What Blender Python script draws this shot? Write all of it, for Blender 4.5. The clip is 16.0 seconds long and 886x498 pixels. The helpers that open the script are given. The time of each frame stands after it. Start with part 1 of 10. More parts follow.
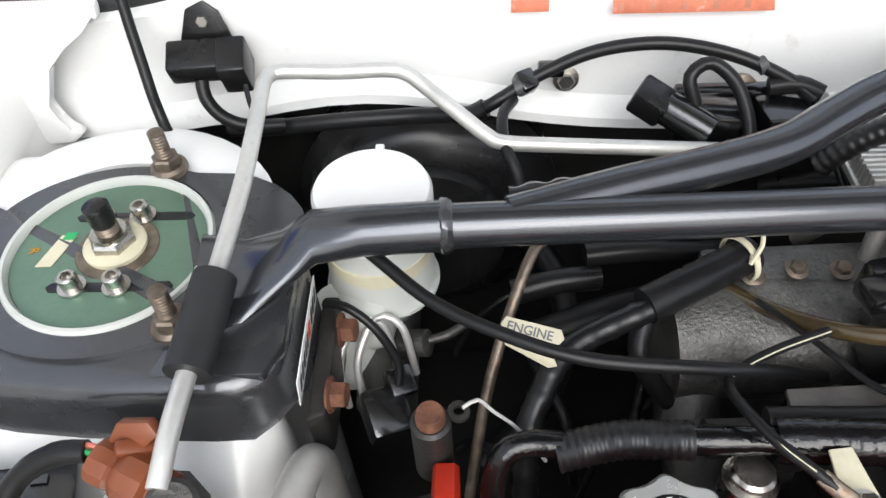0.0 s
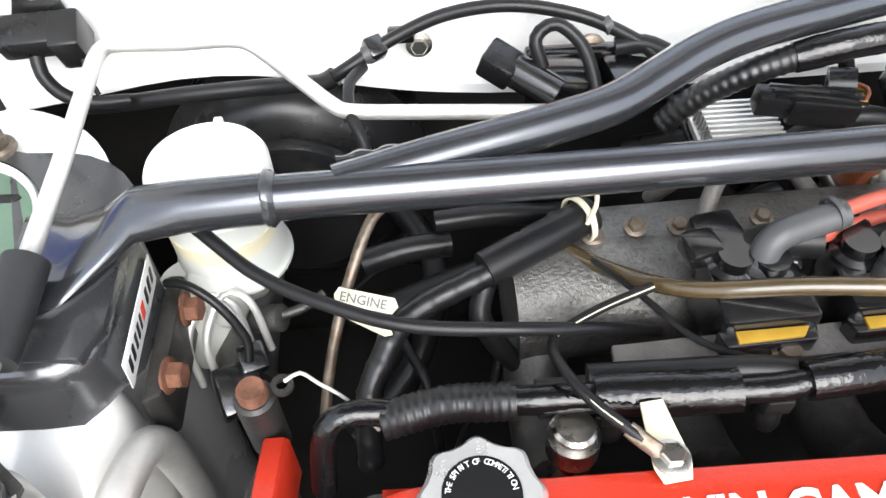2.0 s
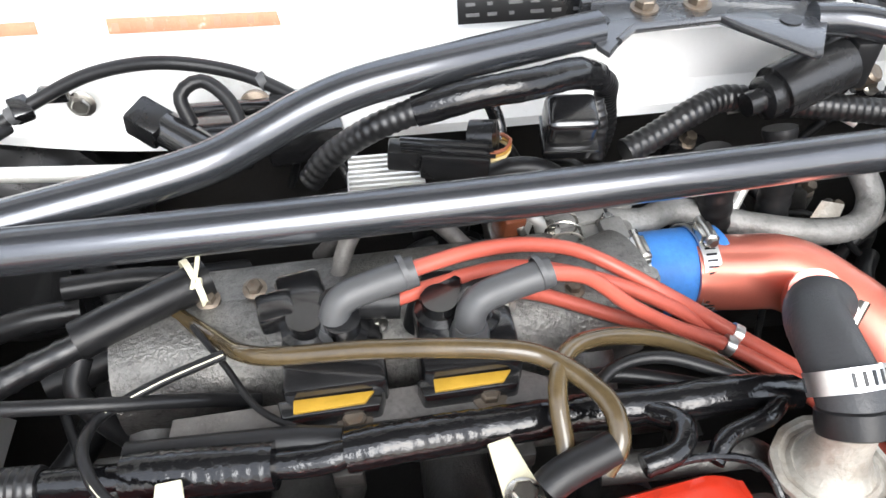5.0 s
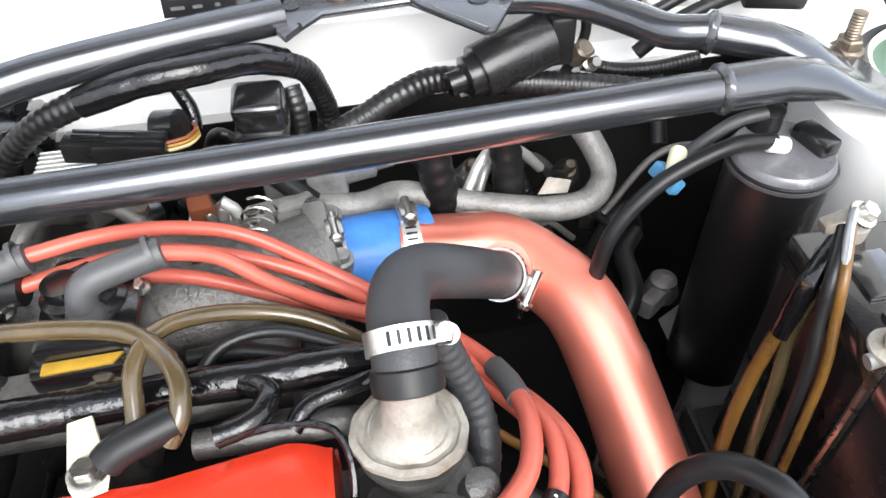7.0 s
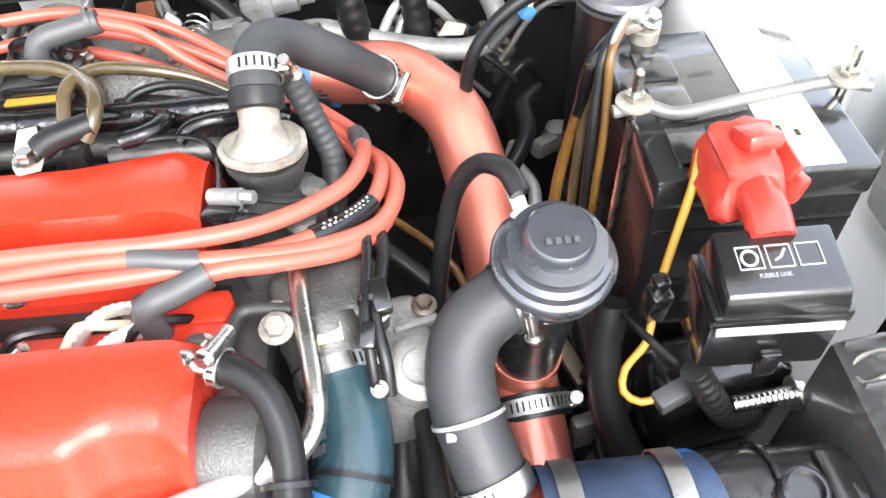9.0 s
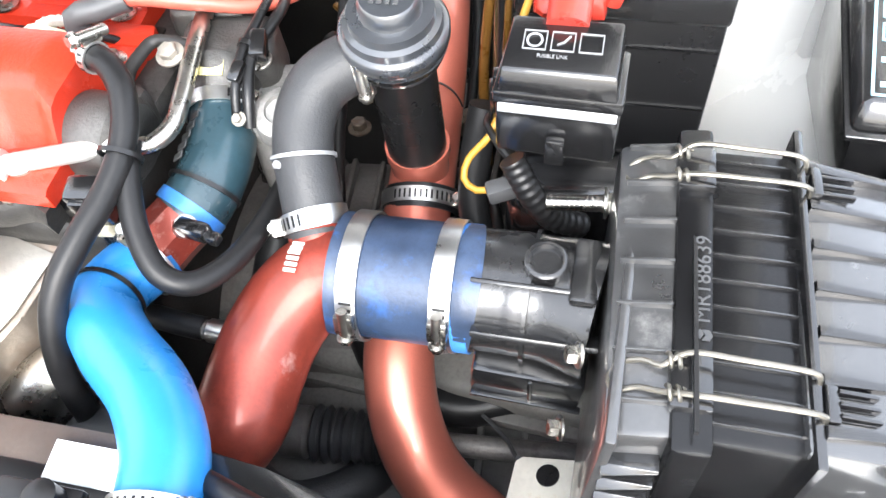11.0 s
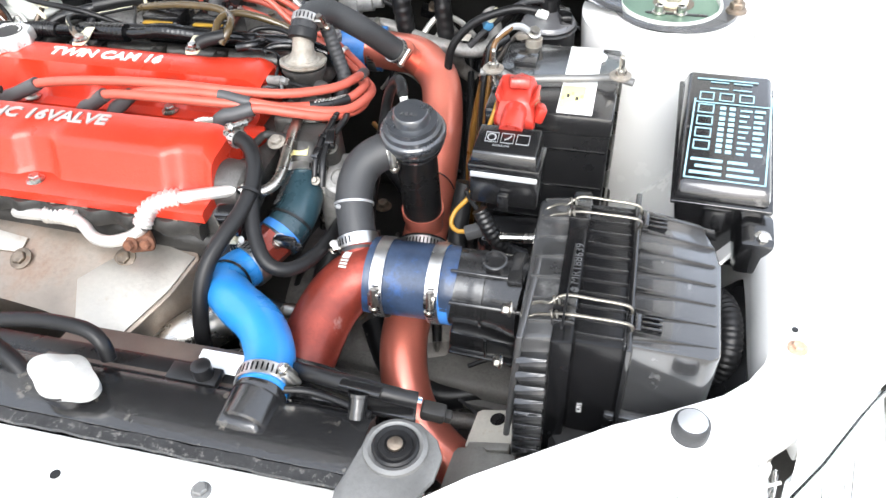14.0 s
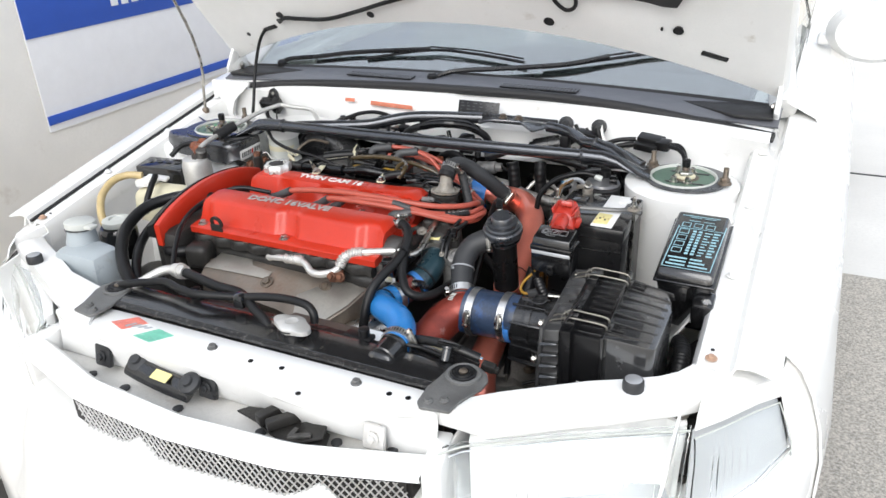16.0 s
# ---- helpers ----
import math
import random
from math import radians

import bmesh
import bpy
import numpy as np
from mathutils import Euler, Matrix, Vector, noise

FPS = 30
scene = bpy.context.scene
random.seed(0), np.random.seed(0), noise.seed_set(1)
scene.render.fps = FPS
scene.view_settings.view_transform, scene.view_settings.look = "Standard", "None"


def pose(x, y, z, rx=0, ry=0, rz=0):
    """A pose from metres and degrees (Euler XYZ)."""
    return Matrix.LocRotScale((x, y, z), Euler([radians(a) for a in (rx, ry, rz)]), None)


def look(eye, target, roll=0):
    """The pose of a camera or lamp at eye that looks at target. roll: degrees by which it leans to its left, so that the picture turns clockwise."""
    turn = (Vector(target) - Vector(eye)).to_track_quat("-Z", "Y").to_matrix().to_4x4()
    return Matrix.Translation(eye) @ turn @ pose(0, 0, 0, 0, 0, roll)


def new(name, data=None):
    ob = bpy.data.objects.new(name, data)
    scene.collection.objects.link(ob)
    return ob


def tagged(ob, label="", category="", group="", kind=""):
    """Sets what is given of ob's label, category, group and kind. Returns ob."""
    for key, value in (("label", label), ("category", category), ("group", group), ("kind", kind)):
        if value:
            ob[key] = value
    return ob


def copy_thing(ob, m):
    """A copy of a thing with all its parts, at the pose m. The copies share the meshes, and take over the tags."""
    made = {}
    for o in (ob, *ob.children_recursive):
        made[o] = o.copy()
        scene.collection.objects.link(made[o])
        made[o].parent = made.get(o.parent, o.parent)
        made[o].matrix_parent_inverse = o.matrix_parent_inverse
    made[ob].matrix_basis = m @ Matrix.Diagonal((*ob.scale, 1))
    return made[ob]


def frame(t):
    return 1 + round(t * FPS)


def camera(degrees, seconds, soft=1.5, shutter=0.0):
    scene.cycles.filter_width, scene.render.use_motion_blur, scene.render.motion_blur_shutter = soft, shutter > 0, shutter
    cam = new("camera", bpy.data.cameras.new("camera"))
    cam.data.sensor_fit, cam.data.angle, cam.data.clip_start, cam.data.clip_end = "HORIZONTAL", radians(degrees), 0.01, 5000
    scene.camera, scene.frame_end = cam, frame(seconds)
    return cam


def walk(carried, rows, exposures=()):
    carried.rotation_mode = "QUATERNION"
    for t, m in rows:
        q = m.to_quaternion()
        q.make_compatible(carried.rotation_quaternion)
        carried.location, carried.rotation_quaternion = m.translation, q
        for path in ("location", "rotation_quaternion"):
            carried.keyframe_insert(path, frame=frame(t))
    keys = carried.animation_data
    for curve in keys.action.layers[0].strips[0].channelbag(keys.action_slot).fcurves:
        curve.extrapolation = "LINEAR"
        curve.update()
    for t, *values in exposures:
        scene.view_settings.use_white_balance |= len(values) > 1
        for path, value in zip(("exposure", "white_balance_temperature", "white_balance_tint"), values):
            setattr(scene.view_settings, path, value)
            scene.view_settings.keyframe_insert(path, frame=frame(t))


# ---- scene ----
cam = camera(60.5, 16.0)
PATH = [
    (0, (-0.338, 0.383, 1.186), (-0.411, 1.718, -0.302), -3.5),
    (0.5, (-0.328, 0.382, 1.181), (-0.343, 1.717, -0.308), -1.7),
    (1, (-0.311, 0.381, 1.179), (-0.328, 1.698, -0.326), -2.3),
    (1.5, (-0.297, 0.38, 1.18), (-0.277, 1.676, -0.343), -1.9),
    (2, (-0.268, 0.383, 1.179), (-0.218, 1.659, -0.36), -1.9),
    (2.5, (-0.246, 0.385, 1.181), (-0.129, 1.65, -0.364), -0.4),
    (3, (-0.21, 0.386, 1.179), (-0.076, 1.656, -0.36), -0.2),
    (3.2, (-0.187, 0.391, 1.182), (-0.07, 1.653, -0.365), -0.5),
    (5.3, (-0.027, 0.383, 1.166), (0.152, 1.746, -0.286), -0.2),
    (5.5, (-0.007, 0.383, 1.167), (0.187, 1.74, -0.289), -0.1),
    (6, (0.041, 0.377, 1.171), (0.286, 1.721, -0.29), 0.1),
    (6.5, (0.089, 0.363, 1.171), (0.331, 1.72, -0.278), -1.2),
    (7, (0.142, 0.339, 1.153), (0.34, 1.716, -0.283), -2.0),
    (7.5, (0.178, 0.306, 1.144), (0.364, 1.659, -0.318), -1.2),
    (8, (0.186, 0.271, 1.148), (0.399, 1.595, -0.336), -0.7),
    (8.5, (0.203, 0.225, 1.15), (0.379, 1.509, -0.373), -1.6),
    (9, (0.241, 0.146, 1.148), (0.316, 1.479, -0.341), -2.7),
    (9.5, (0.271, 0.056, 1.152), (0.277, 1.376, -0.35), -1.7),
    (10, (0.328, 0.031, 1.138), (0.221, 1.297, -0.407), -0.4),
    (10.2, (0.357, 0.033, 1.126), (0.168, 1.276, -0.429), -0.9),
    (12.3, (0.527, 0.047, 1.121), (0.131, 1.099, -0.533), -9.6),
    (12.5, (0.533, 0.038, 1.135), (0.148, 1.123, -0.501), -9.1),
    (13, (0.535, 0.008, 1.159), (0.175, 1.159, -0.437), -6.9),
    (13.5, (0.528, -0.072, 1.209), (0.193, 1.205, -0.294), -4.1),
    (14, (0.529, -0.238, 1.282), (0.133, 1.183, -0.068), -2.9),
    (14.5, (0.571, -0.416, 1.375), (0.105, 1.115, 0.177), -2.6),
    (15, (0.69, -0.57, 1.424), (0.058, 1.059, 0.45), -1.9),
    (15.5, (0.769, -0.686, 1.418), (0.036, 0.958, 0.545), -2.3),
    (16, (0.783, -0.738, 1.404), (-0.027, 0.861, 0.517), -2.5),
]
walk(cam, [(t, look(eye, target, roll)) for t, eye, target, roll in PATH], [(0.0, 0.85), (0.8, 1.2), (1.5, 1.6), (3.0, 1.8), (5.5, 1.9), (8.5, 2.25), (9.5, 2.6), (10.0, 2.5), (12.5, 2.75), (13.5, 2.15), (14.5, 1.5), (15.2, 1.02), (16.0, 0.64)])

# ---- light ----
world = bpy.data.worlds.new("overcast_sky")
scene.world = world
world.use_nodes = True
wn = world.node_tree.nodes
sky = wn.new("ShaderNodeTexSky")
sky.sky_type, sky.sun_disc = "NISHITA", False
sky.sun_elevation, sky.sun_rotation = radians(40), radians(167)
sky.air_density, sky.dust_density, sky.ozone_density = 1.0, 3.0, 0.6
veil = wn.new("ShaderNodeMix")
veil.data_type = "RGBA"
veil.inputs[0].default_value = 0.6
veil.inputs[7].default_value = (5.8, 6.1, 6.6, 1)
world.node_tree.links.new(sky.outputs[0], veil.inputs[6])
world.node_tree.links.new(veil.outputs[2], wn["Background"].inputs[0])
wn["Background"].inputs[1].default_value = 0.15
sun = new("sun", bpy.data.lights.new("sun", "SUN"))
sun.data.energy, sun.data.angle, sun.data.color = 1.3, radians(44), (0.93, 0.97, 1.0)
sun.rotation_euler = (radians(48), radians(8), 0)


# ---- materials ----
def mat(name, col, rough=0.5, metal=0.0, var=0.18, scale=14.0, bump=0.15, fine=260.0, coat=0.0, dirt=None, dirt_amount=0.0,
        dirt_scale=35.0, flake=0.0, trans=0.0, ior=1.45, spec=0.5, island=0.0):
    m = bpy.data.materials.new(name)
    m.use_nodes = True
    n, l = m.node_tree.nodes, m.node_tree.links
    b = n["Principled BSDF"]
    co = n.new("ShaderNodeTexCoord")

    def noise_tex(s, detail=6.0, r=0.6):
        t = n.new("ShaderNodeTexNoise")
        t.inputs["Scale"].default_value, t.inputs["Detail"].default_value, t.inputs["Roughness"].default_value = s, detail, r
        l.new(co.outputs["Object"], t.inputs["Vector"])
        return t

    def ramp(src, a, c, lo=0.0, hi=1.0):
        r = n.new("ShaderNodeMapRange")
        for k, v in zip(("From Min", "From Max", "To Min", "To Max"), (a, c, lo, hi)):
            r.inputs[k].default_value = v
        l.new(src, r.inputs["Value"])
        return r.outputs[0]

    def mix(a, c, f):
        x = n.new("ShaderNodeMix")
        x.data_type = "RGBA"
        for sock, v in ((x.inputs["A"], a), (x.inputs["B"], c)):
            if hasattr(v, "is_linked"):
                l.new(v, sock)
            else:
                sock.default_value = (*v, 1)
        l.new(f, x.inputs["Factor"])
        return x.outputs["Result"]

    big, small = noise_tex(scale), noise_tex(fine, 4.0)
    colour = mix([c * (1 - var) for c in col], [min(1, c * (1 + var)) for c in col], ramp(big.outputs[0], 0.3, 0.7))
    colour = mix([c * (1 - var * 0.7) for c in col], colour, ramp(small.outputs[0], 0.25, 0.55, 0.35, 1.0))
    if island:
        ob = n.new("ShaderNodeObjectInfo")
        colour = mix(colour, [c * (1 - island) for c in col], ob.outputs["Random"])
    rsock = ramp(big.outputs[0], 0.3, 0.7, max(0.02, rough * 0.75), min(1, rough * 1.25))
    if dirt_amount:
        d = noise_tex(dirt_scale, 9.0, 0.72)
        f = ramp(d.outputs[0], 0.72 - dirt_amount * 0.35, 0.80, 0.0, 0.85)
        colour = mix(colour, dirt or (0.30, 0.28, 0.25), f)
    l.new(colour, b.inputs["Base Color"])
    l.new(rsock, b.inputs["Roughness"])
    b.inputs["Metallic"].default_value = metal
    b.inputs["Coat Weight"].default_value, b.inputs["Coat Roughness"].default_value = coat, 0.06
    b.inputs["Transmission Weight"].default_value, b.inputs["IOR"].default_value = trans, ior
    b.inputs["Specular IOR Level"].default_value = spec
    if bump:
        bp = n.new("ShaderNodeBump")
        bp.inputs["Strength"].default_value, bp.inputs["Distance"].default_value = bump, 0.0012
        l.new(small.outputs[0], bp.inputs["Height"])
        l.new(bp.outputs[0], b.inputs["Normal"])
    return m


WHITE = mat("white_car_paint", (0.80, 0.80, 0.78), 0.3, var=0.03, scale=3, bump=0.02, coat=0.6, dirt=(0.50, 0.46, 0.38), dirt_amount=0.12, dirt_scale=9)
WHITE_BAY = mat("white_bay_paint", (0.78, 0.78, 0.765), 0.42, var=0.05, scale=6, bump=0.04, dirt=(0.42, 0.38, 0.30), dirt_amount=0.3, dirt_scale=13)
SNOUT = mat("sheened_airbox_plastic", (0.030, 0.0305, 0.0315), 0.22, var=0.4, scale=14, bump=0.06, coat=1.0, spec=1.0, dirt=(0.22, 0.22, 0.22), dirt_amount=0.3, dirt_scale=34)
TANK = mat("bluish_tank_plastic", (0.36, 0.40, 0.42), 0.35, var=0.08, scale=10, bump=0.03, dirt=(0.26, 0.26, 0.22), dirt_amount=0.25, dirt_scale=16)
NECK = mat("stained_neck_casting", (0.29, 0.27, 0.235), 0.5, metal=0.3, var=0.35, scale=60, bump=0.7, dirt=(0.13, 0.075, 0.04), dirt_amount=0.75, dirt_scale=45)
DOME = mat("dusty_valve_plastic", (0.030, 0.033, 0.038), 0.30, var=0.2, scale=30, bump=0.05, coat=1.0, spec=1.0, dirt=(0.10, 0.105, 0.11), dirt_amount=0.3, dirt_scale=50)
NOSE_GREY = mat("greyed_inner_paint", (0.56, 0.55, 0.525), 0.4, var=0.16, scale=9, bump=0.06, dirt=(0.33, 0.25, 0.18), dirt_amount=0.45, dirt_scale=12)
RED = mat("red_head_paint", (0.49, 0.030, 0.012), 0.33, var=0.12, scale=9, bump=0.35, fine=300, coat=0.25, spec=0.45, dirt=(0.30, 0.03, 0.015), dirt_amount=0.15, dirt_scale=25)
RED_PIPE = mat("red_pipe_paint", (0.80, 0.24, 0.17), 0.42, metal=0.75, var=0.10, scale=16, bump=0.08, fine=700, coat=0.8, dirt=(0.66, 0.40, 0.32), dirt_amount=0.05, dirt_scale=60)
MAROON = mat("worn_maroon_pipe", (0.235, 0.039, 0.025), 0.42, metal=0.45, var=0.35, scale=22, bump=0.12, coat=0.25, dirt=(0.50, 0.33, 0.30), dirt_amount=0.34, dirt_scale=30)
GUN = mat("gunmetal_paint", (0.072, 0.076, 0.084), 0.21, metal=0.75, var=0.12, scale=8, bump=0.06, fine=900, coat=0.5)
GUN_DULL = mat("gunmetal_bracket", (0.085, 0.087, 0.092), 0.28, metal=0.65, var=0.2, scale=14, bump=0.08, fine=500, coat=0.5)
BLACK = mat("black_plastic", (0.0075, 0.0075, 0.008), 0.2, var=0.25, scale=25, bump=0.10, coat=0.4, spec=0.9, dirt=(0.07, 0.067, 0.063), dirt_amount=0.10, dirt_scale=48)
FILTER = mat("black_filter_case", (0.0065, 0.0065, 0.007), 0.24, var=0.3, scale=25, bump=0.08, coat=0.0, spec=0.35, dirt=(0.06, 0.06, 0.06), dirt_amount=0.15, dirt_scale=60)
BLACK_DUSTY = mat("dusty_black_plastic", (0.014, 0.014, 0.0145), 0.2, var=0.3, scale=18, bump=0.10, coat=0.7, spec=0.8, dirt=(0.22, 0.21, 0.20), dirt_amount=0.30, dirt_scale=26)
DARK = mat("grimy_dark_metal", (0.030, 0.0285, 0.0265), 0.42, metal=0.2, var=0.4, scale=20, bump=0.4, dirt=(0.07, 0.06, 0.05), dirt_amount=0.35, dirt_scale=40)
GEAR = mat("oily_gearbox_casting", (0.17, 0.16, 0.15), 0.45, metal=0.4, var=0.4, scale=24, bump=0.5, fine=300, dirt=(0.045, 0.040, 0.034), dirt_amount=0.5, dirt_scale=30)
# Near-black: the shade of gaps and wells is put into this colour.
DEEP = mat("deep_shade_black", (0.024, 0.0225, 0.021), 0.6, var=0.4, scale=15, bump=0.3)
SPECKLED = mat("dust_speckled_black", (0.012, 0.012, 0.0125), 0.26, var=0.3, scale=30, bump=0.12, fine=500, spec=0.6, dirt=(0.30, 0.29, 0.27), dirt_amount=0.24, dirt_scale=170)
DUSTED_LID = mat("dusted_canister_lid", (0.10, 0.10, 0.105), 0.32, var=0.3, scale=24, bump=0.15, coat=0.4, spec=0.8, dirt=(0.36, 0.36, 0.36), dirt_amount=0.45, dirt_scale=30)
# Pale patches are dust, lightened to paint in the sky's sheen as well.
CLEAN_SIDE = mat("dust_sheen_airbox_plastic", (0.034, 0.034, 0.0345), 0.34, var=0.4, scale=20, bump=0.12, coat=0.6, spec=1.0, dirt=(0.26, 0.255, 0.245), dirt_amount=0.48, dirt_scale=22)
INLET = mat("matt_inlet_plastic", (0.015, 0.015, 0.0155), 0.25, var=0.3, scale=30, bump=0.14, coat=0.35, spec=0.7, dirt=(0.10, 0.10, 0.10), dirt_amount=0.25, dirt_scale=40)
RUBBER = mat("black_rubber", (0.0105, 0.0105, 0.011), 0.36, var=0.3, scale=20, bump=0.14, spec=0.32, dirt=(0.07, 0.068, 0.065), dirt_amount=0.12)
RUBBER_GREY = mat("greyed_rubber", (0.033, 0.034, 0.036), 0.5, var=0.18, scale=25, bump=0.35, fine=500)
PLATE = mat("grey_black_steel", (0.030, 0.031, 0.033), 0.3, metal=0.3, var=0.3, scale=20, bump=0.2, coat=0.2, dirt=(0.10, 0.09, 0.08), dirt_amount=0.3, dirt_scale=40)
BOOT = mat("grey_silicone_boot", (0.06, 0.061, 0.063), 0.45, var=0.1, scale=30, bump=0.1)
LOOM = mat("black_loom", (0.008, 0.008, 0.0085), 0.34, var=0.25, scale=30, bump=0.12, spec=0.6, dirt=(0.2, 0.2, 0.2), dirt_amount=0.14, dirt_scale=80)
TAPE = mat("glossy_loom_tape", (0.005, 0.005, 0.0055), 0.12, var=0.3, scale=60, bump=0.95, fine=75, spec=0.55)
STEEL = mat("zinc_steel", (0.50, 0.48, 0.44), 0.28, metal=1.0, var=0.18, scale=40, bump=0.12, dirt=(0.18, 0.14, 0.10), dirt_amount=0.25)
BRIGHT = mat("stainless_band", (0.66, 0.655, 0.64), 0.36, metal=1.0, var=0.15, scale=60, bump=0.08, dirt=(0.20, 0.18, 0.15), dirt_amount=0.25, dirt_scale=90)
CAST = mat("cast_aluminium", (0.105, 0.102, 0.097), 0.42, metal=0.7, var=0.35, scale=35, bump=0.5, fine=520, dirt=(0.045, 0.04, 0.036), dirt_amount=0.5, dirt_scale=55)
CAST_LIGHT = mat("oxidised_light_casting", (0.26, 0.255, 0.245), 0.5, metal=0.4, var=0.35, scale=40, bump=0.6, fine=400, dirt=(0.05, 0.045, 0.04), dirt_amount=0.55, dirt_scale=70)
PLENUM = mat("oily_plenum_casting", (0.17, 0.165, 0.155), 0.36, metal=0.7, var=0.4, scale=30, bump=1.0, fine=380, dirt=(0.012, 0.011, 0.010), dirt_amount=0.62, dirt_scale=210)
WIRE_STEEL = mat("tarnished_spring_wire", (0.23, 0.215, 0.185), 0.38, metal=0.9, var=0.2, scale=60, bump=0.1)
ALU = mat("dull_aluminium_tube", (0.66, 0.65, 0.62), 0.45, metal=0.65, var=0.12, scale=30, bump=0.2, dirt=(0.3, 0.28, 0.25), dirt_amount=0.25, dirt_scale=90)
RUST = mat("rusty_bolt", (0.15, 0.065, 0.038), 0.75, metal=0.2, var=0.5, scale=120, bump=0.8, dirt=(0.26, 0.14, 0.09), dirt_amount=0.4, dirt_scale=160)
RUSTY_STEEL = mat("rust_tinged_steel", (0.20, 0.165, 0.13), 0.45, metal=0.8, var=0.4, scale=90, bump=0.4, dirt=(0.20, 0.10, 0.05), dirt_amount=0.5, dirt_scale=110)
SHIELD = mat("heat_shield_metal", (0.31, 0.265, 0.22), 0.45, metal=0.8, var=0.25, scale=9, bump=0.35, fine=160, dirt=(0.24, 0.125, 0.075), dirt_amount=0.62, dirt_scale=9)
WIRE_RED = mat("red_ignition_lead", (0.41, 0.086, 0.058), 0.36, var=0.12, scale=30, bump=0.06, dirt=(0.22, 0.05, 0.04), dirt_amount=0.25, dirt_scale=22)
SILICONE = mat("blue_silicone", (0.045, 0.19, 0.52), 0.40, var=0.25, scale=28, bump=0.2, dirt=(0.05, 0.06, 0.10), dirt_amount=0.25, dirt_scale=24)
SILICONE_DARK = mat("sooty_blue_silicone", (0.026, 0.042, 0.078), 0.38, var=0.5, scale=22, bump=0.2, spec=0.6, dirt=(0.020, 0.12, 0.40), dirt_amount=0.5, dirt_scale=20)
BLUE_HOSE = mat("bright_blue_hose", (0.022, 0.20, 0.53), 0.34, var=0.15, scale=14, bump=0.08, coat=0.15, dirt=(0.025, 0.085, 0.17), dirt_amount=0.32, dirt_scale=14)
TEAL_HOSE = mat("dark_teal_hose", (0.020, 0.045, 0.058), 0.3, var=0.4, scale=16, bump=0.08, coat=0.3)
GREEN = mat("green_anodised_plate", (0.14, 0.225, 0.165), 0.38, metal=0.55, var=0.12, scale=20, bump=0.08)
CLIP_BLUE = mat("pale_blue_clip_plastic", (0.05, 0.17, 0.30), 0.4, var=0.1, bump=0.05)
CREAM = mat("yellowed_plastic", (0.62, 0.58, 0.42), 0.42, var=0.12, scale=12, bump=0.05, dirt=(0.4, 0.33, 0.18), dirt_amount=0.25, dirt_scale=18)
MILK = mat("milky_tank_plastic", (0.54, 0.555, 0.52), 0.4, var=0.06, scale=10, bump=0.04, dirt=(0.42, 0.36, 0.22), dirt_amount=0.3, dirt_scale=14)
CAPWHITE = mat("white_cap_plastic", (0.80, 0.80, 0.78), 0.4, var=0.03, bump=0.03)
YELLOW = mat("yellow_coil_label", (0.34, 0.20, 0.02), 0.45, var=0.25, scale=40, bump=0.15, dirt=(0.05, 0.035, 0.015), dirt_amount=0.3, dirt_scale=60)
WIRE_YELLOW = mat("yellow_wire", (0.38, 0.20, 0.025), 0.45, var=0.1, bump=0.05)
BROWN_HOSE = mat("browned_clear_hose", (0.065, 0.046, 0.022), 0.16, var=0.35, scale=26, bump=0.06, coat=0.4)
DARK_AMBER = mat("dark_amber_cable", (0.115, 0.055, 0.012), 0.3, var=0.4, scale=30, bump=0.1, dirt=(0.03, 0.02, 0.012), dirt_amount=0.4, dirt_scale=40)
AMBER_HOSE = mat("amber_fluid_hose", (0.52, 0.40, 0.20), 0.35, var=0.2, scale=20, bump=0.05)
COPPER = mat("copper_brown_plastic", (0.20, 0.058, 0.024), 0.4, var=0.2, scale=40, bump=0.1)
RED_PLASTIC = mat("red_terminal_plastic", (0.40, 0.034, 0.022), 0.3, var=0.25, scale=40, bump=0.15, coat=0.3, dirt=(0.62, 0.30, 0.25), dirt_amount=0.22, dirt_scale=40)
LABEL_WHITE = mat("white_label", (0.78, 0.78, 0.76), 0.45, var=0.03, bump=0.02)
LABEL_GREY = mat("silver_label", (0.42, 0.43, 0.44), 0.35, metal=0.5, var=0.06, bump=0.02)
LETTER_SILVER = mat("silver_letter_paint", (0.40, 0.385, 0.37), 0.4, metal=0.2, var=0.08, bump=0.05)
LABEL_BLUE = mat("pale_blue_print", (0.27, 0.46, 0.52), 0.5, var=0.05, bump=0.0)
LABEL_RED = mat("red_print", (0.60, 0.06, 0.03), 0.5, var=0.05, bump=0.0)
LABEL_ORANGE = mat("faded_orange_paint", (0.60, 0.19, 0.11), 0.6, var=0.2, scale=60, bump=0.05, dirt=(0.78, 0.7, 0.66), dirt_amount=0.4, dirt_scale=120)
COPPER_FADED = mat("faded_stamp_mark", (0.50, 0.20, 0.13), 0.6, var=0.2, bump=0.05)
LABEL_GREEN = mat("green_print", (0.03, 0.35, 0.12), 0.5, var=0.05, bump=0.0)
LABEL_YELLOW = mat("yellow_print", (0.74, 0.66, 0.30), 0.5, var=0.05, bump=0.0)
LABEL_BLACK = mat("black_gloss", (0.009, 0.009, 0.0095), 0.3, var=0.15, bump=0.04)
RADIATOR = mat("black_radiator_paint", (0.012, 0.012, 0.0125), 0.2, var=0.35, scale=20, bump=0.25, coat=0.5, spec=0.8, dirt=(0.32, 0.29, 0.24), dirt_amount=0.30, dirt_scale=34)
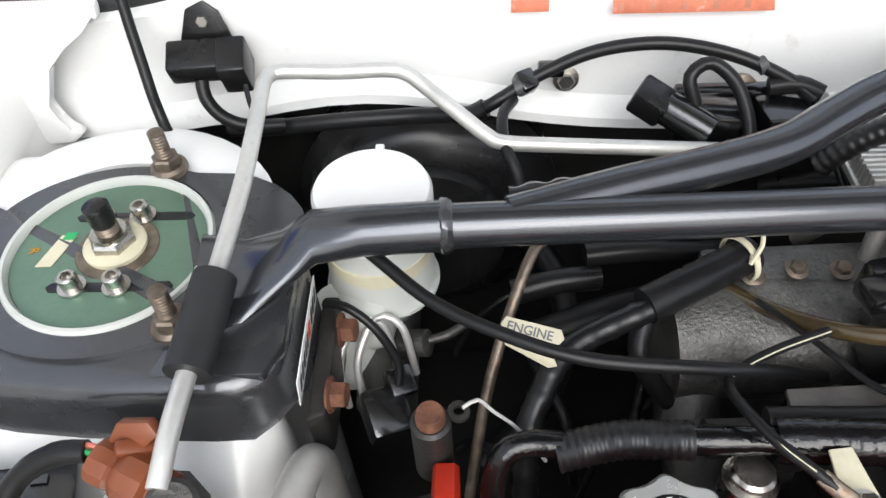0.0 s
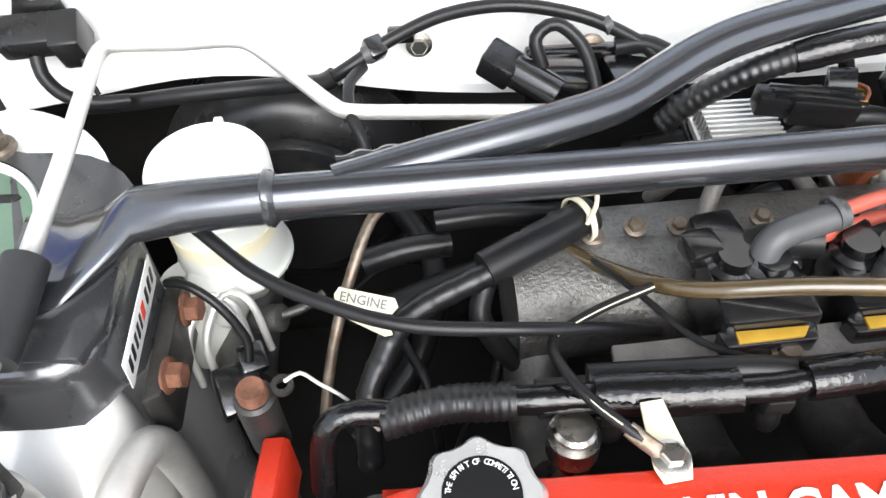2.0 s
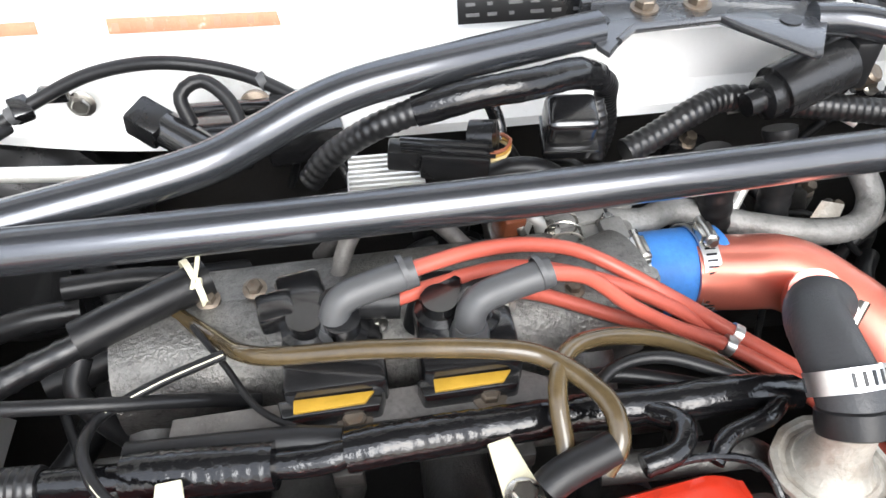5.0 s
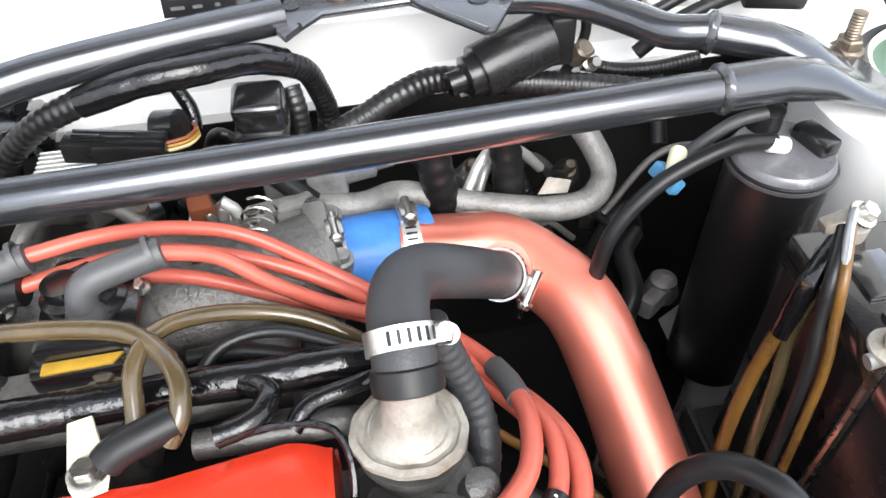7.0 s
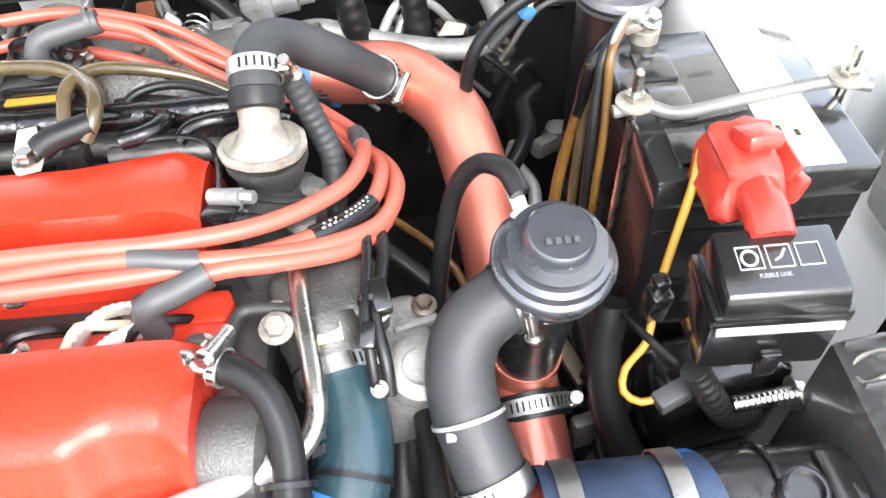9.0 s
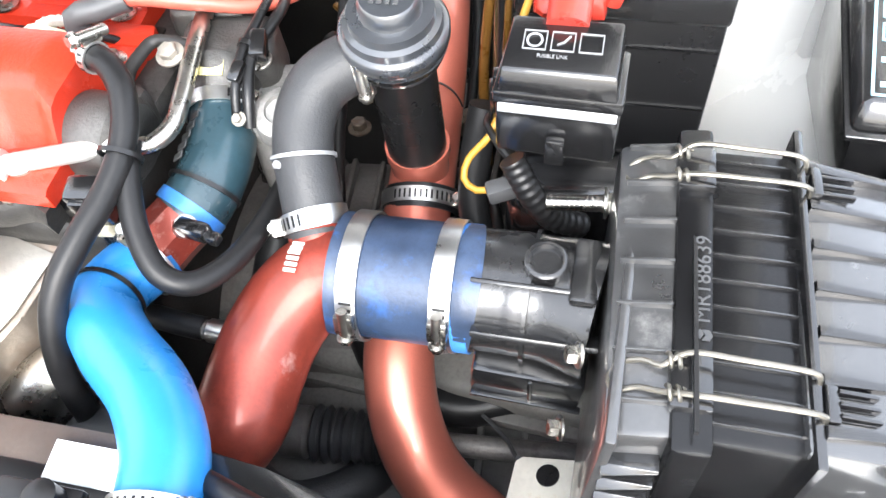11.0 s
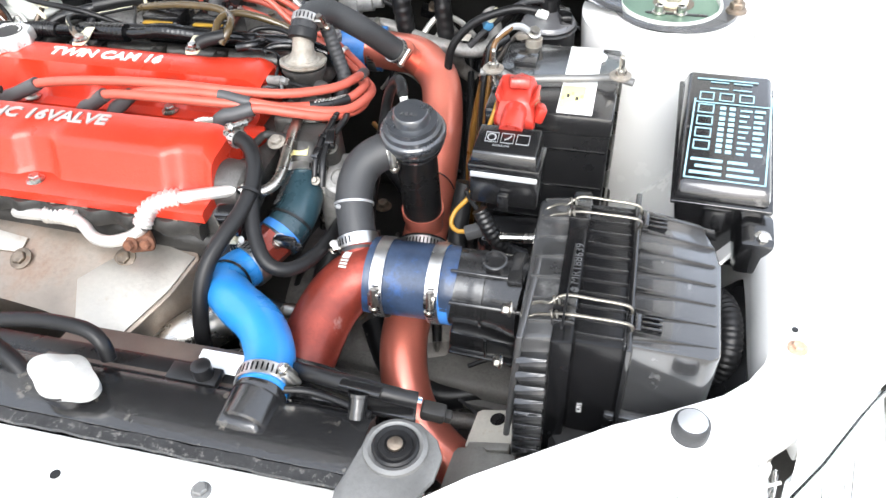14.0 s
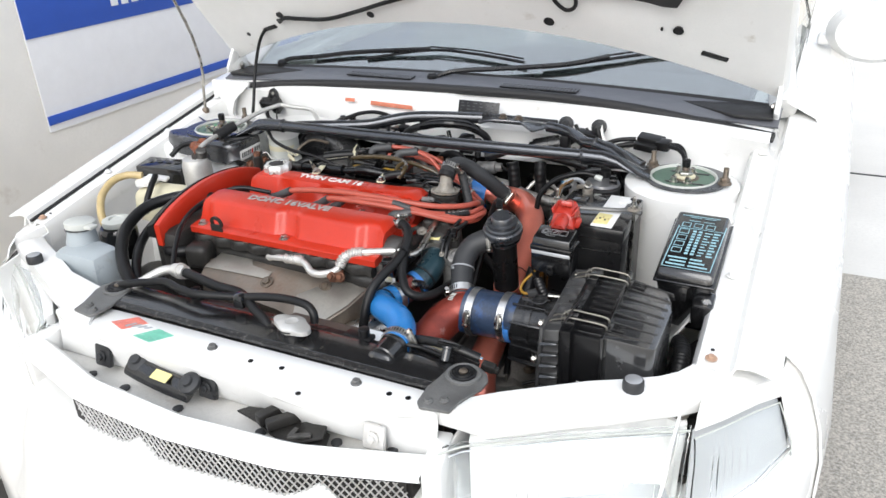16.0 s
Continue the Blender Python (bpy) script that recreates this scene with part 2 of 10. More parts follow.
SHROUD = mat("brown_grimed_shroud", (0.11, 0.085, 0.07), 0.5, var=0.3, scale=16, bump=0.2, dirt=(0.05, 0.04, 0.033), dirt_amount=0.4)
SPLASH = mat("dusty_splash_sheet", (0.15, 0.145, 0.135), 0.6, var=0.45, scale=7, bump=0.2, dirt=(0.06, 0.058, 0.055), dirt_amount=0.4, dirt_scale=12)
CHIPPED = mat("chipped_tank_seam", (0.03, 0.03, 0.03), 0.4, metal=0.3, var=0.4, scale=40, bump=0.5, dirt=(0.40, 0.38, 0.35), dirt_amount=0.5, dirt_scale=130)
MOUNT = mat("weathered_mount_steel", (0.17, 0.17, 0.165), 0.45, metal=0.45, var=0.25, scale=14, bump=0.2, dirt=(0.09, 0.085, 0.08), dirt_amount=0.5, dirt_scale=22)
CREAM_STEEL = mat("stained_cream_steel", (0.62, 0.59, 0.51), 0.45, var=0.12, scale=30, bump=0.12, dirt=(0.42, 0.33, 0.20), dirt_amount=0.4, dirt_scale=60)
MOUNT_PALE = mat("worn_pale_steel", (0.33, 0.32, 0.29), 0.45, metal=0.3, var=0.2, scale=25, bump=0.15, dirt=(0.16, 0.13, 0.10), dirt_amount=0.4, dirt_scale=50)
FLAG_RED = mat("faded_red_print", (0.72, 0.20, 0.15), 0.5, var=0.2, scale=60, bump=0.0, dirt=(0.78, 0.70, 0.68), dirt_amount=0.45, dirt_scale=90)
FLAG_GREEN = mat("faded_green_print", (0.17, 0.52, 0.38), 0.5, var=0.2, scale=60, bump=0.0, dirt=(0.70, 0.78, 0.74), dirt_amount=0.4, dirt_scale=90)
SHIELD_PALE = mat("pale_shield_metal", (0.46, 0.43, 0.38), 0.42, metal=0.8, var=0.15, scale=12, bump=0.3, fine=160, dirt=(0.28, 0.20, 0.14), dirt_amount=0.3, dirt_scale=20)
RUST_PALE = mat("pale_rusty_bolt", (0.46, 0.30, 0.21), 0.6, var=0.3, scale=120, bump=0.5, dirt=(0.70, 0.62, 0.55), dirt_amount=0.4, dirt_scale=160)
CHROME = mat("bright_cap_metal", (0.80, 0.80, 0.78), 0.3, metal=0.7, var=0.06, scale=40, bump=0.1)
GLASS = mat("windscreen_glass", (0.62, 0.70, 0.68), 0.03, var=0.0, bump=0.0, trans=1.0, ior=3.4)
LENS = mat("headlamp_glass", (0.96, 0.97, 0.97), 0.04, var=0.0, bump=0.0, trans=1.0, ior=1.4)
REFLECTOR = mat("lamp_reflector", (0.66, 0.68, 0.69), 0.22, metal=0.5, var=0.05, bump=0.0)
COWL_PLASTIC = mat("grey_cowl_plastic", (0.12, 0.125, 0.14), 0.42, var=0.12, scale=20, bump=0.15)
CONCRETE = mat("pale_concrete", (0.66, 0.65, 0.62), 0.85, var=0.10, scale=1.2, bump=0.5, fine=70, dirt=(0.45, 0.43, 0.40), dirt_amount=0.25, dirt_scale=3.5)
ASPHALT = mat("speckled_asphalt", (0.46, 0.43, 0.38), 0.9, var=0.6, scale=150, bump=1.0, fine=240, dirt=(0.30, 0.285, 0.26), dirt_amount=0.4, dirt_scale=5)
PLASTER = mat("beige_wall_plaster", (0.82, 0.79, 0.73), 0.85, var=0.06, scale=2.5, bump=0.3, fine=90, dirt=(0.58, 0.52, 0.44), dirt_amount=0.25, dirt_scale=4)
BANNER = mat("white_banner_sheet", (0.78, 0.78, 0.79), 0.5, var=0.03, bump=0.03)
BANNER_BLUE = mat("blue_banner_print", (0.03, 0.09, 0.42), 0.5, var=0.06, bump=0.03)
SEAL = mat("black_seal_rubber", (0.02, 0.02, 0.021), 0.55, var=0.2, bump=0.15)
TYRE = mat("tyre_rubber", (0.018, 0.018, 0.018), 0.7, var=0.2, bump=0.3)


# ---- builders ----
WHERE = {}


def thing(name, label, category, at, group="", kind=""):
    """An empty at the base of a thing, whose parts are given in world metres."""
    ob = new(name)
    ob.location = at
    ob.empty_display_size = 0.02
    WHERE[ob.name] = Matrix.Translation(at)
    return tagged(ob, label, category, group, kind)


def finish(bm, material, angle=38):
    me = bpy.data.meshes.new("mesh")
    bmesh.ops.recalc_face_normals(bm, faces=bm.faces[:])
    bm.to_mesh(me)
    bm.free()
    me.materials.append(material)
    me.shade_smooth()
    me.set_sharp_from_angle(angle=radians(angle))
    return me


def part(name, bm, material, parent, label="", angle=38):
    """One mesh under a thing or under a part."""
    me = bm if isinstance(bm, bpy.types.Mesh) else finish(bm, material, angle)
    me.name = name
    ob = new(name, me)
    ob.parent = parent
    if parent.name in WHERE:
        ob.matrix_parent_inverse = WHERE[parent.name].inverted()
    return tagged(ob, label) if label else ob


def solo(name, bm, material, label, category, group="", kind="", angle=38):
    """A thing of one mesh."""
    me = finish(bm, material, angle)
    me.name = name
    return tagged(new(name, me), label, category, group, kind)


def join(*bms):
    out = bms[0]
    for b in bms[1:]:
        me = bpy.data.meshes.new("tmp")
        b.to_mesh(me)
        b.free()
        out.from_mesh(me)
        bpy.data.meshes.remove(me)
    return out


def box(x, y, z, sx, sy, sz, turn=(0, 0, 0), bev=0.003, segs=2):
    bm = bmesh.new()
    bmesh.ops.create_cube(bm, size=1.0)
    bmesh.ops.scale(bm, vec=(sx, sy, sz), verts=bm.verts)
    if bev:
        bmesh.ops.bevel(bm, geom=bm.edges[:], offset=min(bev, 0.45 * min(sx, sy, sz)), segments=segs, profile=0.5, affect="EDGES")
    bm.transform(pose(x, y, z, *turn))
    return bm


def slab(poly, z0, z1, m=None, bev=0.002):
    """A prism over a flat outline of (x, y), from z0 to z1, then moved by m."""
    bm = bmesh.new()
    lo = [bm.verts.new((x, y, z0)) for x, y in poly]
    hi = [bm.verts.new((x, y, z1)) for x, y in poly]
    k = len(poly)
    bm.faces.new(lo[::-1]), bm.faces.new(hi)
    for i in range(k):
        bm.faces.new((lo[i], lo[(i + 1) % k], hi[(i + 1) % k], hi[i]))
    if bev:
        bmesh.ops.bevel(bm, geom=[e for e in bm.edges], offset=bev, segments=2, profile=0.5, affect="EDGES")
    if m is not None:
        bm.transform(m)
    return bm


def spline(pts, step=0.006):
    """Points along a smooth line through pts, about step apart."""
    p = [Vector(q) for q in pts]
    p = [2 * p[0] - p[1]] + p + [2 * p[-1] - p[-2]]
    out = []
    for i in range(1, len(p) - 2):
        a, b, c, d = p[i - 1:i + 3]
        k = max(1, int((c - b).length / step + 0.5))
        for j in range(k):
            t = j / k
            out.append(0.5 * (2 * b + (c - a) * t + (2 * a - 5 * b + 4 * c - d) * t * t + (3 * b - a - 3 * c + d) * t ** 3))
    return out + [p[-2]]


def tube(pts, r, n=14, step=0.006, smooth=True, swell=None, cap=True, flat=1.0):
    """A round tube along pts. swell(s): a factor on the radius at s metres along it."""
    line = spline(pts, step) if smooth else [Vector(q) for q in pts]
    bm = bmesh.new()
    tan = [(line[min(i + 1, len(line) - 1)] - line[max(i - 1, 0)]).normalized() for i in range(len(line))]
    nor = tan[0].orthogonal().normalized()
    rings, s = [], 0.0
    for i, q in enumerate(line):
        if i:
            s += (q - line[i - 1]).length
            nor = (nor - tan[i] * nor.dot(tan[i])).normalized()
        bi = tan[i].cross(nor)
        rr = r * (swell(s) if swell else 1.0)
        rings.append([bm.verts.new(q + rr * (math.cos(a) * nor + flat * math.sin(a) * bi)) for a in (2 * math.pi * k / n for k in range(n))])
    for a, b in zip(rings, rings[1:]):
        for k in range(n):
            bm.faces.new((a[k], a[(k + 1) % n], b[(k + 1) % n], b[k]))
    if cap:
        bm.faces.new(rings[0][::-1]), bm.faces.new(rings[-1])
    return bm


def loom(pts, r, pitch=0.0034, n=12):
    """A corrugated conduit."""
    return tube(pts, r, n, pitch / 4, swell=lambda s: 1.0 + 0.045 * math.sin(2 * math.pi * s / pitch))


def taped(pts, r, n=12):
    """A loom wound with tape: uneven laps."""
    return tube(pts, r, n, 0.004, swell=lambda s: 1.0 + 0.05 * ((s / 0.017) % 1.0) + 0.04 * math.sin(s * 97) * math.sin(s * 41))


def wound(pts, r, n=16):
    """A loom wound tightly with tape: fine laps."""
    return tube(pts, r, n, 0.0012, swell=lambda s: 1.0 + 0.03 * ((s / 0.0062) % 1.0) + 0.02 * math.sin(s * 57))


def aim(p, d):
    """A pose at p whose z axis points along d."""
    return Matrix.Translation(p) @ Vector(d).to_track_quat("Z", "Y").to_matrix().to_4x4()


def lathe(profile, p, d=(0, 0, 1), n=36, wobble=None, loop=False):
    """A turned solid: (radius, height) rows about the axis d through p. wobble(angle): a factor on the radius."""
    bm = bmesh.new()
    rings = []
    for r, h in profile:
        rings.append([bm.verts.new((r * (wobble(a, h) if wobble else 1) * math.cos(a), r * (wobble(a, h) if wobble else 1) * math.sin(a), h))
                      for a in (2 * math.pi * k / n for k in range(n))])
    for a, b in zip(rings, rings[1:] + rings[:1] if loop else rings[1:]):
        for k in range(n):
            bm.faces.new((a[k], a[(k + 1) % n], b[(k + 1) % n], b[k]))
    if not loop:
        bm.faces.new(rings[0][::-1]), bm.faces.new(rings[-1])
    bmesh.ops.remove_doubles(bm, verts=bm.verts[:], dist=1e-6)
    bm.transform(aim(p, d))
    return bm


def ring(p, d, r, w, t=0.0012, n=36):
    """A flat band of width w about the axis d."""
    return lathe([(r, -w / 2), (r + t, -w / 2), (r + t, w / 2), (r, w / 2)], p, d, n, loop=True)


def hexbolt(p, d=(0, 0, 1), r=0.007, h=0.006, flange=1.45):
    a = lathe([(r * flange, 0), (r * flange, 0.0015), (r * 1.1, 0.0025)], p, d, 20)
    b = lathe([(r, 0.0015), (r, h - 0.001), (r * 0.85, h)], p, d, 6)
    return join(a, b)


def stud(p, d=(0, 0, 1), r=0.005, h=0.03):
    """A threaded stud with its nut."""
    rows = [(r, 0)]
    k = int(h / 0.0012)
    for i in range(k):
        rows.append((r * (1.0 if i % 2 else 0.88), i * 0.0012 + 0.0006))
    return lathe(rows + [(r * 0.7, h)], p, d, 16)


def hose_clamp(parent, p, d, r, side, w=0.012, name="hose_clamp", mat_band=None):
    """A worm-drive clamp under parent: slotted band and screw housing, towards side."""
    d, side = Vector(d).normalized(), Vector(side)
    side = (side - d * side.dot(d)).normalized()
    q, along = Vector(p) + side * (r + 0.004), d.cross(side)
    band = ring(p, d, r + 0.0005, w, 0.0014)
    c = part(name, band, mat_band or BRIGHT, parent, "stainless worm-drive hose clamp")
    m = Matrix(((*along,), (*side,), (*d,))).transposed().to_4x4()
    body = box(0, 0, 0, 0.015, 0.008, w * 0.95, bev=0.0015)
    body.transform(Matrix.Translation(q) @ m)
    part("screw_housing", body, STEEL, c)
    scr = tube([q - along * 0.012 + side * 0.002, q + along * 0.010 + side * 0.002], 0.0036, 10, smooth=False)
    part("screw", join(scr, hexbolt(q + along * 0.010 + side * 0.002, along, 0.0042, 0.005, 1.3)), STEEL, c)
    for k in range(-9, 10):
        a = k * 2 * math.pi * 0.0042 / (2 * math.pi * r)
        u, v = side * math.cos(a + 0.62) + along * math.sin(a + 0.62), along * math.cos(a + 0.62) - side * math.sin(a + 0.62)
        slot = box(0, 0, 0, 0.0016, 0.0004, w * 0.6, bev=0)
        slot.transform(Matrix.Translation(Vector(p) + u * (r + 0.0020)) @ Matrix(((*v,), (*u,), (*d,))).transposed().to_4x4())
        cuts = join(cuts, slot) if k > -9 else slot
    part("band_slots", cuts, LABEL_BLACK, c)
    return c


def letters(text, size, m, depth=0.0006, bold=0.0, squeeze=1.0):
    """Raised lettering as a mesh, laid in the x-y plane of m, starting at its origin."""
    cu = bpy.data.curves.new("letters", "FONT")
    cu.body, cu.size, cu.extrude, cu.offset, cu.resolution_u = text, size, depth / 2, bold, 3
    cu.space_character = 1.0
    ob = bpy.data.objects.new("letters", cu)
    me = bpy.data.meshes.new_from_object(ob)
    bpy.data.objects.remove(ob), bpy.data.curves.remove(cu)
    bm = bmesh.new()
    bm.from_mesh(me)
    bpy.data.meshes.remove(me)
    bmesh.ops.scale(bm, vec=(squeeze, 1, 1), verts=bm.verts)
    bm.transform(m)
    return bm


def frame_on(origin, x_dir, y_dir):
    """A pose at origin with the given x axis and about the given y axis."""
    x = Vector(x_dir).normalized()
    z = x.cross(Vector(y_dir)).normalized()
    y = z.cross(x)
    return Matrix.Translation(origin) @ Matrix((x, y, z)).transposed().to_4x4()


def loft(rows, closed=False, cap=False):
    """A skin over rows of points, all of one length."""
    bm = bmesh.new()
    vs = [[bm.verts.new(p) for p in row] for row in rows]
    k = len(rows[0])
    for a, b in zip(vs, vs[1:]):
        for i in range(k if closed else k - 1):
            bm.faces.new((a[i], a[(i + 1) % k], b[(i + 1) % k], b[i]))
    if cap and closed:
        bm.faces.new(vs[0][::-1]), bm.faces.new(vs[-1])
    return bm


def thick(bm, t):
    """Gives a skin its thickness."""
    bmesh.ops.recalc_face_normals(bm, faces=bm.faces[:])
    bmesh.ops.solidify(bm, geom=bm.faces[:], thickness=t)
    return bm


# ---- ground and surroundings ----
def ground_sheet():
    bm = bmesh.new()
    bmesh.ops.create_grid(bm, x_segments=2, y_segments=2, size=60)
    return bm


solo("ground", ground_sheet(), CONCRETE, "pale worn concrete yard", "ground", kind="structure")
solo("pavement", slab([(-1.9, -8), (6, -8), (6, 2.15), (-1.9, 2.15)], -0.02, 0.004, bev=0.001), ASPHALT, "speckled grey asphalt patch under the car", "road", kind="structure")
solo("trim", join(box(0, 3.28, 0.001, 12, 0.012, 0.006, bev=0), box(1.9, 6.0, 0.001, 0.012, 12, 0.006, bev=0)), SEAL,
     "dark expansion joints in the concrete", "joint", kind="structure")
solo("wall_west", box(-2.02, 1.5, 1.0, 0.22, 14, 2.0, bev=0.01), PLASTER, "beige plastered wall beside the car", "wall", kind="structure")
solo("wall_north", box(2.0, 9.2, 1.6, 9.0, 0.3, 3.2, bev=0.01), PLASTER, "pale building wall behind the yard", "wall", kind="structure")
ban = thing("banner", "white banner with blue bands on the beige wall", "banner", (-1.9, 2.4, 0.55))
part("sheet", box(-1.903, 2.68, 1.06, 0.008, 3.0, 1.03, bev=0.001), BANNER, ban)
part("upper_band", box(-1.896, 2.68, 1.24, 0.004, 3.0, 0.67, bev=0.0005), BANNER_BLUE, ban, "wide blue printed band")
part("lower_band", box(-1.896, 2.68, 0.59, 0.004, 3.0, 0.036, bev=0.0005), BANNER_BLUE, ban, "narrow blue printed band")
for i in range(5):
    part("bar", box(-1.892, 1.62 + 0.055 * i, 0.985, 0.003, 0.036, 0.045, bev=0.0005), BANNER, ban, "white unreadable print")

# ---- car body ----
car = thing("car", "white saloon car with its bonnet open", "car", (0, 0.6, 0))


def gutter(y):
    return 0.747 + (y - 0.26) * 0.19 + 0.004 * math.sin(y * 3)


def fender(sx):
    rows = []
    for y in [0.24, 0.27, 0.30, 0.34, 0.40, 0.50, 0.60, 0.70, 0.80, 0.90, 1.0, 1.1, 1.25, 1.5, 1.9]:
        z = gutter(min(y, 1.0)) + max(0, y - 1.0) * 0.06
        k = min(1.0, 0.78 + 0.22 * (y - 0.20) / 0.22)
        rows.append([(sx * (x if x < 0.8 else 0.8 + (x - 0.8) * k), y, zz) for x, zz in ((0.684, z - 0.05), (0.686, z - 0.012), (0.694, z), (0.722, z + 0.002), (0.733, z - 0.012),
                     (0.738, z - 0.010), (0.746, z + 0.010), (0.770, z + 0.012), (0.81, z + 0.002), (0.842, z - 0.024), (0.866, z - 0.065),
                     (0.886, z - 0.12), (0.898, 0.58), (0.900, 0.5), (0.885, 0.34))])
    return join(thick(loft([r[:9] for r in rows]), 0.004), thick(loft([r[8:] for r in rows if r[0][1] >= 0.30]), 0.004))


def boxy(outline, z0, tops, bev=0.004):
    """A solid over a flat outline whose upper corners have heights of their own."""
    bm = bmesh.new()
    lo = [bm.verts.new((x, y, z0)) for x, y in outline]
    hi = [bm.verts.new((x, y, z)) for (x, y), z in zip(outline, tops)]
    k = len(outline)
    bm.faces.new(lo[::-1]), bm.faces.new(hi)
    for i in range(k):
        bm.faces.new((lo[i], lo[(i + 1) % k], hi[(i + 1) % k], hi[i]))
    bmesh.ops.bevel(bm, geom=bm.edges[:], offset=bev, segments=2, profile=0.5, affect="EDGES")
    return bm


def prism_body(quads, bev=0.022):
    """A six-sided pressing over its four lower and four upper corners, with soft edges."""
    bm = bmesh.new()
    v = [bm.verts.new(p) for p in quads]
    for f in ((3, 2, 1, 0), (4, 5, 6, 7), (0, 1, 5, 4), (1, 2, 6, 5), (2, 3, 7, 6), (3, 0, 4, 7)):
        bm.faces.new([v[i] for i in f])
    bmesh.ops.bevel(bm, geom=bm.edges[:], offset=bev, segments=4, profile=0.5, affect="EDGES")
    return bm


for sx, nm in ((1, "fender_panel"), (-1, "fender_panel")):
    f = part(nm, fender(sx), WHITE, car)
    for y in (0.254, 0.45, 0.66, 0.86):
        part("fender_bolt", hexbolt((sx * 0.712, y, gutter(y) + 0.004), (0, 0, 1), 0.0055 if y < 0.3 else 0.006, 0.006, 1.6), RUST_PALE if y < 0.3 else WHITE, f)
    part("fender_hole", lathe([(0.003, 0), (0.003, 0.0012)], (sx * 0.711, 0.274, gutter(0.274) + 0.0022), n=12), LABEL_BLACK, f)
    if sx < 0:
        part("weatherstrip", tube([(sx * 0.735, y, gutter(y) + 0.001) for y in (0.24, 0.45, 0.65, 0.85, 0.98)], 0.004, 8), SEAL, f)
    rows = []
    for y in (0.10, 0.25, 0.4, 0.55, 0.7, 0.85, 0.93):
        z = gutter(y)
        rows.append([(sx * x, y, zz) for x, zz in ((0.690, z - 0.02), (0.688, z - 0.07), (0.676 - 0.05 * max(0, y - 0.4), z - 0.16), (0.66, 0.50), (0.52, 0.34))])
    part("inner_wing", thick(loft(rows), 0.004), WHITE_BAY, car)
    tower = lathe([(0.112, 0.30), (0.109, 0.50), (0.106, 0.66), (0.107, 0.78), (0.110, 0.820), (0.110, 0.834), (0.10, 0.838), (0.066, 0.838), (0.066, 0.80)],
                  (0.577, 0.730, 0.0) if sx > 0 else (-0.572, 0.716, 0.0), n=48)
    part("strut_tower", tower, WHITE, car)
    part("tower_brace_wall", box(sx * 0.655, 0.716, 0.66, 0.075, 0.22, 0.32, bev=0.02, segs=3), WHITE_BAY, car)
    if sx < 0:
        part("tower_apron", prism_body([(-0.70, 0.475, 0.48), (-0.452, 0.475, 0.48), (-0.452, 0.66, 0.48), (-0.70, 0.66, 0.48), (-0.70, 0.505, 0.690), (-0.455, 0.512, 0.690), (-0.452, 0.640, 0.812), (-0.70, 0.640, 0.812)], 0.035), WHITE, car)
    if sx > 0:
        part("wheel_arch", thick(loft([[(0.540, y, 0.575), (0.565, y, 0.605), (0.605, y, 0.645), (0.640, y, 0.690), (0.664, y, 0.735), (0.680, y, 0.762)] for y in (0.385, 0.45, 0.52, 0.60, 0.70)]), 0.004), WHITE, car)
        part("wing_grommet", lathe([(0.014, 0), (0.014, 0.004), (0.009, 0.006), (0.008, 0.020), (0.005, 0.022)], (0.648, 0.625, 0.706), (-0.75, -0.1, 0.65), 20), SEAL, car, "black rubber grommet")
    hp = ([(0.398, 0.030), (0.375, 0.012), (0.46, 0.010), (0.60, 0.102), (0.69, 0.160), (0.722, 0.190), (0.735, 0.235), (0.693, 0.275), (0.686, 0.240), (0.677, 0.214), (0.650, 0.197), (0.600, 0.168), (0.560, 0.147), (0.504, 0.109), (0.452, 0.074), (0.425, 0.052)] if sx > 0 else
          [(-0.33, 0.085), (-0.262, -0.02), (-0.30, -0.018), (-0.447, 0.050), (-0.60, 0.120), (-0.668, 0.150), (-0.676, 0.172), (-0.652, 0.205), (-0.56, 0.158), (-0.45, 0.100)][::-1])
    part("headlamp_panel", slab(hp, 0.706, 0.742, bev=0.006), WHITE, car)
    part("wing_tip", boxy([(sx * a, b) for a, b in ((0.690, 0.262), (0.716, 0.176), (0.745, 0.205), (0.778, 0.252), (0.806, 0.302), (0.846, 0.330), (0.70, 0.345))][::sx], 0.69, [v for v in (0.744, 0.735, 0.730, 0.724, 0.716, 0.712, 0.754)][::sx]), WHITE, car)
    ga = [(0.806, 0.300, 0.722), (0.813, 0.292, 0.690), (0.826, 0.280, 0.655), (0.840, 0.268, 0.618), (0.848, 0.262, 0.575), (0.852, 0.26, 0.50)]
    gb = [(0.806, 0.345, 0.764), (0.840, 0.345, 0.740), (0.861, 0.345, 0.698), (0.880, 0.345, 0.643), (0.890, 0.345, 0.58), (0.892, 0.345, 0.50)]
    rows = [[(sx * (a[0] + (b[0] - a[0]) * v + 0.006 * v * (1 - v) * 4), a[1] + (b[1] - a[1]) * v - 0.012 * v * (1 - v) * 4, a[2] + (b[2] - a[2]) * v) for v in (0, 0.2, 0.4, 0.6, 0.8, 1.0)] for a, b in zip(ga, gb)]
    part("wing_corner", thick(loft(rows), 0.004), WHITE, car)
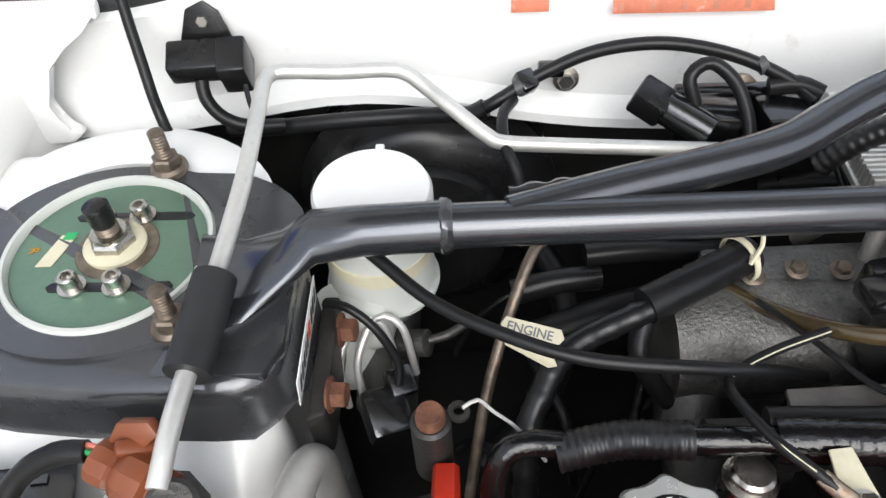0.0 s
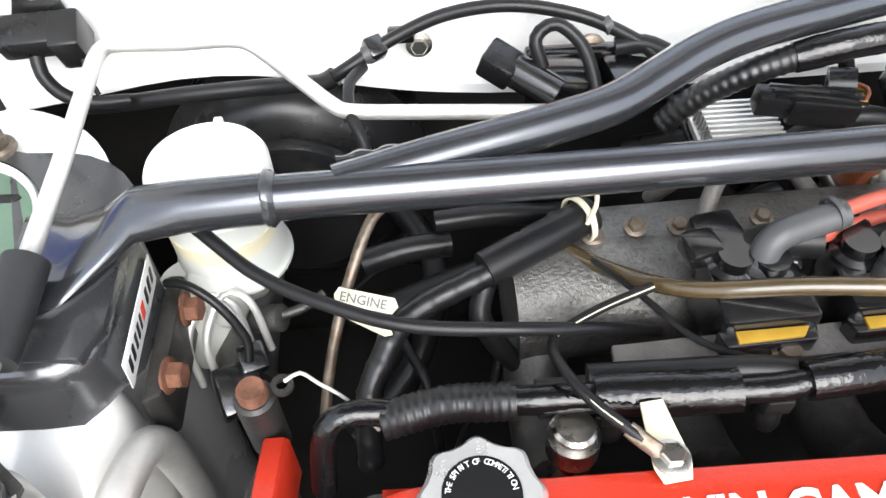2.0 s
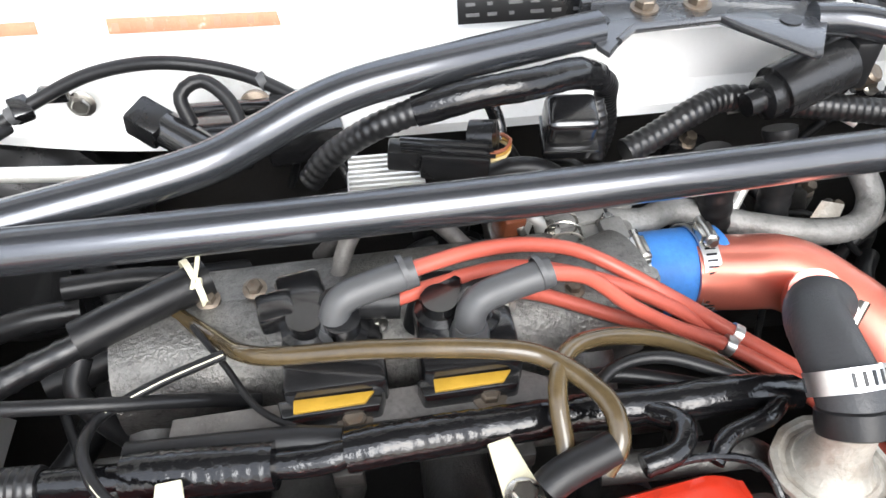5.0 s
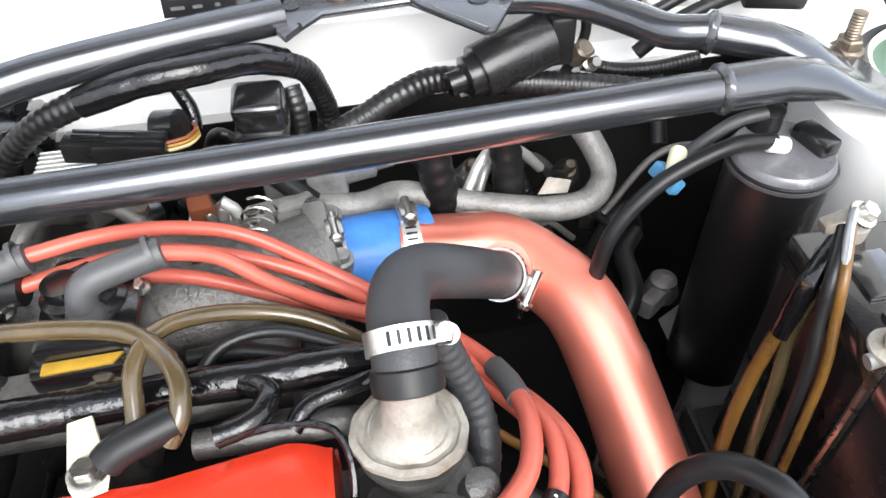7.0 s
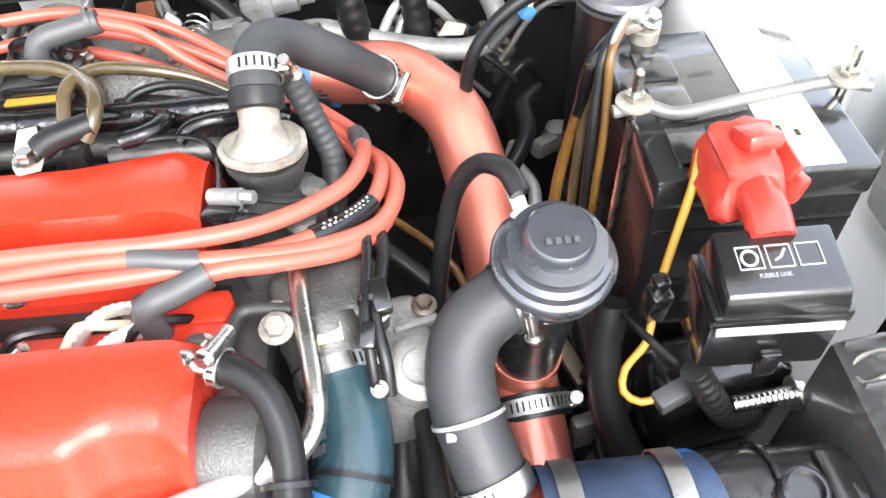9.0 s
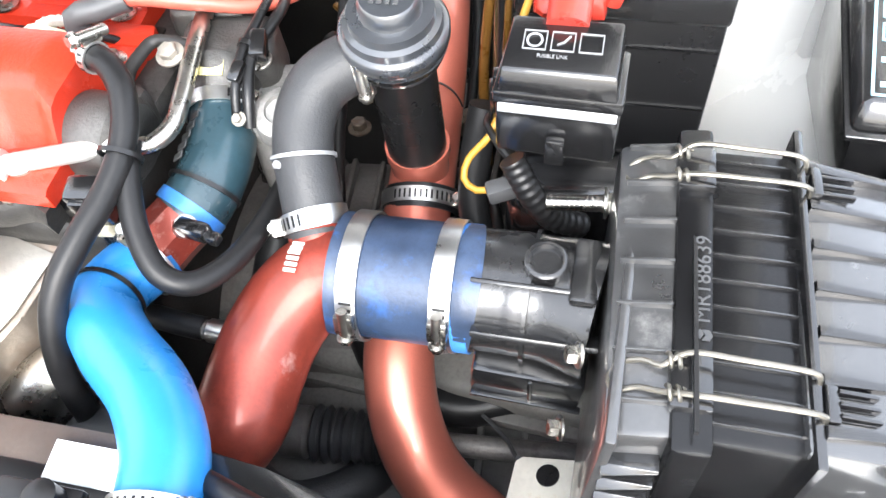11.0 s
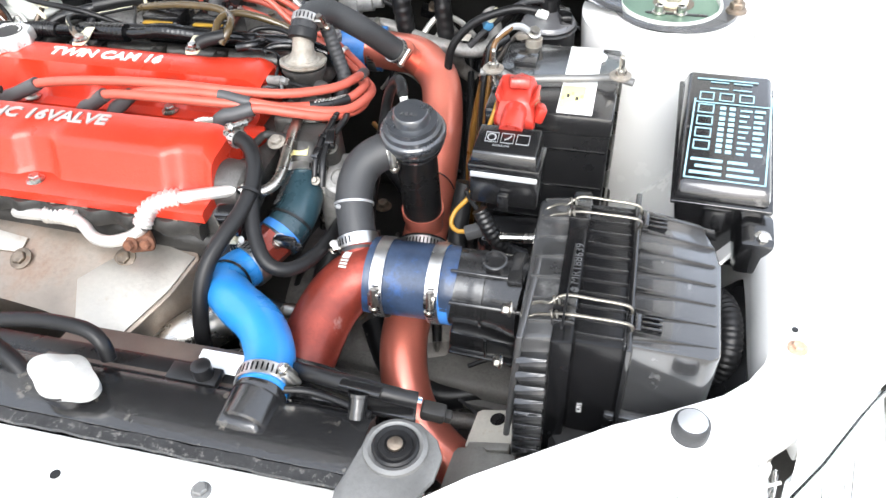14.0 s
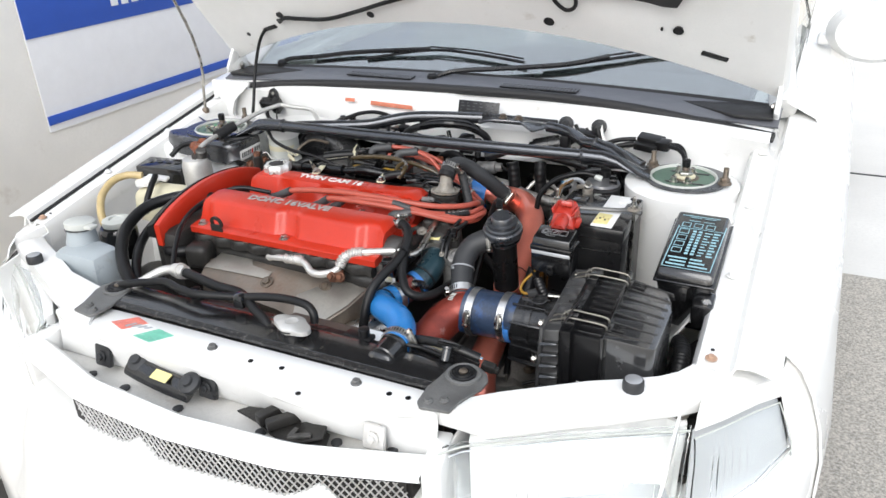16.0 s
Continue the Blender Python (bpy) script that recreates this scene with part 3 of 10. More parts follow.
    lip = [[(0.714, 0.178, 0.7355), (0.745, 0.207, 0.7305), (0.778, 0.254, 0.7245), (0.806, 0.304, 0.7165), (0.820, 0.320, 0.713)],
           [(0.7135, 0.160, 0.722), (0.745, 0.194, 0.719), (0.783, 0.250, 0.714), (0.812, 0.298, 0.706), (0.826, 0.310, 0.700)],
           [(0.7130, 0.148, 0.700), (0.744, 0.188, 0.698), (0.785, 0.251, 0.694), (0.814, 0.292, 0.688), (0.829, 0.301, 0.680)]]
    part("wing_lip", thick(loft([[(sx * a, b, c) for a, b, c in r] for r in lip]), 0.003), WHITE, car)
    part("wheel_tyre", lathe([(0.19, -0.1), (0.30, -0.1), (0.312, -0.07), (0.312, 0.07), (0.30, 0.1), (0.19, 0.1)], (sx * 0.797, 0.72, 0.312), (1, 0, 0), 48), TYRE, car)

# Near-black sheets whose colour carries the shade low in the bay.
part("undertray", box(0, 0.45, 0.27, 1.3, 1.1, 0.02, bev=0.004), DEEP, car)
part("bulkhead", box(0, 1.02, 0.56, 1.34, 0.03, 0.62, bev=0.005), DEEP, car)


def lip_z(x):
    return 0.783 + 0.032 * math.exp(-((x + 0.42) / 0.13) ** 2) + 0.012 * max(0.0, x)


rows = []
for i in range(49):
    x = -0.72 + 1.44 * i / 48
    c = 1 - (x / 0.72) ** 2
    zl = lip_z(x)
    ys = 0.875 + 0.055 * c + (0.03 if x > 0 else 0.0) * c
    rows.append([(x, 0.965, zl - 0.02), (x, 0.888 - 0.01 * c, zl - 0.004), (x, 0.880 - 0.01 * c, zl), (x, 0.881 - 0.01 * c, zl + 0.008), (x, 0.888, zl + 0.02),
                 (x, 0.89, 0.85), (x, ys - 0.012, 0.888 + 0.012 * c), (x, ys, 0.897 + 0.012 * c), (x, ys + 0.05, 0.90 + 0.012 * c)])
fw = part("firewall", thick(loft(rows), 0.003), WHITE_BAY, car)
pk = slab([(-0.726, 0.915), (-0.726, 0.785), (-0.662, 0.790), (-0.650, 0.799), (-0.657, 0.806), (-0.668, 0.812), (-0.672, 0.828), (-0.653, 0.862), (-0.638, 0.882), (-0.618, 0.896), (-0.600, 0.902), (-0.598, 0.915)][::-1], -0.874, -0.863, bev=0.004)
pk.transform(Matrix.Rotation(math.pi / 2, 4, "X"))
part("corner_pressing", pk, WHITE_BAY, car, "rolled white edge of the firewall pocket")
seal_pts = [(-0.725, 0.900, 0.885), (-0.61, 0.895, 0.898), (-0.45, 0.925, 0.910), (-0.2, 0.945, 0.918), (0.05, 0.955, 0.920), (0.25, 0.96, 0.918), (0.42, 0.955, 0.910),
            (0.58, 0.935, 0.898), (0.725, 0.905, 0.888)]
part("cowl_seal", tube(seal_pts, 0.011, 12), SEAL, car, "black rubber bonnet seal")

# cowl, windscreen, cabin
rows = []
for i in range(41):
    x = -0.73 + 1.46 * i / 40
    c = 1 - (x / 0.73) ** 2
    y0 = 0.925 + 0.03 * c
    rows.append([(x, y0, 0.905 + 0.012 * c), (x, y0 + 0.02, 0.912 + 0.012 * c), (x, y0 + 0.065, 0.914 + 0.012 * c), (x, y0 + 0.108, 0.919 + 0.012 * c)])
cowl = part("cowl_panel", thick(loft(rows), 0.004), COWL_PLASTIC, car, "grey plastic cowl under the windscreen")
for x0 in (-0.355, 0.088):
    part("vent", box(x0 + 0.095, 0.998, 0.9275, 0.195, 0.030, 0.003, (3, 0, 0), bev=0.001), LABEL_BLACK, cowl, "recessed black vent field")
    for i in range(23):
        part("slat", box(x0 + 0.003 + 0.0085 * i, 0.998, 0.9288, 0.0032, 0.028, 0.003, (3, 0, 0), bev=0.0), COWL_PLASTIC, cowl)
    part("rib", join(box(x0 + 0.095, 0.993, 0.9295, 0.19, 0.002, 0.002, bev=0), box(x0 + 0.095, 1.004, 0.9300, 0.19, 0.002, 0.002, bev=0)), COWL_PLASTIC, cowl)
for sx in (-1, 1):
    part("end_cover", slab([(sx * 0.47, 1.045), (sx * 0.71, 1.03), (sx * 0.718, 0.935), (sx * 0.64, 0.935)][::sx], 0.914, 0.921, bev=0.002), SEAL, cowl, "matt black cowl end cover")
rows = []
for j in range(7):
    v = j / 6
    row = []
    for i in range(25):
        x = -1 + 2 * i / 24
        row.append((x * (0.71 - 0.12 * v), 1.060 - 0.035 * x * x * (1 - v * 0.3) + 0.66 * v, 0.926 - 0.010 * x * x + 0.447 * v))
    rows.append(row)
ws = part("windscreen", thick(loft(rows), 0.005), GLASS, car, "clear windscreen glass")
ws.visible_shadow = False
part("dashboard", box(0, 1.52, 0.86, 1.3, 0.6, 0.12, (0, 0, 0), bev=0.05, segs=4), BLACK, car)
part("windscreen_frit", tube([(x * 0.71, 1.062 - 0.035 * x * x, 0.927 - 0.01 * x * x) for x in [-1, -0.7, -0.35, 0, 0.35, 0.7, 1]], 0.010, 8, flat=0.5), SEAL, car)
rows = []
for y, w in ((1.72, 0.58), (1.9, 0.60), (2.3, 0.61), (2.8, 0.60), (3.1, 0.57)):
    zr = 1.375 - 0.02 * ((y - 2.3) / 0.8) ** 2
    rows.append([(w * u, y, zr - 0.05 * abs(u) ** 4) for u in (-1, -0.9, -0.6, -0.3, 0, 0.3, 0.6, 0.9, 1)])
part("roof", thick(loft(rows), 0.02), WHITE, car)
part("rear_window", thick(loft([[(u * 0.57, 3.12 - 0.04 * u * u, 1.335) for u in (-1, -0.5, 0, 0.5, 1)], [(u * 0.66, 3.62 - 0.05 * u * u, 0.96) for u in (-1, -0.5, 0, 0.5, 1)]]), 0.005), GLASS, car)
part("boot_lid", thick(loft([[(u * 0.68, 3.60, 0.955 - 0.02 * u * u) for u in (-1, -0.5, 0, 0.5, 1)], [(u * 0.68, 4.02, 0.95 - 0.02 * u * u) for u in (-1, -0.5, 0, 0.5, 1)], [(u * 0.68, 4.10, 0.90) for u in (-1, -0.5, 0, 0.5, 1)], [(u * 0.68, 4.12, 0.60) for u in (-1, -0.5, 0, 0.5, 1)]]), 0.004), WHITE, car)
part("rear_bumper", thick(loft([[(u * 0.86, 4.15 - 0.18 * u ** 4, z) for u in (-1, -0.8, -0.4, 0, 0.4, 0.8, 1)] for z in (0.62, 0.55, 0.40, 0.24)]), 0.004), WHITE, car)
for sx in (-1, 1):
    for nm, y0, y1 in (("door", 1.02, 2.02), ("door", 2.025, 2.92), ("rear_quarter", 2.925, 4.02)):
        part(nm, thick(loft([[(sx * x, y, z) for x, z in ((0.82, 0.20), (0.868, 0.34), (0.882, 0.52), (0.878, 0.70), (0.855, 0.82), (0.80, 0.905), (0.74, 0.935))] for y in (y0, 0.5 * (y0 + y1), y1)]), 0.004), WHITE, car)
    for y0, y1, top0, top1 in ((1.30, 2.02, 1.66, 2.02), (2.04, 3.45, 2.04, 3.02)):
        part("side_window", thick(loft([[(sx * 0.735, y0, 0.94), (sx * 0.735, y1, 0.94)], [(sx * 0.60, top0, 1.325), (sx * 0.60, top1, 1.325)]]), 0.004), GLASS, car)
    part("wheel_tyre", lathe([(0.19, -0.1), (0.30, -0.1), (0.312, -0.07), (0.312, 0.07), (0.30, 0.1), (0.19, 0.1)], (sx * 0.80, 3.23, 0.312), (1, 0, 0), 40), TYRE, car)
    part("windscreen_pillar", tube([(sx * 0.73, 1.03, 0.915), (sx * 0.66, 1.40, 1.15), (sx * 0.60, 1.72, 1.37)], 0.03, 10), WHITE, car)
    mir = lathe([(0.02, -0.045), (0.075, -0.04), (0.088, 0.0), (0.07, 0.045), (0.03, 0.06)], (0, 0, 0), (0, -1, 0), 24)
    mir.transform(Matrix.Translation((sx * 0.905, 1.60, 0.985)) @ Matrix.Diagonal((1.35, 1.0, 0.95, 1)))
    dm = part("door_mirror", mir, WHITE, car, "white door mirror housing")
    part("mirror_foot", box(sx * 0.83, 1.63, 0.955, 0.12, 0.05, 0.03, bev=0.01), WHITE, dm)

# wipers
WIPERS = (([(-0.613, 1.042, 0.925), (-0.594, 1.052, 0.940), (-0.495, 1.068, 0.950), (-0.378, 1.089, 0.964), (-0.164, 1.108, 0.980)], [(-0.35, 1.080, 0.950), (-0.165, 1.112, 0.976), (-0.03, 1.108, 0.974), (0.11, 1.094, 0.964)]),
          ([(-0.117, 1.020, 0.925), (-0.065, 1.050, 0.940), (0.049, 1.066, 0.950), (0.215, 1.088, 0.966), (0.322, 1.117, 0.986)], [(0.16, 1.086, 0.955), (0.322, 1.117, 0.980), (0.43, 1.140, 0.996), (0.56, 1.150, 1.002)]))
for arm, blade in WIPERS:
    w = part("wiper_arm", tube(arm, 0.0065, 8), LABEL_BLACK, car, "black wiper arm")
    part("wiper_blade", join(tube(blade, 0.004, 8), tube([(x, y - 0.004, z + 0.010) for x, y, z in blade[1:]], 0.0025, 6)), LABEL_BLACK, w)
    part("wiper_pivot", lathe([(0.014, 0), (0.014, 0.012), (0.008, 0.018)], (arm[0][0], arm[0][1], arm[0][2] - 0.004)), LABEL_BLACK, w)

# bonnet, open
HA = radians(52)


def bonnet(x, s, lift=0.0):
    return (x, 1.0 - s * math.cos(HA) + lift * math.sin(HA), 0.94 + s * math.sin(HA) + lift * math.cos(HA))


def rear_edge(x):
    return 0.20 - 0.17 * (x / 0.69) ** 2


hood = thing("bonnet", "white car bonnet standing open on its hinges", "bonnet", bonnet(0, 0.2))
rows, rows2 = [], []
for i in range(33):
    x = -0.725 + 1.45 * i / 32
    r0 = rear_edge(x)
    ss = [r0 + (1.06 - 0.10 * (x / 0.7) ** 2 - r0) * j / 16 for j in range(17)]
    rows.append([bonnet(x, s, 0.036 - 0.02 * abs(x / 0.725) ** 4) for s in ss])
    rows2.append([bonnet(x, s, (0.006 if (0.06 < s - r0 < 0.9 and abs(x) < 0.62) else 0.0) + (0.012 if (0.14 < s - r0 < 0.8 and abs(x) < 0.5) else 0.0)) for s in ss])
part("outer_skin", thick(loft(rows), 0.003), WHITE, hood)
inner = part("inner_frame", thick(loft(rows2), 0.003), WHITE_BAY, hood)
edge = [bonnet(-0.725 + 1.45 * i / 32, rear_edge(-0.725 + 1.45 * i / 32), 0.018) for i in range(33)]
part("rear_flange", tube(edge, 0.018, 10, smooth=False, flat=0.35), WHITE, hood)
for sx in (-1, 1):
    part("side_flange", tube([bonnet(sx * 0.725, s, 0.012) for s in (0.02, 0.3, 0.6, 0.95)], 0.016, 10, flat=0.4), WHITE, hood)
    hing = part("hinge", join(box(sx * 0.722, 0.985, 0.925, 0.012, 0.07, 0.05, (20, 0, 0), bev=0.003), box(sx * 0.722, 0.965, 0.955, 0.010, 0.03, 0.08, (-35, 0, 0), bev=0.003)), WHITE, hood)
    part("hinge_bolt", hexbolt((sx * 0.714, 0.985, 0.93), (-sx, 0, 0), 0.007, 0.006), STEEL, hing)
for x, s, w, tl in ((-0.53, 0.150, 0.055, 20), (0.59, 0.136, 0.056, -20)):
    part("slot", slab([(-w / 2, -0.006), (w / 2, -0.006), (w / 2, 0.006), (-w / 2, 0.006)], -0.002, 0.003, frame_on(bonnet(x, s, -0.003), (1, 0, 0), (0, -math.cos(HA), math.sin(HA))) @ Matrix.Rotation(radians(tl), 4, "Z")), LABEL_BLACK, inner, "dark slotted opening")
for x, s, r in ((-0.47, 0.20, 0.010), (-0.194, 0.217, 0.010), (0.25, 0.219, 0.012), (0.52, 0.207, 0.011), (0.487, 0.209, 0.003), (-0.62, 0.12, 0.006)):
    part("hole", lathe([(r * 0.8, -0.002), (r, 0.0035)], bonnet(x, s, -0.001), (0, -math.sin(HA), -math.cos(HA)), 20), LABEL_BLACK, inner, "dark round hole")
rows = []
for i in range(45):
    x = -0.56 + 1.16 * i / 44
    lo = 0.292 + 0.03 * (x < 0.30) + 0.012 * math.sin(x * 21) + 0.05 * (abs(x) > 0.54)
    rows.append([bonnet(x, lo + (0.90 - lo) * j / 12, -0.004 - (0.010 if 0 < j < 12 and 0 < i < 44 else 0) - 0.004 * ((j // 2 + i // 8) % 2)) for j in range(13)])
part("insulation_pad", thick(loft(rows), 0.004), SEAL, inner, "black felt bonnet insulation")
part("washer_pipe", tube([bonnet(x, s, -0.012) for x, s in ((-0.475, 0.185), (-0.45, 0.200), (-0.40, 0.200), (-0.321, 0.204), (-0.22, 0.235), (-0.143, 0.263), (-0.06, 0.29))], 0.005, 10), RUBBER, inner, "thin black washer pipe")
part("washer_pipe", tube([bonnet(x, s, -0.012) for x, s in ((0.270, 0.33), (0.278, 0.29), (0.298, 0.264), (0.320, 0.278), (0.325, 0.33))], 0.0042, 10), RUBBER, inner, "thin black washer pipe")

# ---- front of the car ----
BAR = [(-0.37, -0.002), (-0.30, -0.026), (-0.21, -0.031), (-0.05, -0.032), (0.08, -0.034), (0.14, -0.044), (0.20, -0.050), (0.255, -0.045), (0.275, -0.022), (0.33, -0.012), (0.385, 0.004)]
part("radiator_panel", slab([(-0.37, 0.042)] + BAR + [(0.385, 0.046)], 0.722, 0.735, bev=0.004), WHITE, car)
part("panel_web", thick(loft([[(x, y + 0.004, 0.728), (x, y + 0.006, 0.715), (x, 0.5 * y + 0.0, 0.675), (x, -0.004, 0.655)] for x, y in BAR]), 0.003), WHITE_BAY, car, "white pressed front of the panel")
for x in (-0.235, -0.005, 0.30):
    part("web_bracket", join(box(x, -0.026, 0.688, 0.036, 0.010, 0.040, (-12, 0, 0), bev=0.004), hexbolt((x, -0.032, 0.690), (0, -1, 0.2), 0.0065, 0.007, 1.6)), NOSE_GREY if x > 0.1 else PLATE, car)
for x, y in ((-0.019, 0.011), (0.246, 0.020)):
    part("panel_bolt", hexbolt((x, y, 0.735), (0, 0, 1), 0.0062, 0.007, 1.35), MOUNT, car, "small greyed bolt")
for x, y in ((0.063, 0.005), (0.120, 0.008), (0.304, 0.016), (0.334, 0.018), (0.181, -0.035)):
    part("panel_hole", lathe([(0.004, 0), (0.0045, 0.0018)], (x, y, 0.7342), n=14), LABEL_BLACK, car)


NOSE = [(0.0, -0.137), (0.2, -0.122), (0.39, -0.067), (0.55, 0.0), (0.70, 0.075), (0.785, 0.135), (0.835, 0.19), (0.862, 0.25), (0.880, 0.34)]


def nose(x):
    a = abs(x)
    for (x0, y0), (x1, y1) in zip(NOSE, NOSE[1:]):
        if a <= x1:
            return y0 + (y1 - y0) * (a - x0) / (x1 - x0)
    return NOSE[-1][1]


rows = []
for i in range(57):
    x = -0.84 + 1.68 * i / 56
    y = nose(x)
    rows.append([(x, y + 0.052, 0.664), (x, y + 0.047, 0.681), (x, y + 0.040, 0.686), (x, y + 0.016, 0.684), (x, y + 0.004, 0.677), (x, y, 0.670), (x, y + 0.006, 0.664)])
part("nose_panel", thick(loft([r for r in rows if abs(r[0][0]) < 0.405]), 0.004), WHITE, car)
rows = []
for i in range(57):
    x = -0.88 + 1.76 * i / 56
    y = nose(x)
    top = 0.618 if abs(x) < 0.39 else 0.556 + 0.044 * min(1.0, max(0.0, (abs(x) - 0.69) / 0.12))
    notch = 0.032 * max(math.exp(-((x - 0.243) / 0.022) ** 4), math.exp(-((x + 0.072) / 0.020) ** 4)) if abs(x) < 0.39 else 0
    rows.append([(x, y + 0.11, top + 0.004), (x, y + 0.006, top + notch), (x, y - 0.008, top - 0.004 + notch * 0.8), (x, y - 0.03, top - 0.03), (x, y - 0.055, top - 0.08), (x, y - 0.09, 0.42), (x, y - 0.10, 0.30), (x, y - 0.07, 0.20)])
part("front_bumper", thick(loft(rows), 0.004), WHITE, car, "white front bumper")
rows = []
for i in range(33):
    x = -0.37 + 0.76 * i / 32
    rows.append([(x, 0.0, 0.652), (x, -0.02, 0.653), (x, 0.4 * (nose(x) + 0.05), 0.655), (x, nose(x) + 0.060, 0.657), (x, nose(x) + 0.052, 0.661)])
part("valley_panel", thick(loft(rows), 0.003), NOSE_GREY, car, "greyed white inner nose panel")
# Solid slab, coloured near-black for the shade behind the nose.
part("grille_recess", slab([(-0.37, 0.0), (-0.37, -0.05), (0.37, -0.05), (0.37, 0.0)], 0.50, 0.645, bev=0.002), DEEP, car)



def lamp_y(u):
    return -0.020 + 0.19 * u - 0.02 * u * u if u > 0.06 else -0.020 + 0.19 * u - 0.012 * (1 - u / 0.06)


for sx in (-1, 1):
    lamp = part("headlamp", slab([(sx * a, b) for a, b in ((0.425, 0.030), (0.430, 0.012), (0.52, 0.075), (0.60, 0.122), (0.615, 0.128), (0.628, 0.150), (0.672, 0.168), (0.690, 0.155), (0.700, 0.165), (0.69, 0.20), (0.55, 0.13))][::sx], 0.56, 0.697, bev=0.004), CAPWHITE, car, "clear glass headlamp in a white housing")
    part("adjuster", hexbolt((sx * 0.686, 0.176, 0.700), (0, 0, 1), 0.008, 0.008, 1.6), STEEL, lamp)
    part("clip_slot", box(sx * 0.583, 0.121, 0.6985, 0.016, 0.006, 0.002, (0, 0, sx * 28), bev=0), LABEL_BLACK, lamp)
    bowl = thick(loft([[(sx * (0.404 + 0.295 * u), lamp_y(u) + d, z) for u in [i / 16 for i in range(17)]] for d, z in ((0.012, 0.680), (0.045, 0.66), (0.055, 0.62), (0.045, 0.575), (0.0, 0.552))]), 0.002)
    part("reflector", bowl, REFLECTOR, lamp, "silvered lamp bowl")
    rows = []
    for j in range(15):
        w = j / 14
        z = 0.552 + 0.138 * w
        row = []
        for i in range(181):
            u = i / 180
            edge = (1 - min(1, u / 0.05)) ** 2 * 0.03 + (1 - min(1, (1 - u) / 0.04)) ** 2 * 0.012
            flute = 0.0011 * math.sin(i * math.pi / 2) * (1 if 0.2 < u < 0.52 and w < 0.62 - 1.8 * (u - 0.36) ** 2 * 8 else 0) + 0.0009 * math.sin(i * math.pi / 3) * (1 if u > 0.66 and w < 0.8 else 0)
            row.append((sx * (0.402 + 0.303 * u), lamp_y(u) - 0.030 * (1 - w ** 3) + edge + 0.004 * (w > 0.93) + flute, z))
        rows.append(row)
    rows.append([(sx * (0.402 + 0.303 * i / 180), lamp_y(i / 180) + 0.016, 0.693) for i in range(181)])
    ln = part("lens", thick(loft(rows), 0.003), LENS, lamp, "fluted clear headlamp glass")
    ln.visible_shadow = False
    part("lens_rim", tube([(sx * (0.402 + 0.303 * i / 12), lamp_y(i / 12) + 0.004, 0.693) for i in range(13)] [:], 0.0016, 8), MILK, lamp, "pale lens seam")
    top = [(0.714, 0.142, 0.692), (0.744, 0.182, 0.690), (0.785, 0.245, 0.686), (0.813, 0.286, 0.680)]
    low = [(0.720, 0.104, 0.560), (0.755, 0.138, 0.582), (0.800, 0.195, 0.600), (0.836, 0.268, 0.618)]
    sig = part("turn_signal", thick(loft([[(sx * (a + (c - a) * v - 0.004), b + (d - b) * v + 0.008, e + (f - e) * v) for (a, b, e), (c, d, f) in zip(top, low)] for v in (-0.04, 0.5, 1.12)]), 0.003), REFLECTOR, car, "clear corner turn lamp")
    rows = []
    for v in (0, 0.04, 0.25, 0.5, 0.75, 0.96, 1.0):
        row = []
        for i in range(61):
            u = i / 60
            k = min(2, int(u * 3))
            f = u * 3 - k
            p0, p1, q0, q1 = top[k], top[k + 1], low[k], low[k + 1]
            p = [p0[m] + (p1[m] - p0[m]) * f for m in range(3)]
            q = [q0[m] + (q1[m] - q0[m]) * f for m in range(3)]
            bulge = 0.006 * min(1, 8 * v * (1 - v)) + (0.0009 * math.sin(i * math.pi / 2) if 0.15 < u < 0.6 and 0.1 < v < 0.9 else 0)
            row.append((sx * (p[0] + (q[0] - p[0]) * v + bulge * 0.7), p[1] + (q[1] - p[1]) * v - bulge * 0.7, p[2] + (q[2] - p[2]) * v))
        rows.append(row)
    sl = part("lens", thick(loft(rows), 0.003), LENS, sig, "fluted clear corner lens")
    sl.visible_shadow = False
    part("seal", tube([(sx * x, y - 0.004, z + 0.003) for x, y, z in top] + [(sx * 0.836, 0.268, 0.640)] + [(sx * (x + 0.004), y, z - 0.003) for x, y, z in low[::-1]], 0.0012, 8, smooth=False), MILK, sig, "pale lamp gasket")
    part("lamp_filler", box(sx * 0.396, -0.018, 0.620, 0.030, 0.085, 0.142, (0, 0, sx * 12), bev=0.006), WHITE, car)
    part("lamp_side", box(sx * 0.4035, 0.035, 0.618, 0.005, 0.13, 0.135, bev=0.001), WHITE, car)
    # Solid block; its near-black colour stands in for shade behind the lamp.
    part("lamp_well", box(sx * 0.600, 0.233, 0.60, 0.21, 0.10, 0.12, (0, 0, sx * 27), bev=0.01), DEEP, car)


# ---- engine ----
def strip_x(x0, x1, profile, bulge=None, n=60):
    """A closed (y, z) outline drawn along x; bulge(x, y, z) shifts its points."""
    rows = []
    for i in range(n + 1):
        x = x0 + (x1 - x0) * i / n
        rows.append([(x, *(bulge(x, y, z) if bulge else (y, z))) for y, z in profile])
    return loft(rows, closed=True, cap=True)


def bell(x, c, w):
    return math.exp(-((x - c) / w) ** 4)


engine = thing("engine", "transverse twin-cam engine with red cam covers", "engine", (-0.1, 0.42, 0.30))
part("block", box(-0.08, 0.42, 0.53, 0.46, 0.26, 0.44, bev=0.02, segs=3), DARK, engine, "grimy dark engine block")
part("cylinder_head", box(-0.08, 0.425, 0.757, 0.46, 0.25, 0.034, bev=0.006), CAST, engine, "oily cast cylinder head")
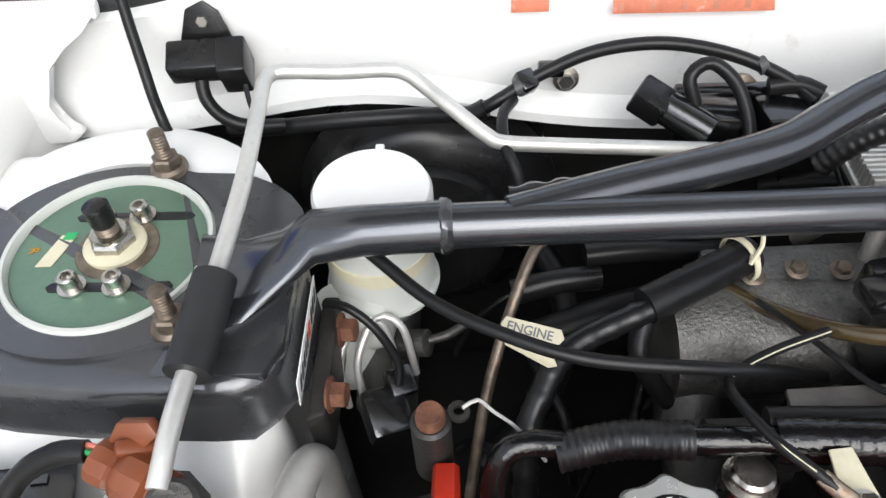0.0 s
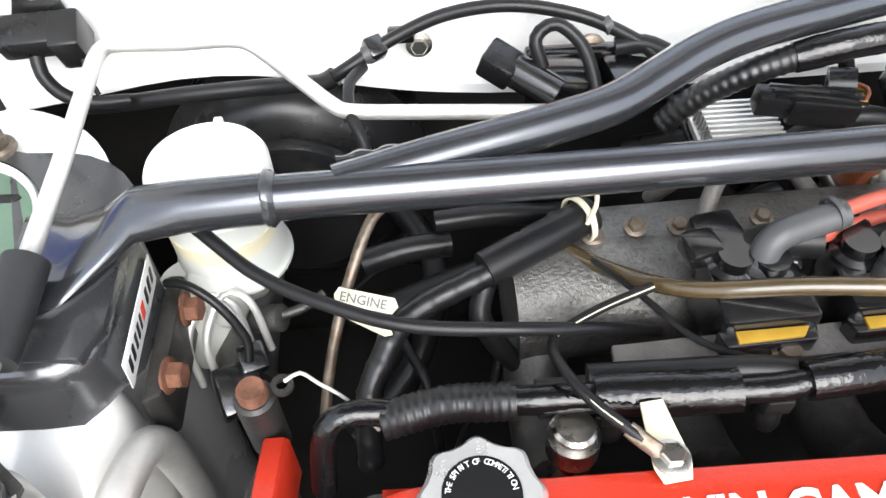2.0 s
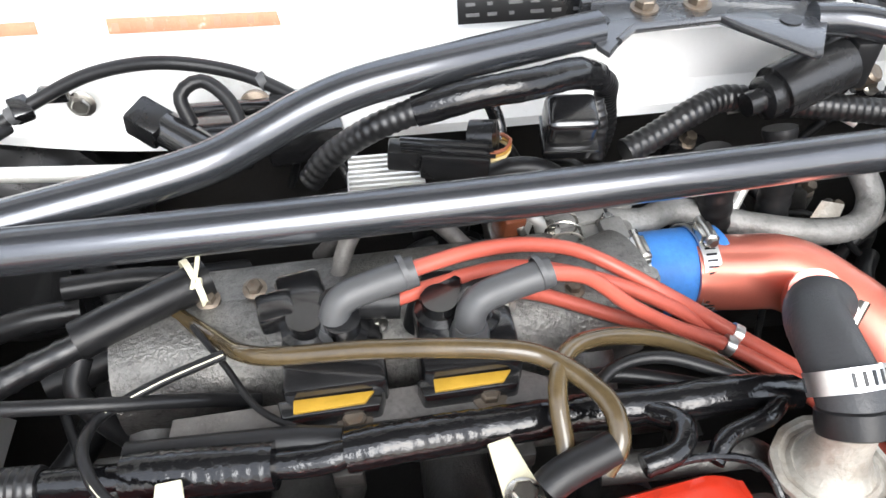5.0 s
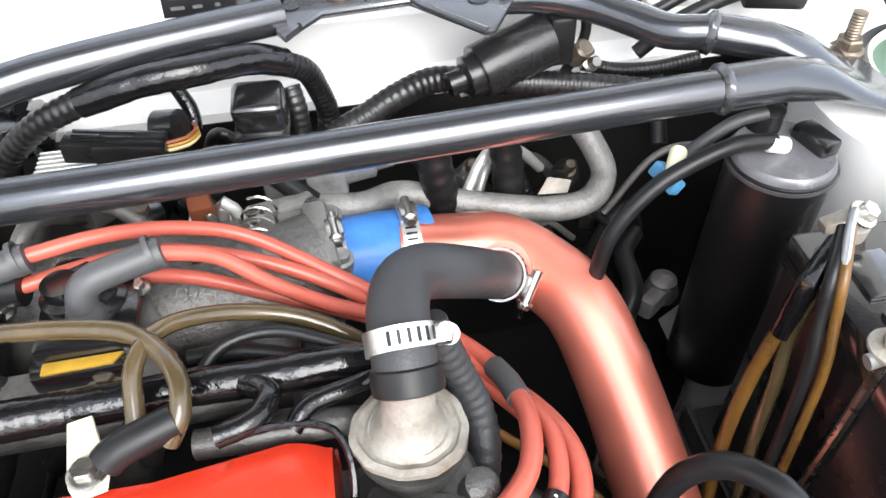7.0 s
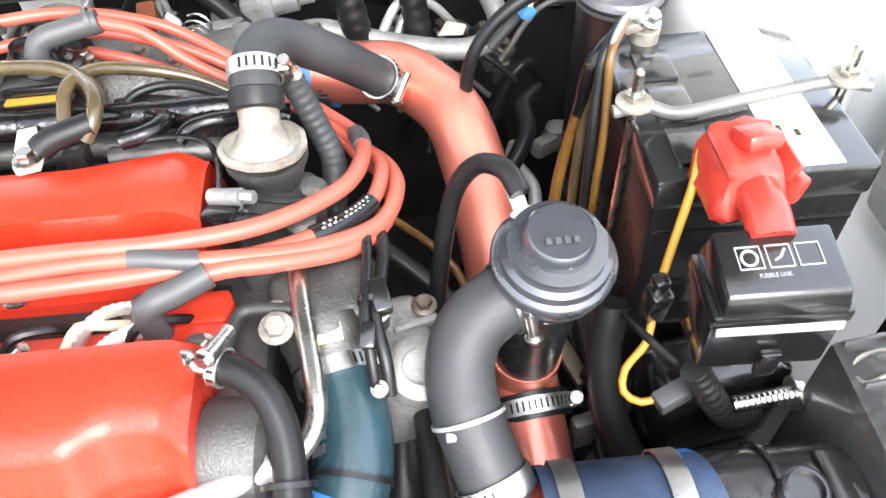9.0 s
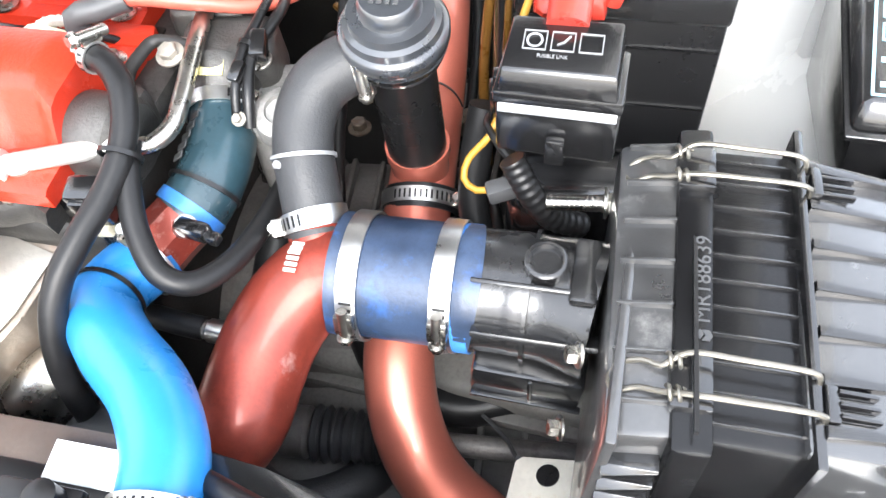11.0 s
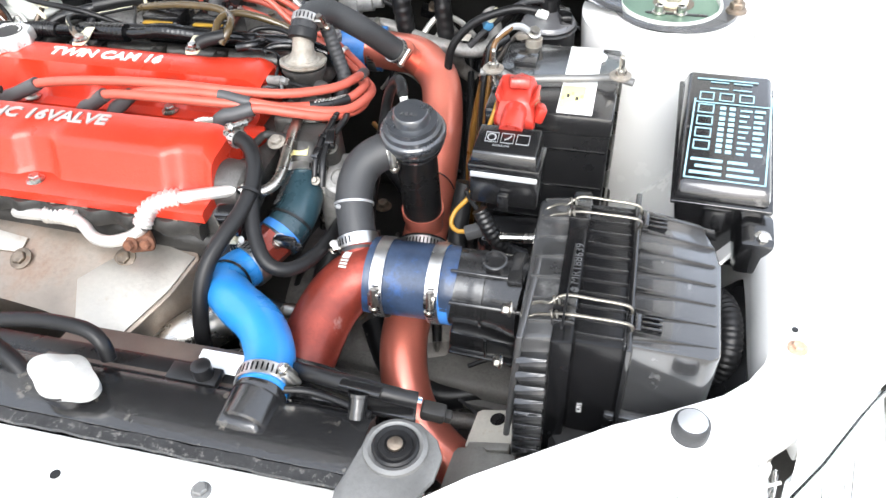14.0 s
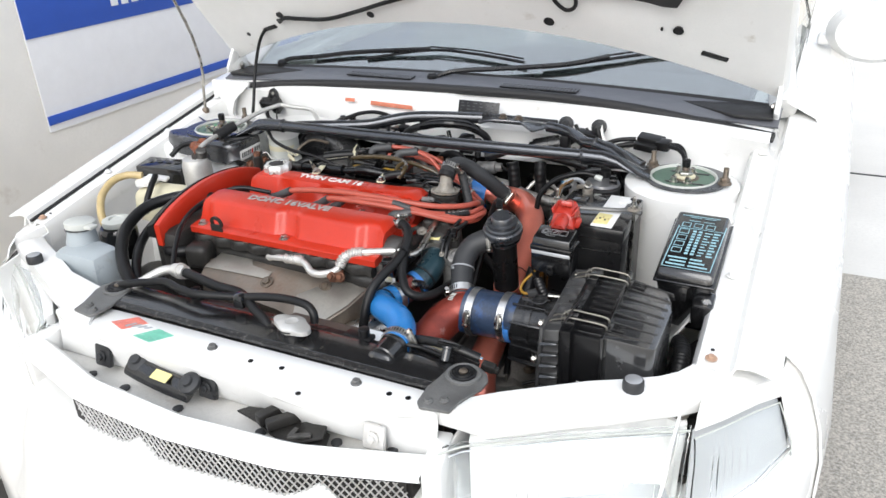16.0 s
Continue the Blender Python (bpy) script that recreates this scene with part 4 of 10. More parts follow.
part("plug_valley", box(-0.085, 0.425, 0.764, 0.42, 0.085, 0.026, bev=0.006), DARK, engine)


def scallop_front(x, y, z):
    d = bell(x, -0.085, 0.022) + bell(x, -0.305, 0.03) + 1.1 * bell(x, 0.098, 0.022) 
    if y < 0.345 and z > 0.787:
        y += 0.010 * d
    end = max(0.0, (x - 0.105) / 0.02, (-0.285 - x) / 0.02)
    if z > 0.80:
        z -= 0.010 * min(1.0, end) ** 2
    return y, z


front = part("cam_cover", strip_x(-0.306, 0.125, [(0.288, 0.772), (0.287, 0.784), (0.291, 0.7865), (0.309, 0.788), (0.314, 0.794), (0.323, 0.824), (0.327, 0.8295), (0.335, 0.8325),
                                   (0.372, 0.835), (0.384, 0.832), (0.391, 0.822), (0.394, 0.79), (0.426, 0.787), (0.426, 0.772)], scallop_front, 150), RED, engine, "glossy red front cam cover")
part("lettering", letters("DOHC 16VALVE", 0.0250, pose(-0.203, 0.3505, 0.8352, 2, 0, 1.5), 0.0016, 0.0007, 1.06), LETTER_SILVER, front, "silver raised cover lettering")


part("end_flange", slab([(0.084, 0.4265), (0.126, 0.4265), (0.130, 0.440), (0.126, 0.4515), (0.078, 0.4515), (0.070, 0.440)], 0.772, 0.7885, bev=0.003), RED, engine, "red cover flange between the cam covers")


for pts in ([(0.040, 0.416, 0.786), (0.046, 0.420, 0.796), (0.056, 0.428, 0.801), (0.066, 0.434, 0.799), (0.078, 0.440, 0.792)], [(0.052, 0.408, 0.788), (0.066, 0.414, 0.795), (0.082, 0.420, 0.796), (0.094, 0.419, 0.792)]):
    solo("braided_strap", tube(pts, 0.0052, 14, 0.0016, swell=lambda s: 1.0 + 0.10 * math.sin(2 * math.pi * s / 0.0042), flat=0.6), ALU, "frayed braided earth strap between the cam covers", "strap", "braided straps")
for x, y, z in ((0.076, 0.439, 0.789), (0.030, 0.418, 0.778)):
    solo("strap_bolt", hexbolt((x, y, z), (0, -0.1, 1), 0.008, 0.008, 1.6), RUSTY_STEEL, "dull steel bolt holding the earth strap", "bolt", "strap bolts")


def scallop_rear(x, y, z):
    d = bell(x, -0.005, 0.02) + bell(x, 0.09, 0.02) + bell(x, -0.1, 0.02) + bell(x, -0.2, 0.02)
    if y < 0.478 and z > 0.79:
        y += 0.006 * d
    if y > 0.52:
        y -= 0.009 * min(1.0, max(0.0, (0.09 - x) / 0.06))
    end = max(0.0, (x - 0.09) / 0.02, (-0.275 - x) / 0.02)
    if z > 0.80:
        z -= 0.010 * min(1.0, end) ** 2
    return y, z


rear = part("cam_cover", strip_x(-0.298, 0.112, [(0.452, 0.772), (0.452, 0.786), (0.466, 0.788), (0.471, 0.797), (0.476, 0.820), (0.482, 0.829), (0.492, 0.832), (0.524, 0.833),
                                   (0.536, 0.829), (0.541, 0.818), (0.543, 0.79), (0.553, 0.788), (0.553, 0.772)], scallop_rear, 140), RED, engine, "glossy red rear cam cover")
part("lettering", letters("TWIN CAM 16", 0.0245, pose(-0.182, 0.4940, 0.8331, 1, 0, 0.5), 0.0012, 0.0006, 1.0), LABEL_WHITE, rear, "white raised cover lettering")
for x, y, z in ((0.112, 0.409, 0.787), (0.062, 0.412, 0.787), (0.004, 0.415, 0.787), (-0.12, 0.413, 0.787), (-0.085, 0.304, 0.787), (-0.285, 0.303, 0.787), (0.098, 0.307, 0.787), (-0.005, 0.461, 0.788), (0.095, 0.461, 0.788), (-0.2, 0.461, 0.788)):
    bolt = part("cover_bolt", hexbolt((x, y, z), (0, 0, 1), 0.0065, 0.008, 1.6), STEEL, front if y < 0.43 else rear)
part("breather_nipple", lathe([(0.008, 0), (0.008, 0.01), (0.006, 0.012), (0.006, 0.035)], (0.112, 0.376, 0.822), (1, -0.25, 0)), STEEL, front)

cap = part("oil_cap", lathe([(0.022, -0.014), (0.027, -0.008), (0.027, 0.004), (0.0245, 0.008), (0.0185, 0.0085), (0.018, 0.0075), (0.002, 0.0075)], (-0.249, 0.514, 0.840), n=96,
            wobble=lambda a, h: 1.0 + (0.12 * (0.5 + 0.5 * math.cos(a * 8)) ** 1.5 if h < 0.0082 else 0)), CHROME, engine, "silver scalloped oil filler cap")
part("badge", lathe([(0.0182, 0), (0.0182, 0.0012), (0.002, 0.0014)], (-0.249, 0.514, 0.8474)), LABEL_BLACK, cap, "black round badge")


def arc_text(text, c, r, a0, a1, size):
    out = None
    for i, ch in enumerate(text):
        if ch == " ":
            continue
        a = radians(a0 + (a1 - a0) * i / (len(text) - 1))
        m = Matrix.Translation((c[0] + r * math.cos(a), c[1] + r * math.sin(a), c[2])) @ pose(0, 0, 0, 0, 0, math.degrees(a) - 90) @ pose(-size * 0.3, 0, 0)
        b = letters(ch, size, m, 0.0004)
        out = join(out, b) if out else b
    return out


part("badge_lettering", arc_text("THE SPIRIT OF COMPETITION", (-0.249, 0.514, 0.8490), 0.0140, 172, 10, 0.0039), LABEL_WHITE, cap)

# timing cover: a red arched plate at the belt end
rows = []
for i in range(41):
    a = i / 40
    y = 0.245 + 0.325 * a
    z = 0.760 + 0.078 * math.sin(math.pi * (a * 0.80 + 0.08)) ** 0.55
    rows.append([(-0.359, y, z - 0.045), (-0.361, y, z - 0.004), (-0.359, y, z), (-0.349, y, z), (-0.3465, y, z - 0.004), (-0.3465, y, z - 0.045)])
tc = part("timing_cover", loft(rows, closed=True, cap=True), RED, engine, "red arched timing belt cover")
part("cover_back", box(-0.362, 0.41, 0.70, 0.03, 0.32, 0.16, bev=0.02), DARK, engine)
rows = [[(-0.382, r[0][1], r[2][2] - 0.03), (-0.382, r[0][1], r[2][2] - 0.008), (-0.3625, r[0][1], r[2][2] + 0.001), (-0.3625, r[0][1], r[2][2] - 0.03)] for r in rows[:34]]
part("cover_seal", loft(rows, closed=True, cap=True), RUBBER, tc)
mount = part("mount_bolt_boss", lathe([(0.011, -0.05), (0.011, -0.002), (0.009, 0.0)], (-0.361, 0.582, 0.83)), DARK, engine)
part("mount_bolt", lathe([(0.008, 0), (0.008, 0.006), (0.007, 0.008), (0.001, 0.0075)], (-0.361, 0.582, 0.83), n=24), RUST, mount, "rusty bolt head")
part("wire_eye", lathe([(0.003, 0), (0.006, 0), (0.006, 0.003), (0.003, 0.003)], (-0.346, 0.586, 0.830), n=18, loop=True), DARK, engine)
part("silver_wire", tube([(-0.344, 0.585, 0.837), (-0.336, 0.589, 0.838), (-0.328, 0.588, 0.828), (-0.318, 0.586, 0.818), (-0.308, 0.581, 0.808), (-0.299, 0.576, 0.794)], 0.0011, 8, 0.004), ALU, engine)
part("belt_cover_lower", box(-0.345, 0.36, 0.66, 0.06, 0.22, 0.24, bev=0.02), DARK, engine)

# intake: plenum, runners, fuel rail
plen = part("intake_plenum", tube([(-0.215, 0.672, 0.770), (-0.15, 0.676, 0.770), (-0.04, 0.680, 0.768), (0.06, 0.690, 0.768), (0.112, 0.705, 0.770)], 0.040, 28, 0.02), PLENUM, engine, "sand-cast aluminium intake plenum")
part("plenum_flange", box(-0.06, 0.705, 0.790, 0.25, 0.05, 0.028, (-10, 0, 2), bev=0.006), PLENUM, plen)
for x in (-0.20, -0.11, -0.02, 0.07):
    part("runner", tube([(x, 0.66, 0.76), (x, 0.62, 0.735), (x, 0.575, 0.74), (x, 0.55, 0.755)], 0.021, 16, 0.012), CAST, engine)
    part("injector", join(lathe([(0.006, 0), (0.008, 0.006), (0.008, 0.03), (0.005, 0.034)], (x + 0.03, 0.572, 0.775), (0, 0.3, 1), 16), box(x + 0.03, 0.578, 0.80, 0.016, 0.02, 0.014, bev=0.002)), DARK, engine)
part("fuel_rail", tube([(-0.21, 0.588, 0.795), (0.11, 0.592, 0.795)], 0.011, 14, 0.05), CAST, engine)
thr = part("throttle_body", box(0.090, 0.715, 0.775, 0.055, 0.085, 0.075, (0, 0, 4), bev=0.012, segs=3), CAST_LIGHT, engine, "oily cast throttle body")
thr.location.z = -0.026
part("throttle_shaft", lathe([(0.014, 0), (0.014, 0.014), (0.007, 0.016), (0.007, 0.03)], (0.085, 0.690, 0.812), (0, -0.3, 1)), CAST_LIGHT, thr)
for x, y in ((0.068, 0.684), (0.108, 0.682), (0.066, 0.748), (0.108, 0.75)):
    part("throttle_bolt", hexbolt((x, y, 0.812), (0, 0, 1), 0.0055, 0.006), STEEL, thr)
part("throttle_cam", join(lathe([(0.018, 0), (0.018, 0.006), (0.008, 0.008)], (0.06, 0.70, 0.80), (-1, 0, 0.3)), tube([(0.058, 0.70, 0.82), (0.03, 0.705, 0.815)], 0.003, 8)), STEEL, thr)
part("cable_bracket", box(0.035, 0.742, 0.808, 0.03, 0.05, 0.01, (0, 20, 0), bev=0.002), STEEL, thr)

for x, y, z, sx_, sy_, sz_ in ((0.055, 0.705, 0.800, 0.03, 0.05, 0.03), (0.112, 0.72, 0.806, 0.018, 0.06, 0.024), (0.09, 0.668, 0.79, 0.05, 0.016, 0.04), (0.085, 0.757, 0.80, 0.05, 0.014, 0.03), (0.03, 0.69, 0.79, 0.03, 0.03, 0.03)):
    part("throttle_rib", box(x, y, z, sx_, sy_, sz_, (5, -4, 6), bev=0.004), CAST_LIGHT, thr)
for x, y in ((0.05, 0.675), (0.125, 0.70), (0.12, 0.745), (0.036, 0.72)):
    part("boss", lathe([(0.0085, -0.03), (0.0085, -0.006), (0.006, -0.005), (0.005, 0.0)], (x, y, 0.812), (0.1, -0.2, 1), 16), CAST_LIGHT, thr)
part("return_spring", tube([(0.072 + 0.012 * math.cos(k * 0.7), 0.70 + 0.0012 * k, 0.82 + 0.012 * math.sin(k * 0.7)) for k in range(40)], 0.0011, 6, 0.004), STEEL, thr)
part("stop_screw", stud((0.045, 0.735, 0.818), (-0.3, -0.2, 1), 0.003, 0.018), STEEL, thr)
rnd = random.Random(5)
for i in range(9):
    x = -0.16 + 0.028 * i
    y = 0.655 + rnd.uniform(-0.012, 0.012)
    part("plenum_bolt", hexbolt((x, y + 0.035, 0.806 + rnd.uniform(-0.004, 0.004)), (0, -0.2, 1), 0.0052, 0.006), RUSTY_STEEL, plen)

# coil packs
coil = thing("ignition_coil", "black ignition coil pack with a yellow label", "ignition coil", (-0.083, 0.62, 0.79), "ignition coils")
part("core", box(-0.083, 0.6245, 0.818, 0.054, 0.048, 0.044, (0, 0, 2), bev=0.004), BLACK, coil)
part("shoulder", slab([(-0.113, 0.601), (-0.057, 0.602), (-0.060, 0.592), (-0.110, 0.590)], 0.812, 0.832), BLACK, coil)
part("label", slab([(-0.104, 0.5915), (-0.068, 0.5935), (-0.063, 0.6000), (-0.104, 0.5990)], 0.8318, 0.8338, bev=0.0004), YELLOW, coil, "yellow coil label")
for x, y in ((-0.077, 0.634), (-0.096, 0.638)):
    part("tower", lathe([(0.014, 0), (0.014, 0.006), (0.010, 0.008), (0.010, 0.016)], (x, y, 0.836), n=24), BLACK, coil)
part("screw", hexbolt((-0.06, 0.642, 0.834), (0, 0, 1), 0.005, 0.006), STEEL, coil)
copy_thing(coil, pose(-0.083 + 0.072, 0.624, 0.79))
solo("coil_bracket", slab([(-0.17, 0.580), (-0.168, 0.604), (-0.09, 0.607), (0.018, 0.612), (0.03, 0.606), (0.03, 0.590), (-0.06, 0.586), (-0.12, 0.584)], 0.816, 0.8205, bev=0.001), GEAR,
     "flat dark coil bracket bolted above the fuel rail", "bracket")
for i, (x, y) in enumerate(((-0.074, 0.590), (-0.003, 0.597))):
    solo("bracket_bolt", hexbolt((x, y, 0.8205), (0, 0, 1), 0.0062, 0.007, 1.5), RUSTY_STEEL, "zinc hex bolt in the coil bracket", "bolt", "coil bracket bolts")

solo("coil_connector", join(box(-0.098, 0.656, 0.838, 0.026, 0.034, 0.026, (0, 0, 12), bev=0.004), box(-0.112, 0.648, 0.846, 0.020, 0.020, 0.014, (0, 0, 12), bev=0.003)), BLACK, "black coil connector above the plenum", "connector")
solo("coil_connector", join(box(-0.022, 0.655, 0.835, 0.024, 0.024, 0.026, (0, 0, -8), bev=0.004)), BLACK, "square black coil connector above the plenum", "connector")
for i in range(5):
    solo("earth_strap", tube([(-0.07 + 0.035 * i, 0.412, 0.790), (-0.06 + 0.035 * i, 0.418 + 0.004 * (i % 2), 0.800), (-0.045 + 0.035 * i, 0.424, 0.797), (-0.035 + 0.035 * i, 0.432, 0.786)], 0.0032, 8), (ALU, RUBBER, LABEL_BLACK, CREAM, RUBBER)[i], "short wire between the cam covers", "wire", "valley wires")

# ignition leads
LEADS = [
    [(-0.042, 0.651, 0.865), (-0.003, 0.666, 0.860), (0.034, 0.680, 0.846), (0.072, 0.683, 0.829), (0.120, 0.662, 0.808), (0.160, 0.643, 0.788), (0.198, 0.605, 0.785),
     (0.215, 0.570, 0.798), (0.219, 0.535, 0.810), (0.200, 0.500, 0.818), (0.155, 0.468, 0.825), (0.10, 0.452, 0.832), (0.03, 0.447, 0.836), (-0.06, 0.441, 0.836), (-0.16, 0.436, 0.825), (-0.215, 0.43, 0.80)],
    [(0.029, 0.641, 0.866), (0.059, 0.647, 0.851), (0.086, 0.642, 0.828), (0.116, 0.638, 0.808), (0.150, 0.632, 0.792), (0.198, 0.595, 0.783), (0.225, 0.560, 0.792), (0.236, 0.53, 0.800),
     (0.218, 0.490, 0.806), (0.165, 0.458, 0.814), (0.105, 0.440, 0.822), (0.03, 0.429, 0.828), (-0.06, 0.426, 0.826), (-0.10, 0.425, 0.80)],
    [(-0.050, 0.648, 0.846), (-0.005, 0.664, 0.843), (0.030, 0.670, 0.838), (0.079, 0.666, 0.823), (0.124, 0.654, 0.803), (0.155, 0.643, 0.780), (0.205, 0.595, 0.776), (0.240, 0.552, 0.786),
     (0.249, 0.515, 0.795), (0.229, 0.480, 0.800), (0.176, 0.455, 0.813), (0.118, 0.4435, 0.824), (0.080, 0.4435, 0.830), (0.030, 0.440, 0.831), (-0.03, 0.434, 0.825), (-0.06, 0.430, 0.80)],
    [(0.006, 0.660, 0.832), (0.038, 0.667, 0.816), (0.085, 0.658, 0.799), (0.124, 0.645, 0.791), (0.168, 0.625, 0.783), (0.212, 0.575, 0.778), (0.240, 0.535, 0.785),
     (0.240, 0.497, 0.790), (0.208, 0.464, 0.801), (0.165, 0.446, 0.814), (0.123, 0.437, 0.820), (0.088, 0.421, 0.813)],
]
for i, pts in enumerate(LEADS):
    pts = [(x - 0.3 * max(0.0, x - 0.195), y, z + 0.08 * max(0.0, x - 0.195)) for x, y, z in pts]
    lead = thing("ignition_lead", "red silicone ignition lead between coil and spark plug", "ignition lead", pts[-1], "ignition leads")
    part("cable", tube(pts, 0.0050, 12, 0.008, swell=lambda s: 0.90 + 0.24 * min(1.0, max(0.0, (s - 0.18) / 0.2))), WIRE_RED, lead)
    a, b = Vector(pts[-2]), Vector(pts[-1])
    part("plug_boot", tube([a, a.lerp(b, 0.6), b, b - Vector((0, 0, 0.03))], 0.0085, 12, 0.008), BOOT, lead, "grey silicone plug boot")
    if i < 2:
        e = Vector(pts[0])
        c = e - Vector((0.035, 0.010, 0.006))
        bt = join(tube([e + Vector((0.006, 0, 0)), e.lerp(c, 0.5), c + Vector((0.004, 0.001, 0.001)), c - Vector((0.002, 0.002, 0.004)), c - Vector((0.004, 0.005, 0.012)), c - Vector((0.004, 0.006, 0.022))], 0.0084, 16, 0.003),
                  lathe([(0.0084, -0.012), (0.0105, -0.008), (0.0110, -0.002), (0.0098, 0.004), (0.0084, 0.007)], c - Vector((0.004, 0.006, 0.018)), (0, 0, 1), 20), ring(e, c - e, 0.0088, 0.003))
        part("coil_boot", bt, BOOT, lead, "grey right-angled coil boot")
    else:
        e = Vector(pts[0])
        part("coil_boot", tube([e + Vector((0.005, 0, 0)), e - Vector((0.02, -0.002, 0)), e - Vector((0.034, 0.0, 0.004)), e - Vector((0.040, 0.004, 0.022))], 0.0105, 14, 0.005), RUBBER, lead, "black right-angled coil boot")
    if i == 0:
        part("sleeve", tube([(0.2055, 0.588, 0.790), (0.209, 0.573, 0.798), (0.2115, 0.556, 0.804)], 0.0068, 12, 0.006), BOOT, lead, "grey heat-shrink sleeve")
    if i in (1, 2):
        k = 8 if i == 1 else 11
        run = [v for v in spline(pts, 0.004) if (0.180 < v[0] < 0.222 and v[1] < 0.497 if i == 1 else (Vector(v) - Vector(pts[k])).length + (Vector(v) - Vector(pts[k + 1])).length < (Vector(pts[k]) - Vector(pts[k + 1])).length * 1.02)]
        p, q = Vector(run[0]), Vector(run[-1])
        sleeve = part("sleeve", tube([tuple(v) for v in run], 0.0069, 12, 0.01), LABEL_BLACK if i == 1 else BOOT, lead, "dark printed sleeve" if i == 1 else "grey heat-shrink sleeve")
        if i == 1:
            for j in range(11):
                for dz in (-0.0015, 0.0018):
                    c = Vector(run[min(len(run) - 1, int(len(run) * (0.12 + 0.07 * j)))]) + Vector((0, -0.001 + dz, 0.0068 - abs(dz) * 0.3))
                    part("bar", box(*c, 0.0022, 0.0017, 0.0008, (0, 0, 30), bev=0), LABEL_WHITE, sleeve)
solo("lead_clip", join(ring((0.150, 0.6325, 0.792), (0.8, -0.4, -0.3), 0.0052, 0.006), ring((0.160, 0.643, 0.788), (0.8, -0.4, -0.3), 0.0052, 0.006)), BRIGHT, "bright metal clips round the red leads", "clip")

# wiring along the rail
har = thing("wiring_loom", "black taped injector loom across the engine", "wiring loom", (0.0, 0.572, 0.815))
LOOM_RUN = [(-0.2954, 0.570, 0.8150), (-0.264, 0.5745, 0.8200), (-0.2425, 0.574, 0.8210), (-0.1845, 0.571, 0.8250), (-0.1407, 0.568, 0.8280), (-0.0916, 0.565, 0.8320), (-0.056, 0.567, 0.8370), (-0.0143, 0.572, 0.8325), (0.0397, 0.576, 0.8305)]
part("corrugated_run", loom(LOOM_RUN[:3] + [(-0.225, 0.573, 0.822)], 0.0105, 0.0045), LOOM, har)
part("taped_run", taped([(-0.232, 0.5735, 0.8215), (-0.205, 0.572, 0.8235), LOOM_RUN[3]], 0.0078), TAPE, har)
part("wound_run", wound([LOOM_RUN[3], (-0.162, 0.5695, 0.8270), LOOM_RUN[4], (-0.112, 0.566, 0.8305)], 0.0118), TAPE, har)
part("under_run", tube([(-0.186, 0.582, 0.8250), (-0.150, 0.5805, 0.8270), (-0.105, 0.578, 0.8300), (-0.080, 0.575, 0.8300)], 0.0078, 12, 0.006), RUBBER, har, "dull black lower loom run")
part("taped_run", taped([(-0.114, 0.566, 0.8303), LOOM_RUN[5], (-0.075, 0.566, 0.8350)], 0.0072), TAPE, har)
part("wound_run", wound([(-0.078, 0.566, 0.8350), LOOM_RUN[6], (-0.035, 0.5695, 0.8350), LOOM_RUN[7]], 0.0102), TAPE, har)
part("taped_run", taped([LOOM_RUN[7], (0.012, 0.574, 0.8313), LOOM_RUN[8], (0.085, 0.576, 0.8300), (0.125, 0.578, 0.8290), (0.16, 0.583, 0.815)], 0.0098), TAPE, har)
part("branch", taped([(0.07, 0.573, 0.832), (0.085, 0.560, 0.838), (0.078, 0.545, 0.840), (0.06, 0.540, 0.838)], 0.006), TAPE, har)
part("branch", taped([(0.15, 0.578, 0.820), (0.13, 0.56, 0.835), (0.105, 0.55, 0.838), (0.095, 0.54, 0.834)], 0.005), TAPE, har)
part("branch", taped([(-0.28, 0.573, 0.815), (-0.31, 0.572, 0.822), (-0.325, 0.566, 0.815), (-0.33, 0.55, 0.78)], 0.007), TAPE, har)
GROUND = [(-0.1408, 0.632, 0.8340), (-0.172, 0.622, 0.8300), (-0.1965, 0.6095, 0.8280), (-0.2030, 0.597, 0.8330), (-0.2010, 0.578, 0.8420), (-0.1910, 0.558, 0.8450), (-0.1790, 0.5455, 0.8440), (-0.1700, 0.538, 0.8410)]
part("ground_wire", tube(GROUND, 0.0030, 10, 0.005), RUBBER, har)
part("wire_stripe", tube([(x, y - 0.002, z + 0.0024) for x, y, z in GROUND[:-1]], 0.0004, 6, 0.005), CREAM, har)
part("ring_terminal", tube([(-0.176, 0.543, 0.8430), (-0.168, 0.536, 0.8405), (-0.160, 0.531, 0.8370)], 0.0042, 10, 0.004, flat=0.6), RUSTY_STEEL, har)
part("thin_wire", tube([(-0.1653, 0.6677, 0.8160), (-0.1437, 0.6347, 0.8210), (-0.1215, 0.600, 0.8255), (-0.0909, 0.581, 0.8320), (-0.0495, 0.580, 0.8330)], 0.0020, 8, 0.006), RUBBER, har)
for x, y in ((-0.157, 0.530), (0.002, 0.533)):
    tab = thing("cover_tab", "pale zinc tab bolted to the rear cam cover", "bracket", (x, y, 0.832), "cover tabs")
    part("plate", slab([(-0.007, -0.011), (0.007, -0.011), (0.0095, -0.003), (0.0085, 0.006), (0.006, 0.030), (-0.006, 0.030), (-0.0085, 0.006), (-0.0095, -0.003)], 0, 0.002, pose(x, y, 0.8335, 6, 0, 6 if x < 0 else 14), bev=0.0008), CREAM, tab)
    part("bolt", hexbolt((x, y, 0.8355), (0, 0, 1), 0.0062, 0.007, 1.5), STEEL, tab)
